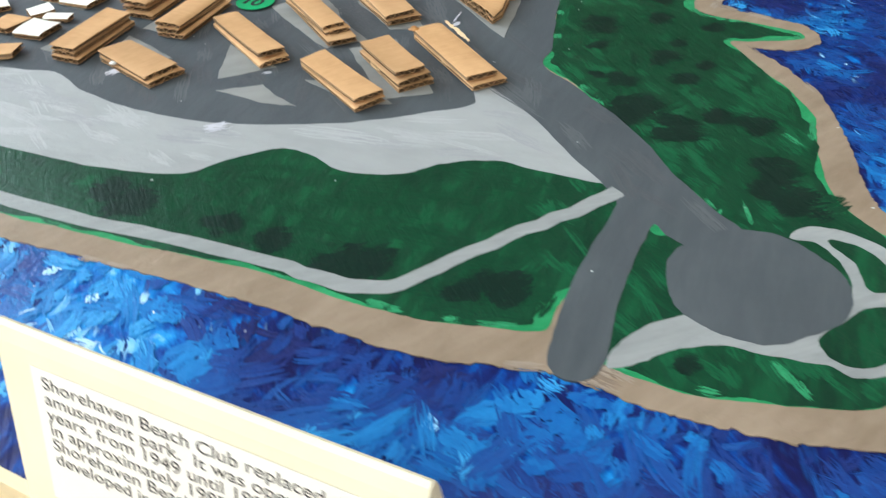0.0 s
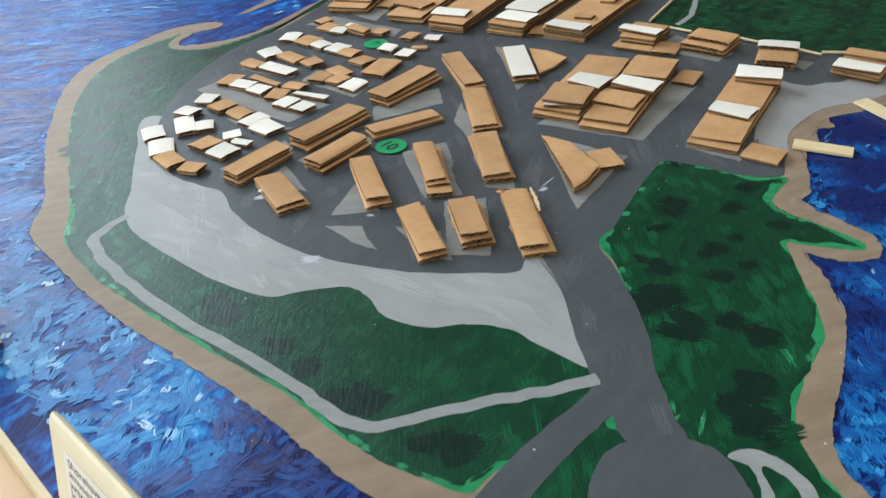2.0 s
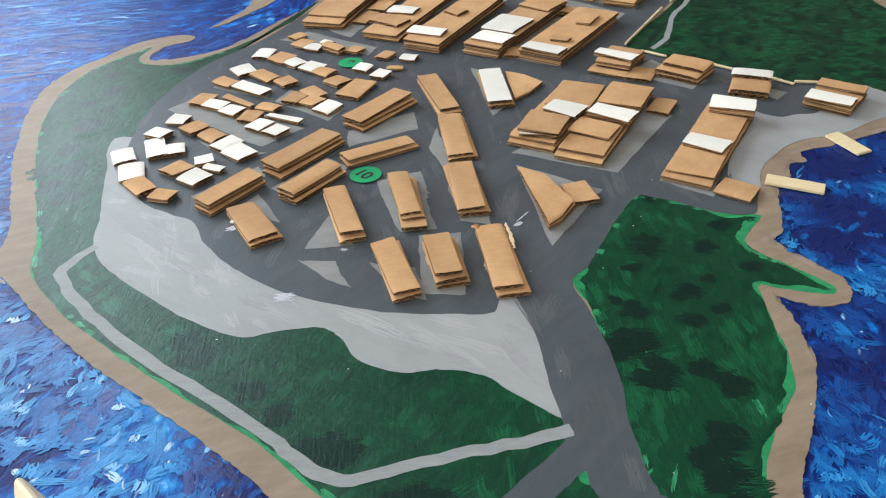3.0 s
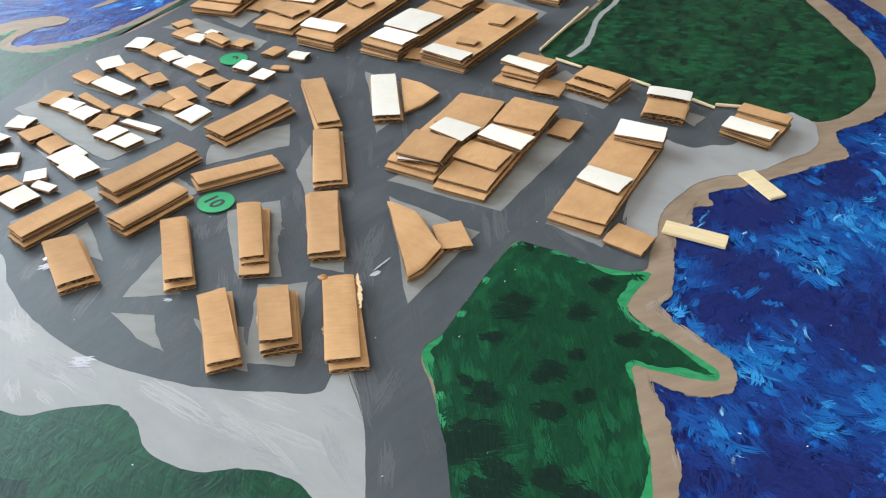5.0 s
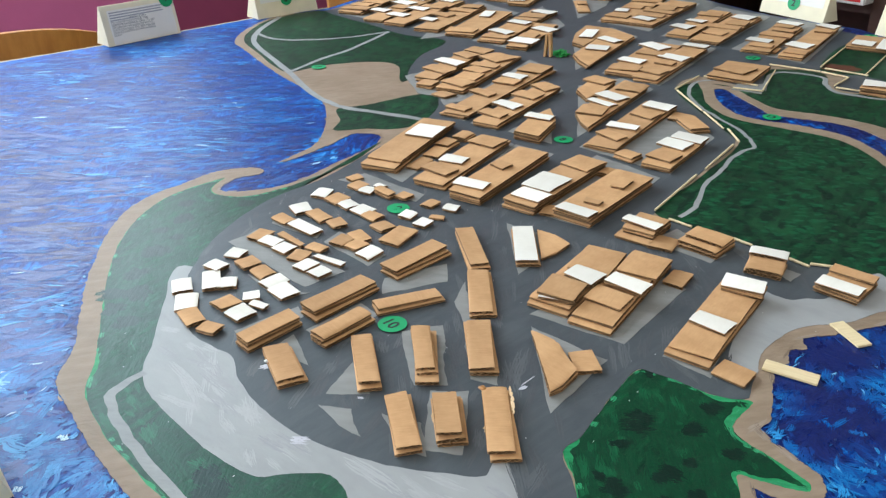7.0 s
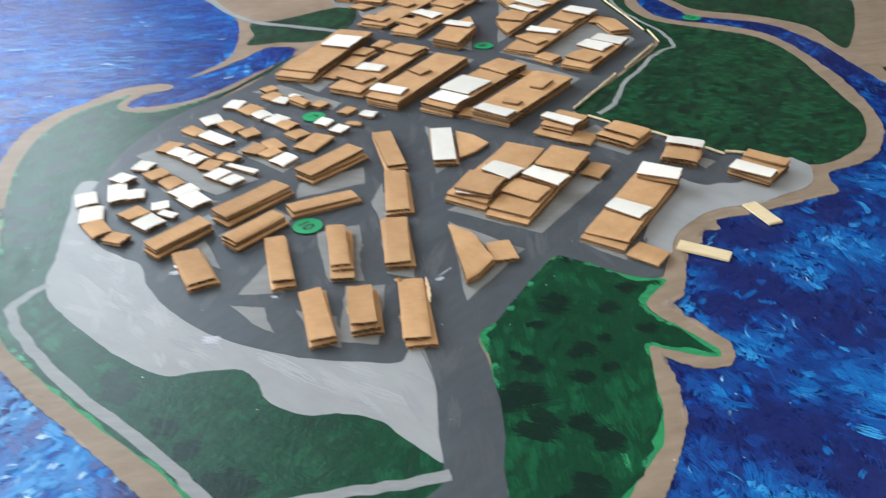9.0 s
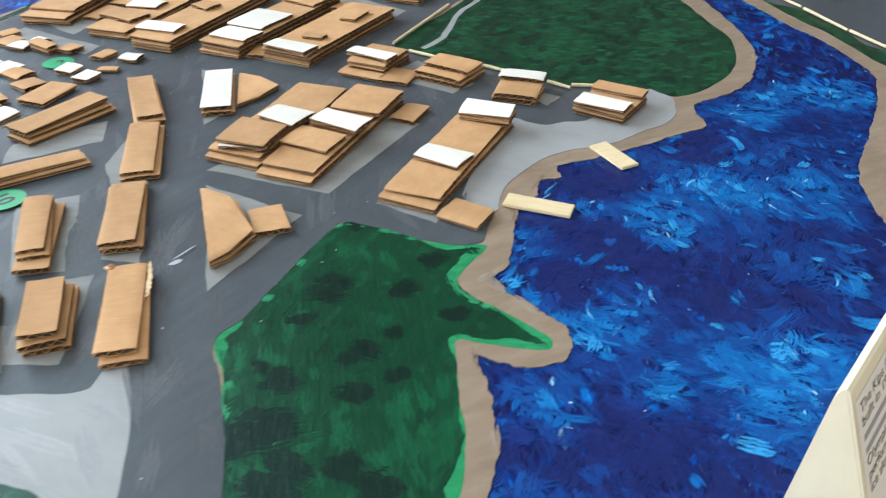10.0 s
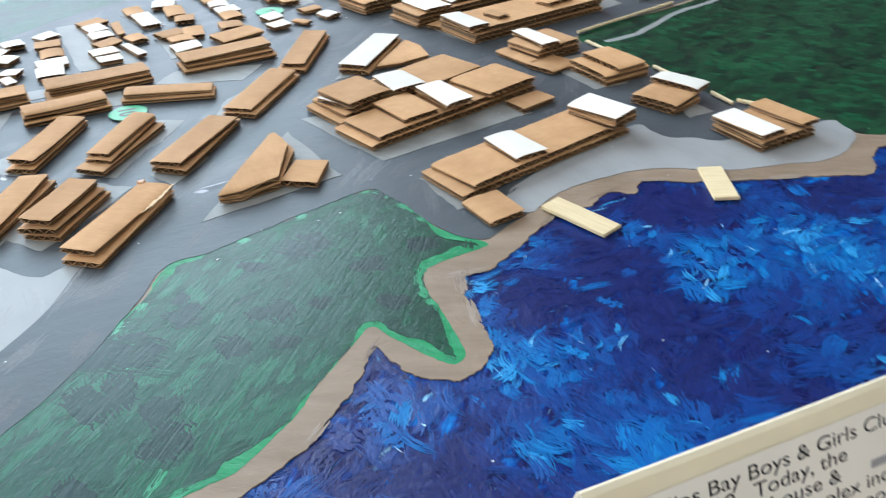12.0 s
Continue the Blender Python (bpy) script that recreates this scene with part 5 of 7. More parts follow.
def building(pieces, label, category, group, flute=None, curl=0.0003):
    """pieces: (level of its top, sheets, colour, then x, y, length, width, turn, or an outline)."""
    first = pieces[0]
    x, y = (first[3], first[4]) if len(first) > 4 else sum(np.array(p) for p in first[3]) / len(first[3])
    base = tagged(new("cardboard_building" if category == "building" else "cardboard_house"), label, category, group)
    base.location = (x, y, GROUND)
    slim = len(first) > 4 and min(first[5], first[6]) < 0.019 and category == "building"  # narrow strips were crushed by the scissors
    base.scale = (1, 1, (0.76 if first[1] == 3 else 0.84) if slim else 0.93)
    if len(first) > 4 and y > 0.72 and max(first[5], first[6]) > 0.085:
        pieces = [(*first[:5], first[5] * 0.86, first[6] * 0.97, first[7])] + stepped(first, pieces[1:]) + list(pieces[1:])
    for level, count, colour, *where in pieces:
        if len(where) == 1:
            out, axis = [np.array(p) for p in where[0]], flute if flute is not None else 65
        else:
            out = corners(*where)
            axis = flute if flute is not None else (where[4] if where[2] > where[3] else where[4] + 90)
        out = [p - np.array((x, y)) for p in out]
        for k in range(count):
            BUILT[0] += 1
            topmost = k == count - 1
            if slim and k == 1:  # the upper strips were cut a little smaller and lie to one side
                mid = sum(out) / 4
                a, b = out[1] - out[0], out[2] - out[1]
                ka, kb = (0.955, 0.89) if np.linalg.norm(a) > np.linalg.norm(b) else (0.89, 0.955)
                out = [mid + np.array((-0.0007, 0.0003)) + (i * ka * a + j * kb * b) / 2 for i, j in ((-1, -1), (1, -1), (1, 1), (-1, 1))]
            sheet(base, out, (level - count + k) * T, axis, topmost and colour == "w", BUILT[0], curl * 0.75 if topmost else 0.00025, y < 0.72)
    return base


GROUND = 0.0014
building([(2, 2, "b", -0.0451, 0.3138, 0.0144, 0.0461, -143.4)], "narrow block of stacked brown corrugated cardboard strips", "building", "cardboard buildings on the map", curl=0.0012)
middle_block = building([(3, 2, "b", -0.0239, 0.3255, 0.0156, 0.0354, -149.2), (1, 1, "b", -0.0241, 0.3261, 0.0157, 0.0365, -150.2)], "narrow block of stacked brown corrugated cardboard strips", "building", "cardboard buildings on the map", curl=0.0012)
corner_block = building([(2, 2, "b", 0.0010, 0.3355, 0.0158, 0.0549, -152.6)], "narrow block of stacked brown corrugated cardboard strips", "building", "cardboard buildings on the map", curl=0.0012)
end_block = building([(2, 2, "b", -0.1324, 0.3309, 0.0177, 0.0374, -129.0)], "narrow block of stacked brown corrugated cardboard strips", "building", "cardboard buildings on the map", curl=0.0012)
building([(2, 2, "b", -0.0907, 0.3529, 0.0138, 0.0518, -143.6)], "narrow block of stacked brown corrugated cardboard strips", "building", "cardboard buildings on the map", curl=0.0012)
building([(3, 2, "b", -0.0643, 0.3753, 0.0124, 0.0462, -148.0), (1, 1, "b", -0.0621, 0.3733, 0.0133, 0.0529, -150.4)], "narrow block of stacked brown corrugated cardboard strips", "building", "cardboard buildings on the map", curl=0.0012)
building([(2, 2, "b", -0.0361, 0.3956, 0.0168, 0.0542, -153.4)], "narrow block of stacked brown corrugated cardboard strips", "building", "cardboard buildings on the map", curl=0.0012)
building([(2, 2, "b", -0.0617, 0.4527, 0.0170, 0.0565, -152.8)], "narrow block of stacked brown corrugated cardboard strips", "building", "cardboard buildings on the map", curl=0.0012)
building([(2, 2, "b", -0.0935, 0.5086, 0.0158, 0.0604, -145.2)], "narrow block of stacked brown corrugated cardboard strips", "building", "cardboard buildings on the map", curl=0.0012)
building([(2, 2, "b", [(-0.0137, 0.4227), (0.0044, 0.4163), (0.0246, 0.3929), (0.0215, 0.3772), (0.0169, 0.3687)]), (1, 1, "b", 0.0240, 0.4067, 0.0149, 0.0200, -147.3)], "wedge-shaped block of stacked corrugated cardboard", "building", "cardboard buildings on the map")
building([(3, 3, "b", -0.1429, 0.4079, 0.0545, 0.0166, 71.4)], "narrow block of stacked brown corrugated cardboard strips", "building", "cardboard buildings on the map", curl=0.0012)
building([(3, 3, "b", -0.1221, 0.3779, 0.0405, 0.0147, 72.7)], "narrow block of stacked brown corrugated cardboard strips", "building", "cardboard buildings on the map", curl=0.0012)
building([(3, 3, "b", -0.1610, 0.3560, 0.0412, 0.0141, 72.6)], "narrow block of stacked brown corrugated cardboard strips", "building", "cardboard buildings on the map", curl=0.0012)
building([(2, 2, "b", -0.1006, 0.4228, 0.0461, 0.0138, 48.0)], "narrow block of stacked brown corrugated cardboard strips", "building", "cardboard buildings on the map", curl=0.0012)
building([(3, 3, "b", -0.1216, 0.4742, 0.0530, 0.0178, 70.4)], "narrow block of stacked brown corrugated cardboard strips", "building", "cardboard buildings on the map", curl=0.0012)
building([(2, 2, "w", -0.0590, 0.5287, 0.0175, 0.0573, -154.6), (1, 1, "b", [(-0.0611, 0.5578), (-0.0465, 0.5559), (-0.0308, 0.5455), (-0.0352, 0.5292), (-0.0426, 0.5160)])], "wedge-shaped cardboard block with white roof piece", "building", "cardboard buildings on the map")
building([(1, 1, "b", 0.0231, 0.4938, 0.0286, 0.1036, -187.5), (2, 1, "b", 0.0234, 0.4963, 0.0275, 0.0986, -187.5), (3, 1, "b", 0.0290, 0.5277, 0.0281, 0.0321, -185.3), (3, 1, "b", 0.0192, 0.4743, 0.0262, 0.0196, -10.8), (4, 1, "w", 0.0267, 0.4938, 0.0280, 0.0150, -14.2)], "stepped city block of brown cardboard with white roof strips", "building", "cardboard buildings on the map", -187.5)
building([(1, 1, "b", -0.0082, 0.4960, 0.0305, 0.0888, -189.8), (2, 1, "b", -0.0078, 0.4980, 0.0296, 0.0845, -189.0), (3, 1, "b", -0.0015, 0.5187, 0.0283, 0.0377, -185.3), (4, 1, "w", -0.0029, 0.4931, 0.0234, 0.0175, -15.3), (3, 1, "w", -0.0113, 0.4694, 0.0246, 0.0258, -174.5), (4, 1, "b", -0.0107, 0.4698, 0.0252, 0.0261, -183.5)], "stepped city block of brown cardboard with white roof strips", "building", "cardboard buildings on the map", -189.8)
building([(1, 1, "b", 0.0529, 0.5264, 0.0141, 0.0204, -191.3)], "low single slab of brown corrugated cardboard", "building", "cardboard buildings on the map")
building([(1, 1, "b", 0.0852, 0.4804, 0.0284, 0.0966, -190.6), (2, 1, "b", 0.0862, 0.4829, 0.0264, 0.0915, -191.0), (4, 2, "w", 0.0948, 0.5231, 0.0261, 0.0174, -5.3), (3, 1, "w", 0.0841, 0.4721, 0.0240, 0.0161, -15.2)], "stepped city block of brown cardboard with white roof strips", "building", "cardboard buildings on the map", -190.6)
building([(1, 1, "b", 0.1041, 0.4320, 0.0205, 0.0155, -18.2)], "low single slab of brown corrugated cardboard", "building", "cardboard buildings on the map")
building([(1, 1, "b", 0.0127, 0.5883, 0.0268, 0.0395, -12.1), (3, 2, "b", 0.0146, 0.5916, 0.0248, 0.0316, -11.4), (4, 1, "w", 0.0121, 0.5864, 0.0113, 0.0297, -109.4)], "stepped city block of brown cardboard with white roof strips", "building", "cardboard buildings on the map", -12.1)
building([(1, 1, "b", 0.0320, 0.5754, 0.0178, 0.0210, -185.7)], "low single slab of brown corrugated cardboard", "building", "cardboard buildings on the map")
building([(2, 2, "b", 0.0599, 0.5864, 0.0307, 0.0281, -19.7), (3, 1, "b", 0.0612, 0.5889, 0.0292, 0.0178, -16.8)], "stepped city block of brown stacked corrugated cardboard", "building", "cardboard buildings on the map", 70.3)
building([(2, 2, "b", 0.1033, 0.5665, 0.0246, 0.0228, -2.8), (3, 1, "w", 0.1039, 0.5802, 0.0121, 0.0258, -92.7)], "stepped city block of brown cardboard with white roof strips", "building", "cardboard buildings on the map", 87.2)
building([(2, 2, "b", 0.1551, 0.5614, 0.0286, 0.0331, -20.2), (3, 1, "w", 0.1513, 0.5503, 0.0145, 0.0273, -105.5), (3, 1, "b", 0.1590, 0.5716, 0.0112, 0.0293, -105.7)], "stepped city block of brown cardboard with white roof strips", "building", "cardboard buildings on the map", -20.2)
building([(2, 2, "b", -0.2359, 0.6819, 0.0348, 0.1346, 1.7), (3, 1, "b", -0.2351, 0.6849, 0.0349, 0.1168, 1.3), (4, 1, "w", -0.2303, 0.7047, 0.0358, 0.0296, 89.8)], "stepped city block of brown cardboard with white roof strips", "building", "cardboard buildings on the map", 1.7)
building([(1, 1, "b", -0.2051, 0.6755, 0.0264, 0.0165, 88.2)], "low single slab of brown corrugated cardboard", "building", "cardboard buildings on the map")
building([(1, 1, "b", -0.2062, 0.6437, 0.0269, 0.0135, 84.9)], "low single slab of brown corrugated cardboard", "building", "cardboard buildings on the map")
building([(2, 2, "b", -0.2045, 0.6966, 0.0201, 0.0170, 82.6)], "low single slab of brown corrugated cardboard", "building", "cardboard buildings on the map")
building([(2, 2, "b", -0.1988, 0.7233, 0.0207, 0.0150, 85.4)], "low single slab of brown corrugated cardboard", "building", "cardboard buildings on the map")
building([(2, 2, "b", -0.1707, 0.6632, 0.0309, 0.1255, -4.3), (3, 1, "b", -0.1659, 0.7081, 0.0256, 0.0286, -103.7), (3, 1, "w", -0.1757, 0.6534, 0.0172, 0.0239, -91.0), (3, 1, "b", -0.1778, 0.6266, 0.0183, 0.0300, -105.3)], "stepped city block of brown cardboard with white roof strips", "building", "cardboard buildings on the map", -4.3)
building([(3, 3, "b", -0.1260, 0.6443, 0.0299, 0.1210, -6.6), (4, 1, "w", -0.1365, 0.6029, 0.0154, 0.0292, -94.7), (4, 1, "b", -0.1287, 0.6518, 0.0136, 0.0163, -114.8)], "stepped city block of brown cardboard with white roof strips", "building", "cardboard buildings on the map", -6.6)
building([(3, 3, "b", -0.0748, 0.6449, 0.0295, 0.1207, -12.3), (4, 1, "w", -0.0826, 0.6013, 0.0197, 0.0278, -102.5), (4, 1, "w", -0.0800, 0.6322, 0.0339, 0.0279, 76.9), (4, 1, "b", -0.0645, 0.6841, 0.0274, 0.0283, -109.1)], "stepped city block of brown cardboard with white roof strips", "building", "cardboard buildings on the map", -12.3)
building([(3, 3, "b", -0.0308, 0.6345, 0.0344, 0.1050, -12.3), (4, 1, "w", -0.0400, 0.5875, 0.0134, 0.0304, -106.1), (4, 1, "b", -0.0333, 0.6087, 0.0090, 0.0141, -95.5), (4, 1, "b", -0.0218, 0.6539, 0.0216, 0.0117, 78.7)], "stepped city block of brown cardboard with white roof strips", "building", "cardboard buildings on the map", -12.3)
building([(1, 1, "b", -0.0647, 0.5964, 0.0180, 0.0136, 91.8)], "low single slab of brown corrugated cardboard", "building", "cardboard buildings on the map")
building([(2, 2, "b", -0.0432, 0.6873, 0.0155, 0.0139, 75.0)], "low single slab of brown corrugated cardboard", "building", "cardboard buildings on the map")
building([(2, 2, "b", -0.0553, 0.8189, 0.0368, 0.1573, -9.2), (3, 1, "w", -0.0604, 0.8002, 0.0137, 0.0310, -95.7), (3, 1, "w", -0.0431, 0.8776, 0.0201, 0.0313, -103.7), (3, 1, "b", -0.0646, 0.7717, 0.0169, 0.0275, -116.2), (3, 1, "b", -0.0487, 0.8467, 0.0218, 0.0251, -108.0)], "stepped city block of brown cardboard with white roof strips", "building", "cardboard buildings on the map", -9.2)
building([(2, 2, "b", -0.0003, 0.7575, 0.0312, 0.0868, -11.8), (3, 1, "w", 0.0064, 0.7948, 0.0199, 0.0304, -102.8), (3, 1, "w", -0.0031, 0.7713, 0.0204, 0.0280, -108.3)], "stepped city block of brown cardboard with white roof strips", "building", "cardboard buildings on the map", -11.8)
building([(2, 2, "b", -0.0376, 0.7356, 0.0185, 0.0212, -111.7)], "low single slab of brown corrugated cardboard", "building", "cardboard buildings on the map")
building([(2, 2, "b", -0.0007, 0.8443, 0.0204, 0.0364, -143.7)], "low single slab of brown corrugated cardboard", "building", "cardboard buildings on the map")
building([(1, 1, "b", -0.0183, 0.8667, 0.0229, 0.0190, 77.9)], "low single slab of brown corrugated cardboard", "building", "cardboard buildings on the map")
building([(2, 2, "b", [(-0.1192, 0.8289), (-0.1053, 0.8025), (-0.0930, 0.7882), (-0.0705, 0.9434), (-0.1035, 0.9667)]), (3, 1, "w", -0.1021, 0.8676, 0.0136, 0.0330, -113.8), (3, 1, "w", -0.0975, 0.8927, 0.0205, 0.0332, -118.5), (3, 1, "b", -0.0868, 0.9336, 0.0297, 0.0289, 84.0), (3, 1, "b", -0.1034, 0.8376, 0.0294, 0.0289, 90.0)], "wedge-shaped cardboard block with white roof piece", "building", "cardboard buildings on the map")
building([(2, 2, "b", [(-0.1435, 0.9073), (-0.1406, 0.9495), (-0.1124, 0.9563), (-0.1138, 0.9172), (-0.1229, 0.8802)]), (3, 1, "b", -0.1286, 0.9465, 0.0239, 0.0307, -110.0)], "wedge-shaped block of stacked corrugated cardboard", "building", "cardboard buildings on the map")
building([(2, 2, "b", -0.1064, 1.0749, 0.0481, 0.1719, -7.0), (3, 1, "w", -0.1164, 1.0472, 0.0185, 0.0324, -103.2), (3, 1, "w", -0.1076, 1.1285, 0.0236, 0.0380, -120.3)], "stepped city block of brown cardboard with white roof strips", "building", "cardboard buildings on the map", -7.0)
building([(2, 2, "b", -0.0705, 1.0651, 0.0362, 0.1734, -9.2), (3, 1, "w", -0.0718, 1.0813, 0.0226, 0.0357, -109.1), (3, 1, "w", -0.0585, 1.1509, 0.0191, 0.0320, -105.2), (3, 1, "b", -0.0804, 1.0107, 0.0234, 0.0311, -110.1)], "stepped city block of brown cardboard with white roof strips", "building", "cardboard buildings on the map", -9.2)
building([(2, 2, "b", -0.1946, 1.3679, 0.0493, 0.2096, -3.7), (3, 1, "w", -0.2074, 1.3342, 0.0227, 0.0206, 88.9), (3, 1, "w", -0.1949, 1.4546, 0.0246, 0.0291, -111.3)], "stepped city block of brown cardboard with white roof strips", "building", "cardboard buildings on the map", -3.7)
building([(2, 2, "b", -0.1484, 1.3530, 0.0500, 0.1943, -8.4), (3, 1, "w", -0.1609, 1.2871, 0.0211, 0.0312, -113.4), (3, 1, "b", -0.1473, 1.3742, 0.0369, 0.0285, 89.8)], "stepped city block of brown cardboard with white roof strips", "building", "cardboard buildings on the map", -8.4)
building([(2, 2, "b", -0.0807, 1.3040, 0.0381, 0.1924, -8.5), (3, 1, "w", -0.0978, 1.2566, 0.0256, 0.0285, -109.2), (3, 1, "w", -0.0867, 1.3005, 0.0173, 0.0277, -108.1)], "stepped city block of brown cardboard with white roof strips", "building", "cardboard buildings on the map", -8.5)
building([(2, 2, "b", -0.0386, 1.2841, 0.0460, 0.1922, -10.1), (3, 1, "w", -0.0260, 1.3504, 0.0285, 0.0302, -110.9), (3, 1, "b", -0.0478, 1.2357, 0.0247, 0.0290, -106.4)], "stepped city block of brown cardboard with white roof strips", "building", "cardboard buildings on the map", -10.1)
building([(2, 2, "b", 0.0279, 1.2470, 0.0428, 0.1705, -9.4), (3, 1, "w", 0.0145, 1.2137, 0.0205, 0.0318, -107.6), (3, 1, "w", 0.0404, 1.3337, 0.0209, 0.0331, -109.1)], "stepped city block of brown cardboard with white roof strips", "building", "cardboard buildings on the map", -9.4)
building([(2, 2, "b", 0.0757, 1.2437, 0.0342, 0.1951, -9.7), (3, 1, "w", 0.0650, 1.2047, 0.0245, 0.0308, -111.1), (3, 1, "w", 0.0916, 1.3349, 0.0210, 0.0293, -113.2)], "stepped city block of brown cardboard with white roof strips", "building", "cardboard buildings on the map", -9.7)
building([(1, 1, "b", 0.0364, 1.1875, 0.0275, 0.0118, 81.0)], "low single slab of brown corrugated cardboard", "building", "cardboard buildings on the map")
building([(2, 2, "b", 0.0110, 1.0595, 0.0519, 0.0773, -9.8), (3, 1, "b", 0.0066, 1.0565, 0.0392, 0.0340, -21.3)], "stepped city block of brown stacked corrugated cardboard", "building", "cardboard buildings on the map", -9.8)
building([(2, 2, "b", 0.1547, 1.2667, 0.0596, 0.0726, -9.0), (3, 1, "w", 0.1402, 1.2470, 0.0274, 0.0256, 78.7), (3, 1, "w", 0.1707, 1.2508, 0.0571, 0.0223, 80.3)], "stepped city block of brown cardboard with white roof strips", "building", "cardboard buildings on the map", -9.0)
building([(3, 3, "b", 0.1613, 1.0412, 0.0285, 0.0297, -9.4), (4, 1, "w", 0.1615, 1.0430, 0.0235, 0.0282, -91.2)], "stepped city block of brown cardboard with white roof strips", "building", "cardboard buildings on the map", -9.4)
building([(2, 2, "b", -0.3207, 0.9613, 0.0331, 0.1652, -0.2), (3, 1, "w", -0.3242, 0.9534, 0.0193, 0.0395, -105.6), (3, 1, "b", -0.3221, 0.9182, 0.0233, 0.0393, -107.8), (3, 1, "b", -0.3138, 1.0192, 0.0244, 0.0321, -100.0), (3, 1, "b", -0.3188, 0.9917, 0.0211, 0.0300, -114.3)], "stepped city block of brown cardboard with white roof strips", "building", "cardboard buildings on the map", -0.2)
building([(2, 2, "b", -0.3118, 0.8670, 0.0210, 0.0210, -91.0)], "low single slab of brown corrugated cardboard", "building", "cardboard buildings on the map")
building([(2, 2, "b", -0.2750, 0.9378, 0.0413, 0.1736, -1.5), (3, 1, "b", -0.2769, 0.8765, 0.0241, 0.0353, -108.0), (3, 1, "b", -0.2777, 0.9319, 0.0222, 0.0282, -107.9), (3, 1, "b", -0.2767, 0.9956, 0.0326, 0.0370, -118.6)], "stepped city block of brown stacked corrugated cardboard", "building", "cardboard buildings on the map", -1.5)
building([(1, 1, "b", -0.2783, 0.8420, 0.0187, 0.0220, -111.0)], "low single slab of brown corrugated cardboard", "building", "cardboard buildings on the map")
building([(2, 2, "b", -0.2233, 0.8803, 0.0360, 0.2157, -6.5), (3, 1, "w", -0.2249, 0.9248, 0.0179, 0.0285, -102.6), (3, 1, "b", -0.2139, 0.9648, 0.0353, 0.0325, 83.3), (3, 1, "b", -0.2358, 0.7907, 0.0149, 0.0262, -102.3), (3, 1, "b", -0.2331, 0.8499, 0.0159, 0.0311, -110.0)], "stepped city block of brown cardboard with white roof strips", "building", "cardboard buildings on the map", -6.5)
building([(2, 2, "b", -0.1840, 0.8335, 0.0331, 0.1512, -6.4), (3, 1, "w", -0.1916, 0.8208, 0.0175, 0.0314, -108.1), (3, 1, "b", -0.1945, 0.7873, 0.0165, 0.0303, -106.8), (3, 1, "b", -0.1851, 0.8609, 0.0218, 0.0301, -103.4), (3, 1, "b", -0.1778, 0.8980, 0.0227, 0.0277, -122.3)], "stepped city block of brown cardboard with white roof strips", "building", "cardboard buildings on the map", -6.4)
building([(3, 3, "b", [(-0.1546, 0.7426), (-0.1266, 0.7369), (-0.1261, 0.7871), (-0.1455, 0.8234), (-0.1545, 0.7829)]), (4, 1, "w", -0.1449, 0.7891, 0.0165, 0.0292, -94.9)], "wedge-shaped cardboard block with white roof piece", "building", "cardboard buildings on the map")
building([(2, 2, "b", -0.3235, 1.1921, 0.0453, 0.2231, -0.8), (3, 1, "w", -0.3279, 1.1291, 0.0199, 0.0367, -111.5), (3, 1, "w", -0.3244, 1.1942, 0.0198, 0.0353, -106.2), (3, 1, "w", -0.3155, 1.2754, 0.0236, 0.0360, -105.9)], "stepped city block of brown cardboard with white roof strips", "building", "cardboard buildings on the map", -0.8)
building([(2, 2, "b", -0.2806, 1.1345, 0.0336, 0.1462, 0.4), (3, 1, "w", -0.2776, 1.0899, 0.0282, 0.0358, -96.8), (3, 1, "w", -0.2748, 1.1646, 0.0222, 0.0351, -111.0)], "stepped city block of brown cardboard with white roof strips", "building", "cardboard buildings on the map", 0.4)
building([(2, 2, "b", -0.6067, 1.2533, 0.0502, 0.1686, -2.0), (3, 1, "w", -0.6243, 1.2724, 0.0266, 0.0372, -101.3), (3, 1, "w", -0.6114, 1.3211, 0.0355, 0.0336, 104.9)], "stepped city block of brown cardboard with white roof strips", "building", "cardboard buildings on the map", -2.0)
building([(2, 2, "b", -0.5443, 1.2292, 0.0409, 0.1917, 0.2), (3, 1, "w", -0.5615, 1.1932, 0.0193, 0.0323, -101.4), (3, 1, "w", -0.5546, 1.2600, 0.0254, 0.0382, -107.2), (3, 1, "w", -0.5501, 1.3032, 0.0267, 0.0389, -100.2)], "stepped city block of brown cardboard with white roof strips", "building", "cardboard buildings on the map", 0.2)
building([(2, 2, "b", -0.4962, 1.2232, 0.0431, 0.1984, -2.8), (3, 1, "w", -0.5198, 1.1738, 0.0205, 0.0352, -101.3), (3, 1, "w", -0.5118, 1.2255, 0.0197, 0.0337, -100.9), (3, 1, "w", -0.4983, 1.3051, 0.0215, 0.0352, -102.7)], "stepped city block of brown cardboard with white roof strips", "building", "cardboard buildings on the map", -2.8)
building([(2, 2, "b", -0.4391, 1.1996, 0.0459, 0.1843, -1.4), (3, 1, "w", -0.4595, 1.1612, 0.0179, 0.0243, -97.2), (3, 1, "b", -0.4550, 1.2013, 0.0211, 0.0363, -108.3)], "stepped city block of brown cardboard with white roof strips", "building", "cardboard buildings on the map", -1.4)
building([(2, 2, "b", -0.3832, 1.1818, 0.0520, 0.1672, 1.0), (3, 1, "w", -0.3917, 1.2295, 0.0396, 0.0180, 99.2)], "stepped city block of brown cardboard with white roof strips", "building", "cardboard buildings on the map", 1.0)
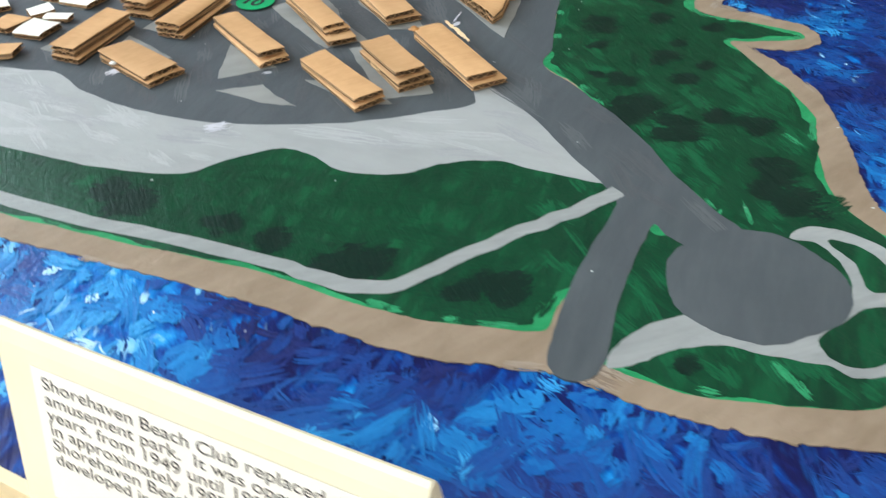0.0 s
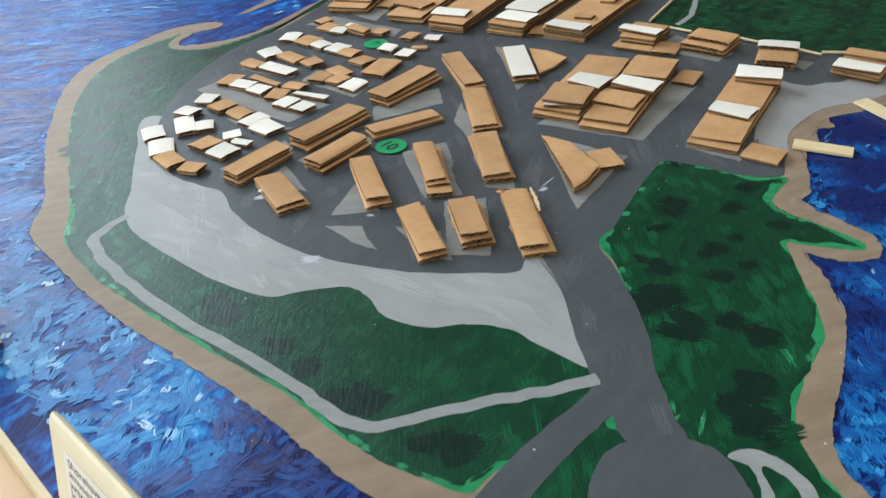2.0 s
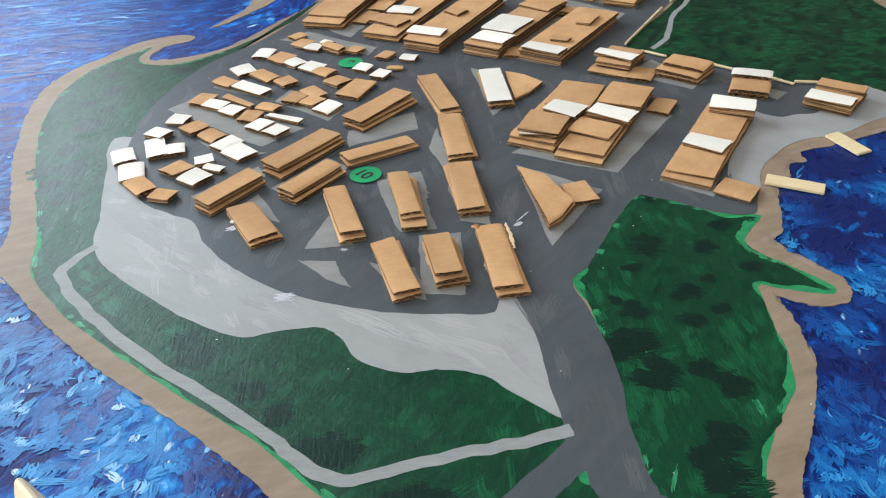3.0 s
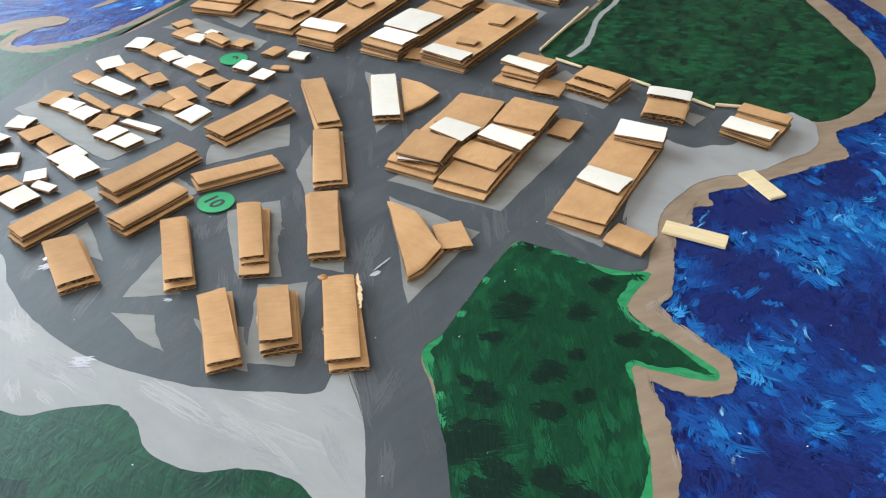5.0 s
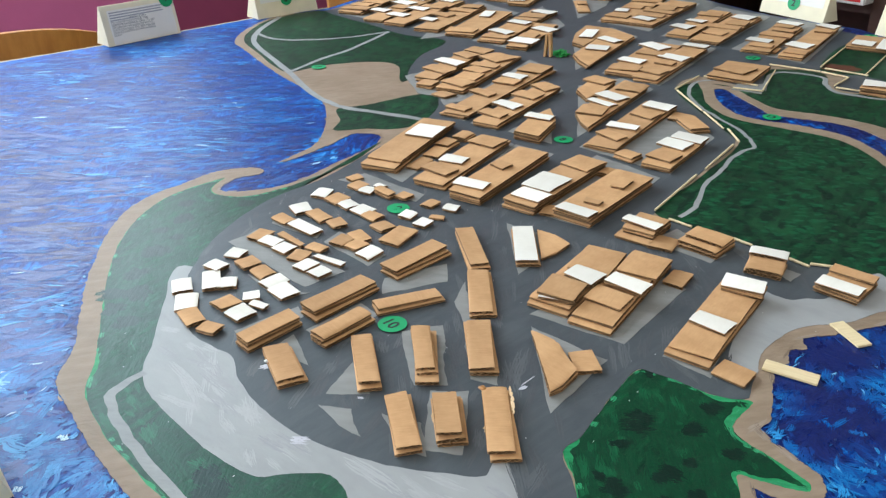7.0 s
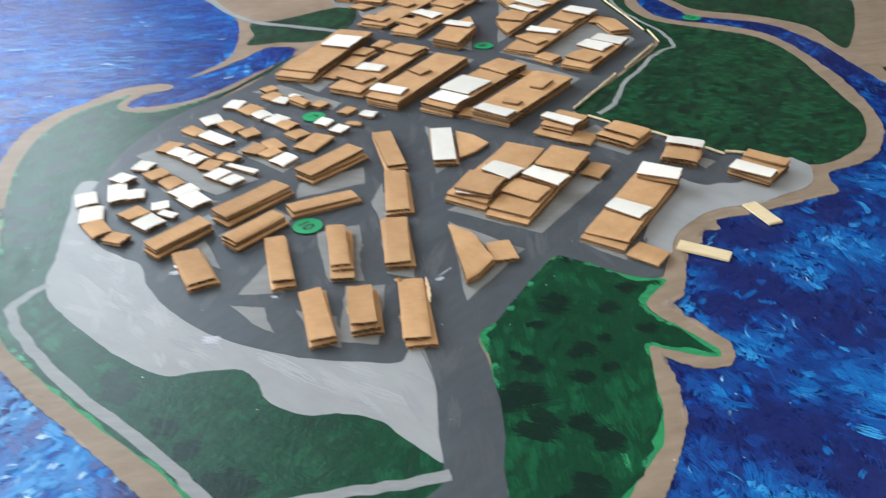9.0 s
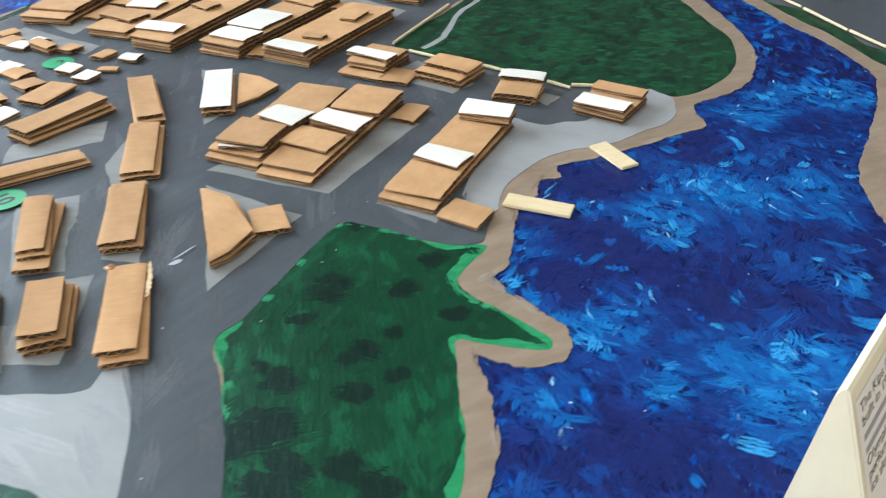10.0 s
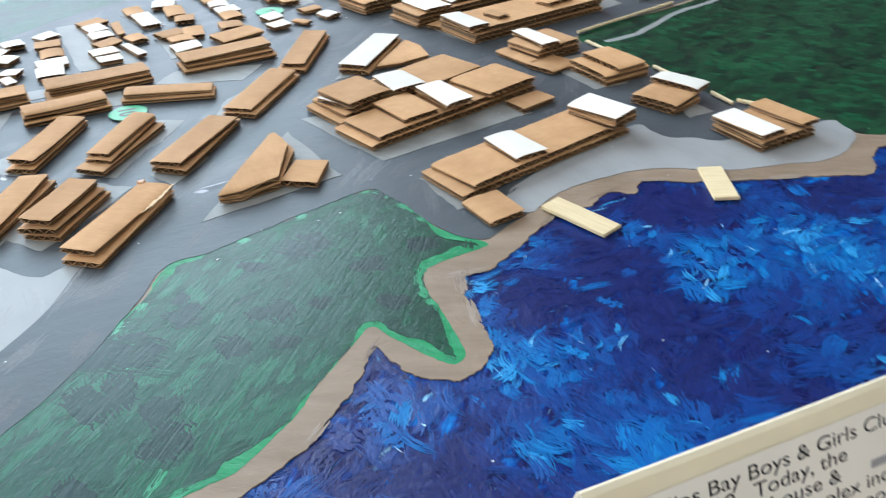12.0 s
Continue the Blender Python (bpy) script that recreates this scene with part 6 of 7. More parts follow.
building([(2, 2, "b", -0.5839, 1.5152, 0.0559, 0.2375, 3.5), (3, 1, "w", -0.5944, 1.4799, 0.0301, 0.0300, 100.1)], "stepped city block of brown cardboard with white roof strips", "building", "cardboard buildings on the map", 3.5)
building([(2, 2, "b", -0.4964, 1.4841, 0.0743, 0.2334, -4.0), (3, 1, "w", -0.5335, 1.4244, 0.0276, 0.0315, -95.5), (3, 1, "w", -0.4990, 1.4042, 0.0245, 0.0392, -94.8), (3, 1, "w", -0.5291, 1.5282, 0.0310, 0.0307, 97.9), (3, 1, "w", -0.4917, 1.4779, 0.0319, 0.0319, 98.4), (3, 1, "w", -0.4927, 1.5601, 0.0380, 0.0433, -111.3)], "stepped city block of brown cardboard with white roof strips", "building", "cardboard buildings on the map", -4.0)
building([(2, 2, "b", -0.4240, 1.4739, 0.0517, 0.2486, -2.1), (3, 1, "w", -0.4426, 1.3897, 0.0285, 0.0321, -98.4), (3, 1, "w", -0.4336, 1.4784, 0.0314, 0.0365, -108.1)], "stepped city block of brown cardboard with white roof strips", "building", "cardboard buildings on the map", -2.1)
building([(2, 2, "b", -0.3827, 1.4042, 0.0403, 0.1555, 1.8), (3, 1, "w", -0.3910, 1.3562, 0.0291, 0.0283, 98.7), (3, 1, "w", -0.3910, 1.4157, 0.0263, 0.0329, -102.9), (3, 1, "w", -0.3857, 1.4710, 0.0304, 0.0322, -111.7)], "stepped city block of brown cardboard with white roof strips", "building", "cardboard buildings on the map", 1.8)
building([(3, 3, "b", -0.3151, 1.5056, 0.0515, 0.1469, 3.7), (4, 1, "w", -0.3604, 1.6247, 0.0428, 0.0449, -128.2)], "stepped city block of brown cardboard with white roof strips", "building", "cardboard buildings on the map", 3.7)
building([(2, 2, "b", -0.2760, 1.4737, 0.0450, 0.0948, 7.6)], "stepped city block of brown stacked corrugated cardboard", "building", "cardboard buildings on the map", 7.6)
building([(1, 1, "b", -0.2812, 1.3624, 0.0234, 0.0917, -158.2)], "low single slab of brown corrugated cardboard", "building", "cardboard buildings on the map")
building([(2, 2, "b", -0.3696, 1.7245, 0.0493, 0.0852, 6.1)], "stepped city block of brown stacked corrugated cardboard", "building", "cardboard buildings on the map", 6.1)
building([(2, 2, "b", -0.2706, 1.6128, 0.0624, 0.0757, -8.1)], "stepped city block of brown stacked corrugated cardboard", "building", "cardboard buildings on the map", -8.1)
building([(2, 2, "b", [(-0.2165, 1.1141), (-0.2288, 1.1627), (-0.2307, 1.2186), (-0.1878, 1.2122), (-0.1966, 1.1004)]), (3, 1, "w", -0.2082, 1.1629, 0.0460, 0.0194, 94.2)], "wedge-shaped cardboard block with white roof piece", "building", "cardboard buildings on the map")
building([(2, 2, "b", [(-0.1962, 1.0562), (-0.1789, 1.0260), (-0.1621, 1.0086), (-0.1473, 1.1803), (-0.1854, 1.2129)]), (3, 1, "w", -0.1744, 1.0922, 0.0247, 0.0287, -88.2), (3, 1, "w", -0.1712, 1.1414, 0.0196, 0.0342, -119.1)], "wedge-shaped cardboard block with white roof piece", "building", "cardboard buildings on the map")
building([(1, 1, "b", 0.2988, 0.8105, 0.0221, 0.0188, 67.9)], "low single slab of brown corrugated cardboard", "building", "cardboard buildings on the map")
building([(2, 2, "b", 0.2748, 0.8487, 0.0277, 0.0253, 69.7)], "stepped city block of brown stacked corrugated cardboard", "building", "cardboard buildings on the map", 159.7)
building([(2, 2, "b", 0.3175, 0.8652, 0.0329, 0.0245, 70.6)], "stepped city block of brown stacked corrugated cardboard", "building", "cardboard buildings on the map", 160.6)
building([(1, 1, "w", -0.2515, 0.3775, 0.0141, 0.0169, -138.6)], "small white-faced corrugated cardboard house on the grey board", "house", "small cardboard houses", curl=0.0008)
building([(1, 1, "w", -0.2337, 0.3626, 0.0150, 0.0192, -143.9)], "small white-faced corrugated cardboard house on the grey board", "house", "small cardboard houses", curl=0.0008)
building([(1, 1, "b", -0.2178, 0.3495, 0.0128, 0.0207, -119.8)], "small brown corrugated cardboard house on the grey board", "house", "small cardboard houses", curl=0.0008)
building([(1, 1, "b", -0.1983, 0.3435, 0.0107, 0.0132, -92.6)], "small brown corrugated cardboard house on the grey board", "house", "small cardboard houses", curl=0.0008)
building([(1, 1, "w", -0.2379, 0.3919, 0.0126, 0.0259, -141.3)], "small white-faced corrugated cardboard house on the grey board", "house", "small cardboard houses", curl=0.0008)
building([(1, 1, "w", -0.2256, 0.3941, 0.0123, 0.0140, -142.2)], "small white-faced corrugated cardboard house on the grey board", "house", "small cardboard houses", curl=0.0008)
building([(1, 1, "w", -0.2488, 0.4098, 0.0129, 0.0160, -100.8)], "small white-faced corrugated cardboard house on the grey board", "house", "small cardboard houses", curl=0.0008)
building([(1, 1, "w", -0.2477, 0.4316, 0.0127, 0.0130, -86.5)], "small white-faced corrugated cardboard house on the grey board", "house", "small cardboard houses", curl=0.0008)
building([(1, 1, "b", -0.2305, 0.4235, 0.0150, 0.0152, -112.4)], "small brown corrugated cardboard house on the grey board", "house", "small cardboard houses", curl=0.0008)
building([(1, 1, "b", -0.2128, 0.4168, 0.0130, 0.0167, -114.1)], "small brown corrugated cardboard house on the grey board", "house", "small cardboard houses", curl=0.0008)
building([(1, 1, "w", -0.1966, 0.4093, 0.0166, 0.0138, 72.1)], "small white-faced corrugated cardboard house on the grey board", "house", "small cardboard houses", curl=0.0008)
building([(1, 1, "w", -0.1834, 0.4016, 0.0146, 0.0179, -114.8)], "small white-faced corrugated cardboard house on the grey board", "house", "small cardboard houses", curl=0.0008)
building([(1, 1, "b", -0.2099, 0.3735, 0.0156, 0.0152, 71.7)], "small brown corrugated cardboard house on the grey board", "house", "small cardboard houses", curl=0.0008)
building([(1, 1, "w", -0.1991, 0.3859, 0.0110, 0.0102, 38.3)], "small white-faced corrugated cardboard house on the grey board", "house", "small cardboard houses", curl=0.0008)
building([(1, 1, "w", -0.1921, 0.3661, 0.0152, 0.0158, -106.1)], "small white-faced corrugated cardboard house on the grey board", "house", "small cardboard houses", curl=0.0008)
building([(1, 1, "w", -0.1872, 0.3790, 0.0058, 0.0138, -99.6)], "small white-faced corrugated cardboard house on the grey board", "house", "small cardboard houses", curl=0.0008)
building([(1, 1, "b", -0.2492, 0.4621, 0.0167, 0.0140, 87.9)], "small brown corrugated cardboard house on the grey board", "house", "small cardboard houses", curl=0.0008)
building([(1, 1, "w", -0.2358, 0.4573, 0.0117, 0.0179, -98.7)], "small white-faced corrugated cardboard house on the grey board", "house", "small cardboard houses", curl=0.0008)
building([(1, 1, "b", -0.2238, 0.4667, 0.0057, 0.0300, -112.4)], "small brown corrugated cardboard house on the grey board", "house", "small cardboard houses", curl=0.0008)
building([(1, 1, "w", -0.2196, 0.4527, 0.0133, 0.0145, -101.2)], "small white-faced corrugated cardboard house on the grey board", "house", "small cardboard houses", curl=0.0008)
building([(1, 1, "b", -0.2035, 0.4466, 0.0143, 0.0132, 88.0)], "small brown corrugated cardboard house on the grey board", "house", "small cardboard houses", curl=0.0008)
building([(1, 1, "b", -0.1986, 0.4642, 0.0101, 0.0162, -101.0)], "small brown corrugated cardboard house on the grey board", "house", "small cardboard houses", curl=0.0008)
building([(1, 1, "w", -0.1906, 0.4385, 0.0148, 0.0123, 74.3)], "small white-faced corrugated cardboard house on the grey board", "house", "small cardboard houses", curl=0.0008)
building([(1, 1, "w", -0.1793, 0.4501, 0.0052, 0.0264, -98.1)], "small white-faced corrugated cardboard house on the grey board", "house", "small cardboard houses", curl=0.0008)
building([(1, 1, "w", -0.1755, 0.4337, 0.0136, 0.0135, 72.9)], "small white-faced corrugated cardboard house on the grey board", "house", "small cardboard houses", curl=0.0008)
building([(1, 1, "b", -0.2502, 0.4943, 0.0119, 0.0177, -108.4)], "small brown corrugated cardboard house on the grey board", "house", "small cardboard houses", curl=0.0008)
building([(1, 1, "w", -0.2259, 0.4885, 0.0116, 0.0288, -106.7)], "small white-faced corrugated cardboard house on the grey board", "house", "small cardboard houses", curl=0.0008)
building([(1, 1, "w", -0.2492, 0.5168, 0.0154, 0.0170, -125.2)], "small white-faced corrugated cardboard house on the grey board", "house", "small cardboard houses", curl=0.0008)
building([(1, 1, "b", -0.2276, 0.5114, 0.0121, 0.0219, -116.9)], "small brown corrugated cardboard house on the grey board", "house", "small cardboard houses", curl=0.0008)
building([(1, 1, "b", -0.2077, 0.5051, 0.0123, 0.0157, -122.8)], "small brown corrugated cardboard house on the grey board", "house", "small cardboard houses", curl=0.0008)
building([(1, 1, "w", -0.2502, 0.5492, 0.0146, 0.0144, 92.0)], "small white-faced corrugated cardboard house on the grey board", "house", "small cardboard houses", curl=0.0008)
building([(1, 1, "b", -0.2322, 0.5445, 0.0160, 0.0163, -106.4)], "small brown corrugated cardboard house on the grey board", "house", "small cardboard houses", curl=0.0008)
building([(1, 1, "w", -0.2179, 0.5387, 0.0137, 0.0154, -117.1)], "small white-faced corrugated cardboard house on the grey board", "house", "small cardboard houses", curl=0.0008)
building([(1, 1, "w", -0.2019, 0.5343, 0.0148, 0.0168, -110.6)], "small white-faced corrugated cardboard house on the grey board", "house", "small cardboard houses", curl=0.0008)
building([(1, 1, "b", -0.1884, 0.5280, 0.0128, 0.0143, -107.9)], "small brown corrugated cardboard house on the grey board", "house", "small cardboard houses", curl=0.0008)
building([(1, 1, "b", -0.1882, 0.4812, 0.0165, 0.0132, 84.4)], "small brown corrugated cardboard house on the grey board", "house", "small cardboard houses", curl=0.0008)
building([(1, 1, "b", -0.1792, 0.4930, 0.0118, 0.0175, -116.9)], "small brown corrugated cardboard house on the grey board", "house", "small cardboard houses", curl=0.0008)
building([(1, 1, "b", -0.1736, 0.4785, 0.0138, 0.0140, -107.9)], "small brown corrugated cardboard house on the grey board", "house", "small cardboard houses", curl=0.0008)
building([(1, 1, "w", -0.1593, 0.4735, 0.0155, 0.0138, 71.6)], "small white-faced corrugated cardboard house on the grey board", "house", "small cardboard houses", curl=0.0008)
building([(1, 1, "b", -0.1724, 0.5147, 0.0145, 0.0152, -117.1)], "small brown corrugated cardboard house on the grey board", "house", "small cardboard houses", curl=0.0008)
building([(1, 1, "b", -0.2442, 0.5900, 0.0121, 0.0111, 65.1)], "small brown corrugated cardboard house on the grey board", "house", "small cardboard houses", curl=0.0008)
building([(1, 1, "b", -0.2310, 0.5759, 0.0142, 0.0143, -105.4)], "small brown corrugated cardboard house on the grey board", "house", "small cardboard houses", curl=0.0008)
building([(1, 1, "w", -0.2193, 0.5705, 0.0118, 0.0127, -92.7)], "small white-faced corrugated cardboard house on the grey board", "house", "small cardboard houses", curl=0.0008)
building([(1, 1, "w", -0.2139, 0.5832, 0.0089, 0.0089, -103.6)], "small white-faced corrugated cardboard house on the grey board", "house", "small cardboard houses", curl=0.0008)
building([(2, 2, "b", -0.2008, 0.5697, 0.0091, 0.0191, -108.6)], "small brown corrugated cardboard house on the grey board", "house", "small cardboard houses", curl=0.0008)
building([(1, 1, "b", -0.1841, 0.5728, 0.0119, 0.0122, -105.8)], "small brown corrugated cardboard house on the grey board", "house", "small cardboard houses", curl=0.0008)
building([(1, 1, "b", -0.1568, 0.5671, 0.0130, 0.0113, 80.7)], "small brown corrugated cardboard house on the grey board", "house", "small cardboard houses", curl=0.0008)
building([(1, 1, "w", -0.1381, 0.5681, 0.0114, 0.0118, -90.5)], "small white-faced corrugated cardboard house on the grey board", "house", "small cardboard houses", curl=0.0008)
building([(1, 1, "w", -0.1643, 0.5407, 0.0117, 0.0116, 86.6)], "small white-faced corrugated cardboard house on the grey board", "house", "small cardboard houses", curl=0.0008)
building([(1, 1, "w", -0.1457, 0.5323, 0.0123, 0.0118, 76.4)], "small white-faced corrugated cardboard house on the grey board", "house", "small cardboard houses", curl=0.0008)
building([(1, 1, "b", -0.1415, 0.5483, 0.0072, 0.0118, -81.7)], "small brown corrugated cardboard house on the grey board", "house", "small cardboard houses", curl=0.0008)
building([(1, 1, "b", -0.1522, 0.5054, 0.0283, 0.0176, 86.8)], "small brown corrugated cardboard house on the grey board", "house", "small cardboard houses", curl=0.0008)



def torn_rim(block, start, end, high, seed):
    """A strip where the facing tore away along an edge: a ragged ribbon of pale pulp, curling up."""
    rnd = random.Random(seed)
    a, b = np.array(start) - np.array(block.location[:2]), np.array(end) - np.array(block.location[:2])
    d = (b - a) / np.linalg.norm(b - a)
    side = np.array((-d[1], d[0]))
    bm, prev, n = bmesh.new(), None, 26
    for i in range(n + 1):
        p = a + (b - a) * i / n
        w0, w1 = rnd.uniform(-0.0012, -0.0004), rnd.uniform(0.0003, 0.0013) * math.sin(math.pi * (i + 0.6) / (n + 1.2))
        z = high + rnd.uniform(0.0, 0.0004)
        cur = [bm.verts.new((*(p + side * w), z + dz)) for w, dz in ((w0, 0.00003), (w1, 0.0003), (w1, -0.0002), (w0, -0.0002))]
        if prev:
            for j in range(4):
                bm.faces.new((prev[j], prev[(j + 1) % 4], cur[(j + 1) % 4], cur[j]))
        else:
            bm.faces.new(cur)
        prev = cur
    bm.faces.new(prev[::-1])
    return part("torn_rim", bm, PULP, block, "torn pale pulp edge")


def glue_drop(block, x, y, high, size, mat, seed):
    """A hardened drop of hot glue."""
    bm = bmesh.new()
    bmesh.ops.create_icosphere(bm, subdivisions=3, radius=size)
    for v in bm.verts:
        k = 1 + 0.45 * noise.noise((v.co * (1.3 / size)) + Vector((seed, 0, 0)))
        v.co = Vector((v.co.x * k * 1.3, v.co.y * k, v.co.z * k * 0.6))
    for f in bm.faces:
        f.smooth = True
    ob = part("glue_drop", bm, mat, block, "hardened drop of glue")
    ob.location = (x - block.location[0], y - block.location[1], high)
    return ob


PULP = card_material("torn_pulp", (0.66, 0.46, 0.26), (0.5, 0.32, 0.16), (0.78, 0.58, 0.36))
AMBER = plain_material("amber_glue", (0.42, 0.2, 0.06), 0.35, 0.3, 300.0)
CLEAR = plain_material("white_glue", (0.75, 0.74, 0.7), 0.3, 0.1, 200.0)
torn_rim(corner_block, (-0.0042, 0.3625), (0.0065, 0.3420), 0.0058, 5)
torn_rim(corner_block, (-0.0010, 0.3222), (-0.0065, 0.3330), 0.0030, 6)
glue_drop(corner_block, -0.0180, 0.3560, 0.0052, 0.0017, AMBER, 2.0)
glue_drop(end_block, -0.1432, 0.3284, 0.0036, 0.0012, CLEAR, 4.0)
torn_rim(middle_block, (-0.0300, 0.3202), (-0.0345, 0.3278), 0.0030, 8)

# ---- loose things on the board ----


def craft_stick(x, y, length, width, turn):
    bm = bmesh.new()
    prism(bm, corners(0, 0, length, width, 0), 0, 0.0015)
    bmesh.ops.bevel(bm, geom=bm.edges[:], offset=0.00025, segments=2, affect="EDGES")
    ob = part("craft_stick", bm, PALEWOOD)
    ob.matrix_world = pose(x, y, 0.0008, 0, 1, turn)
    return tagged(ob, "short flat pale wooden stick laid as a pier", "wooden stick", "wooden stick piers")


def fence_pick(a, b):
    a, b = np.array(a), np.array(b)
    d = b - a
    bm = bmesh.new()
    r = 0.0011
    bmesh.ops.create_cone(bm, cap_ends=True, segments=8, radius1=r, radius2=r * 0.85, depth=float(np.linalg.norm(d)) * 0.97)
    ob = part("fence_stick", bm, PALEWOOD)
    m = (a + b) / 2
    ob.matrix_world = pose(m[0], m[1], GROUND + r * 0.8, 0, 90, math.degrees(math.atan2(d[1], d[0])))
    return tagged(ob, "thin pale wooden stick laid as a fence", "wooden stick", "stick fences")


craft_stick(0.1328, 0.448, 0.03, 0.0103, -5.5)
craft_stick(0.161, 0.5042, 0.0098, 0.0266, -139.8)
fence_pick((0.2493, 0.8108), (0.2749, 0.7708))
fence_pick((0.2757, 0.7683), (0.2991, 0.7238))
fence_pick((0.2999, 0.7239), (0.3177, 0.6949))
fence_pick((0.3184, 0.6951), (0.3354, 0.667))
fence_pick((-0.0446, 0.9661), (-0.0303, 1.0309))
fence_pick((-0.0418, 0.9622), (-0.0014, 0.8985))
fence_pick((0.0001, 0.8969), (0.0286, 0.8503))
fence_pick((0.0324, 0.8516), (0.0485, 0.8183))
fence_pick((0.0445, 0.8084), (0.0318, 0.7351))
fence_pick((0.0276, 0.7192), (0.0116, 0.6298))
fence_pick((-0.0257, 1.0324), (0.0396, 1.0158))
fence_pick((0.0136, 0.9974), (0.0465, 0.9964))
fence_pick((0.0465, 0.9964), (0.0492, 1.0917))
fence_pick((0.0388, 1.1166), (0.0998, 1.1053))
fence_pick((0.0998, 1.1053), (0.1312, 1.0915))
fence_pick((0.1312, 1.0915), (0.1181, 1.0491))
fence_pick((0.1198, 1.0423), (0.1458, 1.0389))
fence_pick((0.1811, 1.0747), (0.2196, 1.0563))
fence_pick((0.181, 1.0999), (0.2204, 1.0828))
fence_pick((0.0976, 1.1269), (0.1213, 1.2514))
fence_pick((0.1026, 1.1228), (0.1524, 1.1089))
fence_pick((0.1491, 1.1132), (0.1716, 1.228))
fence_pick((0.1725, 1.2126), (0.2235, 1.1871))
fence_pick((0.1883, 1.2958), (0.226, 1.2738))
fence_pick((0.0253, 0.62), (0.0447, 0.6129))
fence_pick((0.0762, 0.6056), (0.0908, 0.5999))
fence_pick((0.117, 0.5894), (0.1312, 0.5827))
fence_pick((0.1309, 0.5872), (0.1472, 0.5897))


def letters(name, body, size, mat, parent, x, y, width=None, z=0.0, stretch=1.0, bold=0.0):
    """Writing as a flat mesh in the parent's plane."""
    cu = bpy.data.curves.new(name, "FONT")
    cu.body, cu.size, cu.extrude, cu.offset = body, size, 0.00003, bold
    cu.align_x, cu.align_y = "LEFT", "TOP_BASELINE"
    tmp = bpy.data.objects.new("tmp", cu)
    scene.collection.objects.link(tmp)
    bpy.context.view_layer.update()
    me = bpy.data.meshes.new_from_object(tmp.evaluated_get(bpy.context.evaluated_depsgraph_get()))
    bpy.data.objects.remove(tmp)
    xs = [v.co.x for v in me.vertices]
    k = width / max(xs) if width and xs else stretch
    for v in me.vertices:
        v.co.x *= k
    me.materials.clear()
    me.materials.append(mat)
    ob = new(name, me)
    ob.parent = parent
    ob.location = (x, y, z)
    return ob


def disc(bm, r, z0, z1, n=40):
    prism(bm, [(r * math.cos(2 * math.pi * i / n), r * math.sin(2 * math.pi * i / n)) for i in range(n)], z0, z1)


NUMERALS = {"ten": "10", "nine": "9", "eight": "8", "thirteen": "13", "seven": "7", "twelve": "12", "one": "1", "two": "2", "three": "3", "four": "4", "five": "5", "six": "6"}


def number_dot(which, x, y, z=None, turn=-25):
    bm = bmesh.new()
    disc(bm, 0.0093, 0, 0.0002)
    ob = tagged(part("number_sticker", bm, STICKER), "round green sticker with a handwritten black number", "sticker", "numbered stickers")
    ob.matrix_world = pose(x, y, GROUND + 0.0003 if z is None else z, 0, 0, turn)
    body = NUMERALS[which]
    letters("numeral", body, 0.011, INK, ob, -0.0033 * len(body), -0.004, None, 0.00025, 1.0, 0.0003)
    return ob


number_dot("ten", -0.0978, 0.3974)
number_dot("nine", -0.1782, 0.5513)
number_dot("eight", -0.1078, 0.7581)
number_dot("thirteen", 0.0673, 0.9078)
number_dot("seven", -0.4787, 0.8873)
number_dot("twelve", 0.0164, 1.142)
number_dot("one", 0.1484, 1.3226)
number_dot("two", -0.2744, 1.638)
number_dot("three", -0.2944, 1.4025)
number_dot("four", -0.3878, 1.7682)
number_dot("five", -0.5617, 1.7113)
number_dot("six", -0.2229, 1.0694)


# ---- information cards ----
CARDLABEL = "folded cream tent card with printed text and green sticker"


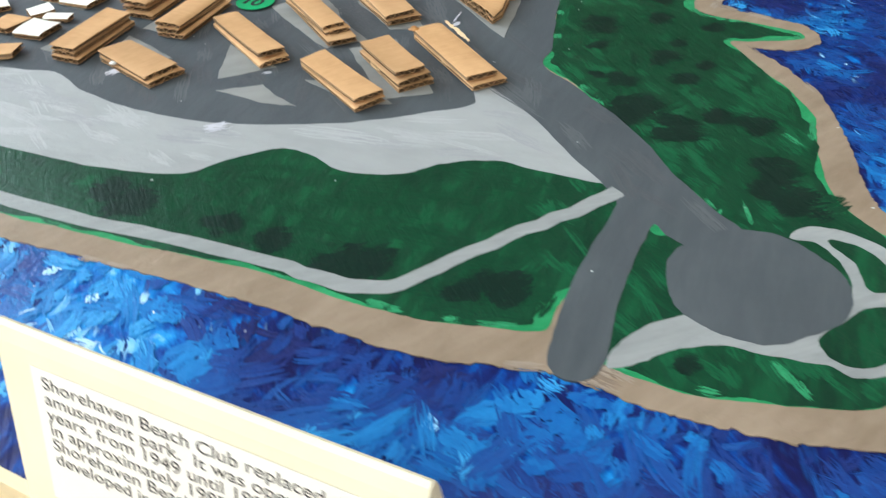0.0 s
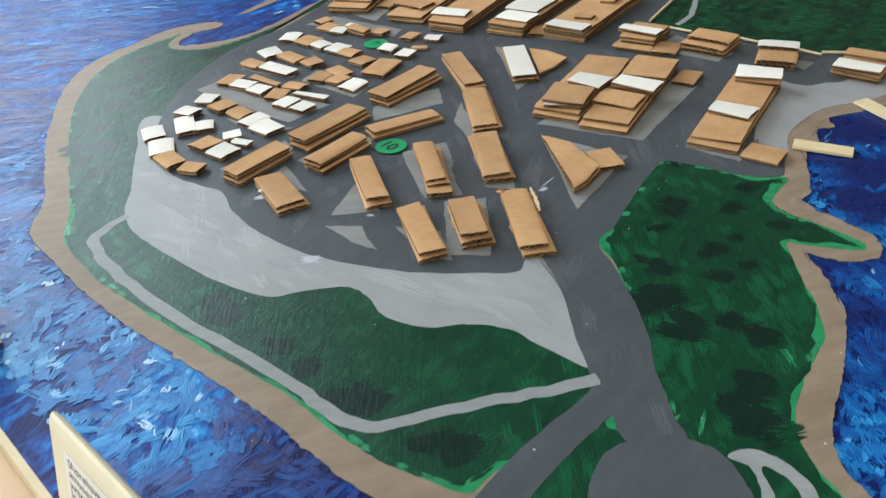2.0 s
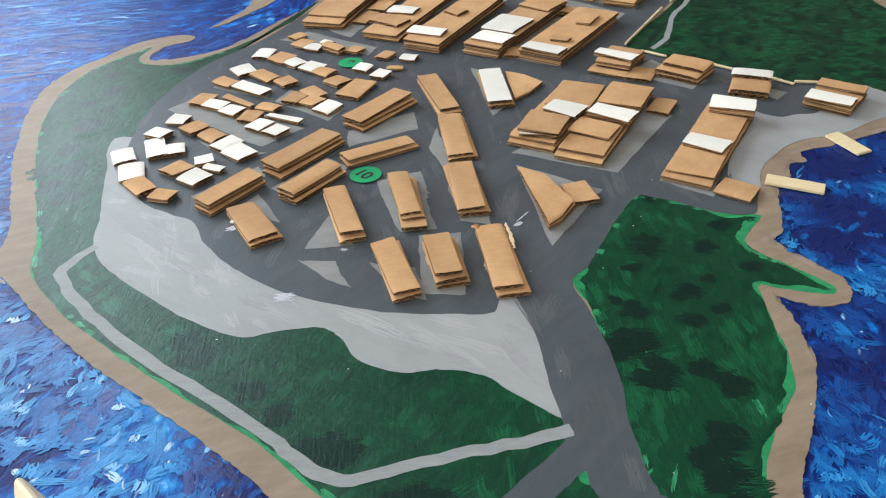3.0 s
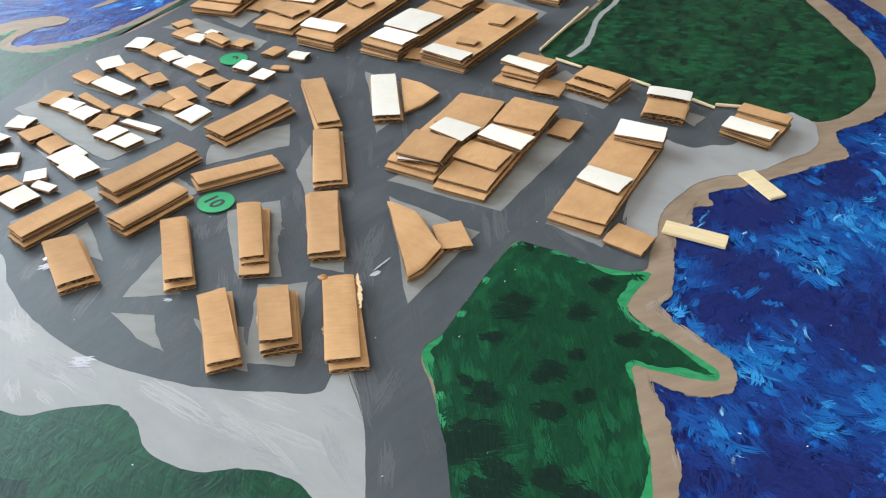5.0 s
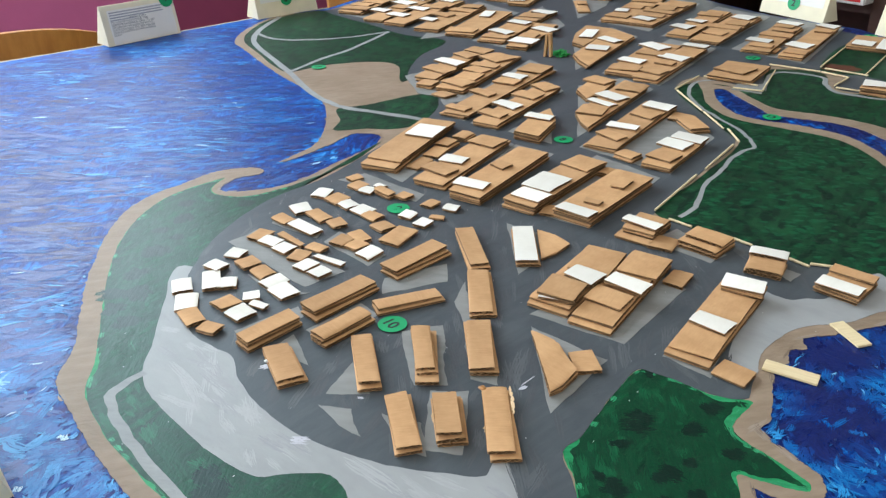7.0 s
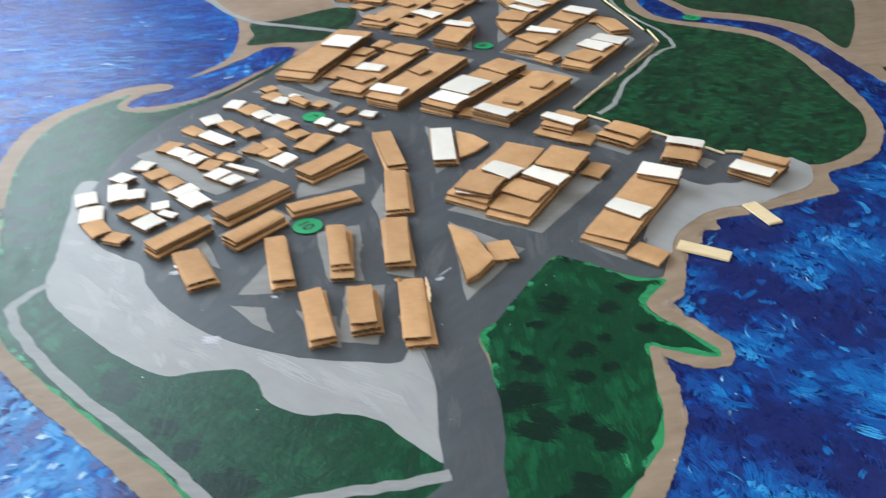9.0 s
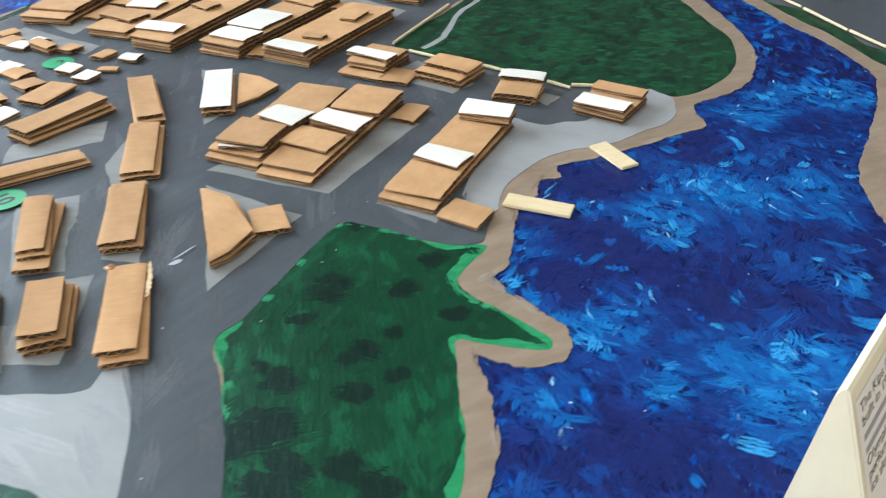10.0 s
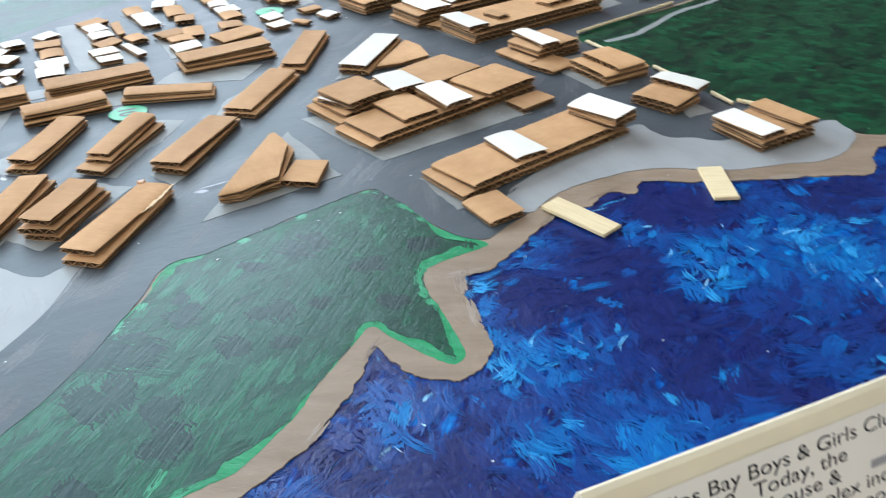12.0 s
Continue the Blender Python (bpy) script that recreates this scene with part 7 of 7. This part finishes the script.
def tent_card(x, y, turn, width, depth, ridge, high, number, lines, dot_at, bars=(), size=0.005, sheet_box=(0.09, 0.95, 0.22, 0.93), drop=0.0, stretch=0.99, pack=0.8):
    """A folded card standing like a tent: front and back leaves with a rounded fold, a foot strip, the pasted text sheet and its sticker."""
    bm = bmesh.new()
    t = 0.0006
    slope = (ridge - 0.0022) / (high - 0.004)
    prof = [(-drop * slope, -drop), (ridge - 0.0022, high - 0.004), (ridge - 0.001, high - 0.0008), (ridge, high), (ridge + 0.001, high - 0.0008), (ridge + 0.0022, high - 0.004), (depth, 0.0)]
    inner = [(p + (t if p < ridge else -t if p > ridge else 0), q - (t if 0 < q else -0.0003)) for p, q in prof]
    n, rows = 12, []
    for i in range(n + 1):
        k = i / n
        sag = 0.0004 * math.sin(math.pi * k)
        rows.append(([bm.verts.new((width * k, p, q - sag * max(q, 0) / high)) for p, q in prof], [bm.verts.new((width * k, p, q - sag * max(q, 0) / high)) for p, q in inner]))
    for i in range(n):
        for j in range(len(prof) - 1):
            a, b = rows[i], rows[i + 1]
            bm.faces.new((a[0][j], b[0][j], b[0][j + 1], a[0][j + 1]))
            bm.faces.new((a[1][j + 1], b[1][j + 1], b[1][j], a[1][j]))
    for r in (rows[0], rows[-1]):
        for j in range(len(prof) - 1):
            bm.faces.new((r[0][j], r[0][j + 1], r[1][j + 1], r[1][j]))
    for r, side in ((rows[0], -1), (rows[-1], 1)):  # closed ends, bulging a little
        mid = bm.verts.new((r[0][0].co.x + side * 0.0004, depth * 0.5, high * 0.4))
        ring = [bm.verts.new(v.co + Vector((side * 0.0001, 0, 0))) for v in r[1]]
        for j in range(len(ring)):
            bm.faces.new((ring[j], ring[(j + 1) % len(ring)], mid))
    for j in (0, -1):
        for i in range(n):
            bm.faces.new((rows[i][0][j], rows[i][1][j], rows[i + 1][1][j], rows[i + 1][0][j]))
    card = part("information_card", bm, CREAM)
    tagged(card, CARDLABEL, "sign", "information cards round the map")
    card.matrix_world = pose(x, y, 0.0006, 0, 0, turn)
    slant, lean = math.hypot(slope, 1.0) * (high - 0.004 + drop), math.atan2(1.0, slope)
    foot = Matrix.Translation((0, -drop * slope, -drop)) @ Matrix.Rotation(lean, 4, "X")
    x0, x1, y0, y1 = sheet_box
    bm = bmesh.new()
    prism(bm, [(0, 0), ((x1 - x0) * width, 0), ((x1 - x0) * width, (y1 - y0) * slant), (0, (y1 - y0) * slant)], 0.0, 0.00012)
    sheet_ob = part("text_sheet", bm, PAPER, card, "white paper sheet pasted on the card")
    sheet_ob.matrix_basis = foot @ Matrix.Translation((x0 * width, y0 * slant, 0.00012))
    top, step = (y1 - y0) * slant - size * 0.95, size * 0.98 * pack
    for i, line in enumerate(lines):
        if not line:
            continue
        for start, words in line if isinstance(line, list) else [(0.0, line)]:
            letters("text_line", words, size * pack ** 0.7, INK, sheet_ob, 0.0025 + start, top - i * step, None, 0.00015, stretch / pack ** 0.7)
    for i, start, long in bars:
        bm = bmesh.new()
        prism(bm, [(0, 0), (long, 0), (long, size * 0.34), (0, size * 0.34)], 0, 0.00006)
        bar = part("text_bar", bm, INK_GREY, sheet_ob)
        bar.location = (0.0025 + start, top - i * step, 0.00018)
    bm = bmesh.new()
    disc(bm, 0.0093 * width / 0.1, 0, 0.0002)
    dot = part("sticker", bm, STICKER, card, "round green sticker")
    dot.matrix_basis = foot @ Matrix.Translation((dot_at[0] * width, dot_at[1] * slant, 0.0006))
    k = width / 0.1
    letters("numeral", number, 0.0115 * k, INK, dot, -0.0033 * k * len(number), -0.004 * k, None, 0.00025, 1.0, 0.0004 * k)
    return card


INK_GREY = plain_material("printed_grey", (0.36, 0.36, 0.38), 0.6)
tent_card(-0.0899, 0.1184, -23.0, 0.0961, 0.0251, 0.0122, 0.0479, "10",
          ["Shorehaven Beach Club replaced the", "amusement park.  It was open for 35", "years, from 1949 until 1984.  Starting", "in approximately 1987, the", "Shorehaven Beach Club started to be", "developed into housing."], (0.565, 0.24), drop=0.004)
tent_card(0.2425, 0.2921, 64.6, 0.0996, 0.0243, 0.0181, 0.0466, "11",
          ["The Kips Bay Boys & Girls Club was", "built in 1969.  Today, the", [(0.0243, "Clubhouse &")], [(0.0216, "Sports Complex include an")], "Olympic-sized swimming pool, a", "performing arts hall, and the Bronx's", "ice skating rink."],
          (0.7, 0.225), [(1, 0.0675, 0.015), (2, 0.0, 0.022), (2, 0.06, 0.021), (3, 0.0, 0.0195)], 0.0051, (0.018, 0.965, 0.1, 0.993), 0.009, 1.045)
tent_card(-0.814, 0.862, 72.6, 0.1137, 0.0359, 0.0123, 0.0545, "6",
          ["", "", "", "                       \"DEDICATED", "TO THOSE WHO MADE THE", "SUPREME SACRIFICE AND TO ALL", "OTHERS FROM CLASON POINT", "WHO ENTERED THE SERVICE OF", "OUR COUNTRY IN THE WORLD", "WAR\""], (0.9, 0.98),
          [(0, 0.0, 0.085), (1, 0.0, 0.08), (2, 0.0, 0.083), (3, 0.0, 0.038)], 0.0045, (0.08, 0.96, 0.02, 0.93))
tent_card(-0.7253, 1.0876, 68.8, 0.1134, 0.0353, 0.0125, 0.0576, "5", [], (0.5, 0.46), [(0, 0.0, 0.076), (1, 0.0, 0.074), (2, 0.0, 0.078), (3, 0.005, 0.067)], 0.0047, (0.08, 0.94, 0.42, 0.92))
tent_card(-0.0156, 1.4439, -31.8, 0.1145, 0.0353, 0.0127, 0.0537, "2", [], (0.5, 0.42), [(0, 0.0, 0.086), (1, 0.0, 0.058), (2, 0.0, 0.033)], 0.0047, (0.08, 0.94, 0.4, 0.92))
tent_card(0.1529, 1.3401, -34.5, 0.1192, 0.0379, 0.0148, 0.0546, "1", [], (0.5, 0.42), [(0, 0.0, 0.09), (1, 0.0, 0.072), (2, 0.0, 0.013)], 0.0048, (0.08, 0.94, 0.4, 0.92))
tent_card(-0.1959, 1.5667, -28.9, 0.1108, 0.0387, 0.0139, 0.0542, "3", [], (0.5, 0.55), [(0, 0.0, 0.084), (1, 0.0, 0.068)], 0.0046, (0.08, 0.94, 0.4, 0.92))
tent_card(-0.2868, 0.2086, -24.8, 0.0961, 0.0251, 0.0122, 0.0479, "9", [], (0.5, 0.3), [(0, 0.0, 0.07), (1, 0.0, 0.075), (2, 0.0, 0.06)], 0.0042, drop=0.004)

# two narrow cardboard towers and tufts of green among the far blocks


def tower(x, y, wide, high, lean):
    bm = bmesh.new()
    for s in (-1, 1):
        for z0, z1, k0, k1 in ((0, high * 0.5, 1, 0.72), (high * 0.5, high, 0.72, 0.45)):
            a = [bm.verts.new((s * wide * (k if lean else 1) * 0.5 + dx, dy, z)) for z, k in ((z0, k0), (z1, k1)) for dx, dy in ((-T / 2, -wide / 2), (T / 2, -wide / 2), (T / 2, wide / 2), (-T / 2, wide / 2))]
            for i in range(4):
                bm.faces.new((a[i], a[(i + 1) % 4], a[4 + (i + 1) % 4], a[4 + i]))
            bm.faces.new(a[4:])
    ob = part("cardboard_tower", bm, KRAFT)
    ob.location = (x, y, GROUND)
    return tagged(ob, "tall narrow cardboard tower standing on a street", "tower", "cardboard buildings on the map")


tower(-0.2282, 1.0501, 0.008, 0.03, True)
tower(-0.2686, 1.4329, 0.0105, 0.062, False)


def tuft(x, y, size, seed):
    rnd = random.Random(seed)
    bm = bmesh.new()
    for i in range(60):
        a, r = rnd.uniform(0, 6.283), size * rnd.random() ** 0.5
        px, py, pz = r * math.cos(a), r * math.sin(a), size * rnd.uniform(0.05, 0.9) * (1.1 - r / size)
        l, t, u = size * rnd.uniform(0.25, 0.5), rnd.uniform(0, 6.283), rnd.uniform(-0.6, 0.6)
        d, e = Vector((math.cos(t), math.sin(t), u)) * l, Vector((-math.sin(t), math.cos(t), rnd.uniform(-0.5, 0.5))) * l * 0.4
        c = Vector((px, py, pz))
        bm.faces.new([bm.verts.new(c + v) for v in (-d, e, d, -e)])
    ob = part("moss_tuft", bm, MOSS)
    ob.location = (x, y, GROUND)
    return tagged(ob, "small tuft of bright green craft moss on the board", "craft moss", "tufts of craft moss")


MOSS = plain_material("craft_moss", (0.03, 0.33, 0.06), 0.8, 0.4, 300.0)
tuft(-0.216, 1.0633, 0.011, 3)
tuft(-0.3269, 1.4577, 0.017, 4)
tuft(-0.2323, 1.4704, 0.017, 5)

# ---- table, chairs, room ----


def box(bm, x0, x1, y0, y1, z0, z1, slot=0):
    return prism(bm, [(x0, y0), (x1, y0), (x1, y1), (x0, y1)], z0, z1, slot)


ROOM = Matrix.Rotation(math.atan2(-0.412, 0.911), 4, "Z")  # room directions to world


def placed(ob, u=0.0, v=0.0, z=0.0, turn=0.0):
    ob.matrix_world = ROOM @ Matrix.Translation((u, v, z)) @ Matrix.Rotation(radians(turn), 4, "Z")
    return ob


TABLEWOOD = wood_material("pale_table_laminate", (0.66, 0.45, 0.25), (0.55, 0.36, 0.19), 0.35)
ORANGEWOOD = wood_material("orange_plywood", (0.56, 0.27, 0.07), (0.45, 0.2, 0.05), 0.35)
DARKWOOD = wood_material("dark_bookcase_wood", (0.07, 0.03, 0.018), (0.04, 0.016, 0.01), 0.45)
STEEL = plain_material("grey_steel", (0.32, 0.32, 0.33), 0.35, 0.06, 40, 0.9)
MAGENTA = plain_material("magenta_wall_paint", (0.66, 0.17, 0.4), 0.6, 0.06, 6.0)
# darker tone of the magenta, for the wall turned away from the light
MAROON_SHADED = plain_material("maroon_shaded_wall", (0.32, 0.06, 0.15), 0.6, 0.06, 6.0)
OFFWHITE = plain_material("offwhite_wall_paint", (0.72, 0.7, 0.66), 0.7, 0.05, 6.0)
VINYL = plain_material("brown_floor_vinyl", (0.24, 0.19, 0.15), 0.45, 0.15, 12.0)
EDGING = plain_material("cream_board_edge", (0.72, 0.6, 0.38), 0.55, 0.1)

table = tagged(new("table"), "pale wooden table carrying the map board", "table")
placed(table, -0.5, 0.72)
bm = bmesh.new()
inv = table.matrix_world.inverted()
prism(bm, [(inv @ Vector((px, py, 0)))[:2] for px, py in ((-0.94, 0.55), (-0.73, 1.06), (-0.65, 1.2), (-0.6, 1.72), (-0.42, 1.7), (0.0, 1.39), (0.5, 1.0), (0.62, 0.75), (0.2, -0.2), (-0.75, 0.1))], -0.04, -0.0125)
part("tabletop", bm, TABLEWOOD, table)
for lx, ly in ((-0.45, -0.55), (0.5, -0.55), (-0.25, 0.4), (0.5, 0.3)):
    bm = bmesh.new()
    box(bm, lx - 0.025, lx + 0.025, ly - 0.025, ly + 0.025, -0.75, -0.041)
    part("leg", bm, STEEL, table)
bm = bmesh.new()
E0 = BOARD_EDGE
for i in (0, 1, 2, len(E0) - 1):
    a, b = np.array(E0[i]), np.array(E0[(i + 1) % len(E0)])
    d = (b - a) / np.linalg.norm(b - a)
    nrm = np.array((-d[1], d[0]))
    prism(bm, [a, b, b + nrm * 0.003, a + nrm * 0.003], -0.012, 0.0004)
part("board_edging", bm, EDGING, board, "cream edging strip")


def wooden_chair(u, v, turn, top, wide):
    """Bentwood chair: curved plywood back with an arched top, shaped seat, four steel legs."""
    chair = tagged(new("wooden_chair"), "orange plywood chair with an arched back pushed to the table", "chair", "chairs round the table")
    placed(chair, u, v, 0.0, turn)
    bm = bmesh.new()
    n, cols = 16, []
    for i in range(n + 1):
        k = 2 * i / n - 1
        y, hz = k * wide / 2, top - 0.035 * abs(k) ** 2.2
        x = -0.05 * k * k
        cols.append([bm.verts.new((x + dx - 0.06 * (1 - r) * 0 , y * (1 - 0.05 * (1 - r)), hz - (1 - r) * 0.3)) for r in (1, 0.5, 0) for dx in (0, 0.012)])
    for i in range(n):
        a, b = cols[i], cols[i + 1]
        for r in (0, 2):
            bm.faces.new((a[r], b[r], b[r + 2], a[r + 2]))
            bm.faces.new((a[r + 1], a[r + 3], b[r + 3], b[r + 1]))
        bm.faces.new((a[0], a[1], b[1], b[0]))
        bm.faces.new((a[4], b[4], b[5], a[5]))
    for c in (cols[0], cols[-1]):
        bm.faces.new((c[0], c[2], c[3], c[1]))
        bm.faces.new((c[2], c[4], c[5], c[3]))
    part("backrest", bm, ORANGEWOOD, chair)
    bm = bmesh.new()
    box(bm, 0.0, 0.4, -wide / 2, wide / 2, -0.33, -0.315)
    bmesh.ops.bevel(bm, geom=bm.edges[:], offset=0.006, segments=2, affect="EDGES")
    part("seat", bm, ORANGEWOOD, chair)
    for lx, ly in ((0.02, -0.17), (0.02, 0.17), (0.37, -0.17), (0.37, 0.17)):
        bm = bmesh.new()
        bmesh.ops.create_cone(bm, cap_ends=True, segments=12, radius1=0.011, radius2=0.011, depth=0.43)
        leg = part("leg", bm, STEEL, chair)
        leg.location = (lx, ly, -0.545)
    return chair


boat = tagged(new("cardboard_boat"), "pointed leaf-shaped piece of corrugated cardboard on the painted water", "cardboard piece")
for k in range(2):
    sheet(boat, [np.array(p) for p in ((0.178, 0.248), (0.187, 0.257), (0.2, 0.2625), (0.21, 0.263), (0.218, 0.26), (0.22, 0.253), (0.214, 0.246), (0.204, 0.242), (0.19, 0.242))], 0.0006 + k * T, 100, False, 900 + k)
wooden_chair(-1.25, 0.33, 0, 0.012, 0.36)
wooden_chair(-1.25, 1.17, -12, 0.004, 0.44)


def wall(name, pieces, mat, label):
    """A wall of boxes given along and across the room, with openings left between them."""
    bm = bmesh.new()
    for u0, u1, v0, v1, z0, z1 in pieces:
        box(bm, u0, u1, v0, v1, z0, z1)
    ob = part(name, bm, mat)
    placed(ob)
    return tagged(ob, label, "wall", "", "structure")


Z0, Z1 = -0.75, 1.95
wall("floor", [(-2.35, 2.3, -2.2, 3.0, Z0 - 0.1, Z0)], VINYL, "brown vinyl floor of the room")
wall("ceiling", [(-2.35, 2.3, -2.2, 3.0, Z1, Z1 + 0.1)], OFFWHITE, "white ceiling of the room")
wall("wall_west", [(-2.25, -2.1, -2.05, 0.95, Z0, 0.45), (-2.25, -2.1, -2.05, 1.0, 1.72, Z1), (-2.25, -2.1, -0.55, -0.45, 0.45, 1.72)], MAGENTA, "magenta painted wall with windows above")
# same plane as the magenta wall; its shade comes from the darker colour
wall("wall_west_maroon", [(-2.25, -2.1, 0.95, 2.85, Z0, 0.45), (-2.25, -2.1, 1.0, 2.85, 0.45, Z1)], MAROON_SHADED, "wall stretch in dark maroon, its shade put into the colour")
wall("wall_north", [(-2.1, 2.15, 2.7, 2.85, Z0, Z1)], OFFWHITE, "off-white wall behind the bookcase")
wall("wall_east", [(2.15, 2.3, -2.05, 2.85, Z0, Z1)], OFFWHITE, "off-white side wall")
wall("wall_south", [(-2.25, 2.3, -2.2, -2.05, Z0, 0.5), (-2.25, 2.3, -2.2, -2.05, 1.7, Z1), (-2.25, -0.55, -2.2, -2.05, 0.5, 1.7), (0.95, 2.3, -2.2, -2.05, 0.5, 1.7)], OFFWHITE, "off-white back wall")
for i, (v0, v1) in enumerate(((-2.04, -0.55), (-0.45, 1.0))):
    bm = bmesh.new()
    for a, b, c, d in ((v0, v1, 0.45, 0.5), (v0, v1, 1.67, 1.72), (v0, v0 + 0.05, 0.5, 1.67), (v1 - 0.05, v1, 0.5, 1.67), ((v0 + v1) / 2 - 0.02, (v0 + v1) / 2 + 0.02, 0.5, 1.67)):
        box(bm, -2.2, -2.15, a, b, c, d)
    ob = placed(part("window_%d" % (i + 1), bm, PAPER))
    tagged(ob, "white window frame high in the wall", "window", "", "structure")

bm = bmesh.new()
for a, b, c, d in ((-0.55, 0.95, 0.5, 0.55), (-0.55, 0.95, 1.65, 1.7), (-0.55, -0.5, 0.55, 1.65), (0.9, 0.95, 0.55, 1.65), (0.18, 0.22, 0.55, 1.65)):
    box(bm, a, b, -2.15, -2.1, c, d)
tagged(placed(part("window_3", bm, PAPER)), "white window frame in the back wall", "window", "", "structure")

# ---- bookcase with boxed games beyond the table ----
case = placed(tagged(new("bookcase"), "dark brown wooden bookcase with open shelves", "bookcase"), -0.35, 2.0)
for x in (-0.9, -0.36, -0.3, 0.3, 0.9):
    bm = bmesh.new()
    box(bm, x - 0.03, x + 0.03, 0, 0.35, -0.75, 0.9)
    part("upright", bm, DARKWOOD, case)
for z in (-0.72, -0.42, -0.115, 0.2, 0.52, 0.86):
    bm = bmesh.new()
    box(bm, -0.869, 0.869, 0.005, 0.345, z - 0.012, z + 0.012)
    part("shelf", bm, DARKWOOD, case)
bm = bmesh.new()
box(bm, -0.93, 0.93, 0.351, 0.36, -0.75, 0.9)
part("back_panel", bm, DARKWOOD, case)


def game_box(u, v, z, w, d, h, colour, label, marks=()):
    name = label.split()[0]
    bm = bmesh.new()
    box(bm, -w / 2, w / 2, 0, d, 0, h)
    bmesh.ops.bevel(bm, geom=bm.edges[:], offset=0.003, segments=2, affect="EDGES")
    ob = placed(tagged(part("game_box", bm, plain_material("box_" + name, colour, 0.4)), label, "game box", "boxed games on the shelf"), u, v, z)
    for x0, x1, z0, z1, c in marks:
        bm = bmesh.new()
        prism(bm, [(x0, z0), (x1, z0), (x1, z1), (x0, z1)], 0, 0.0008)
        m = part("printed_mark", bm, plain_material("print", c, 0.4), ob)
        m.matrix_basis = Matrix.Translation((0, -0.0002, 0)) @ Matrix.Rotation(radians(90), 4, "X")
    return ob


RED, BLUE, YELLOW = (0.55, 0.03, 0.03), (0.03, 0.06, 0.35), (0.7, 0.5, 0.05)
game_box(-1.1, 1.97, -0.102, 0.16, 0.25, 0.06, (0.01, 0.02, 0.06), "navy blue game box lying on the shelf", [(-0.06, 0.0, 0.02, 0.045, (0.05, 0.3, 0.5))])
game_box(-0.82, 1.96, -0.102, 0.16, 0.26, 0.055, (0.72, 0.7, 0.68), "white game box with a large red mark", [(0.02, 0.07, 0.006, 0.05, RED), (-0.07, -0.01, 0.012, 0.03, RED)])
game_box(-0.82, 1.962, -0.046, 0.17, 0.26, 0.05, (0.06, 0.08, 0.3), "blue game box with coloured printed spots", [(-0.075 + 0.021 * i, -0.063 + 0.021 * i, 0.006 + 0.014 * (i % 3), 0.02 + 0.014 * (i % 3), (RED, YELLOW, (0.7, 0.7, 0.7))[i % 3]) for i in range(7)])
game_box(-0.82, 1.965, 0.005, 0.15, 0.26, 0.05, (0.75, 0.75, 0.76), "pale grey game box with a blue oval mark", [(0.02, 0.06, 0.012, 0.03, BLUE)])
game_box(-0.72, 1.95, -0.408, 0.2, 0.25, 0.2, (0.03, 0.12, 0.05), "dark green game box low in the bookcase", [(-0.06, 0.04, 0.14, 0.18, YELLOW)])
for i in range(5):
    game_box(-0.42, 1.965, -0.102 + 0.021 * i, 0.3, 0.22, 0.017, (0.012, 0.012, 0.014), "black flat case in a stack on the shelf", [(-0.14, 0.14, 0.006, 0.008, (0.2, 0.2, 0.22))])
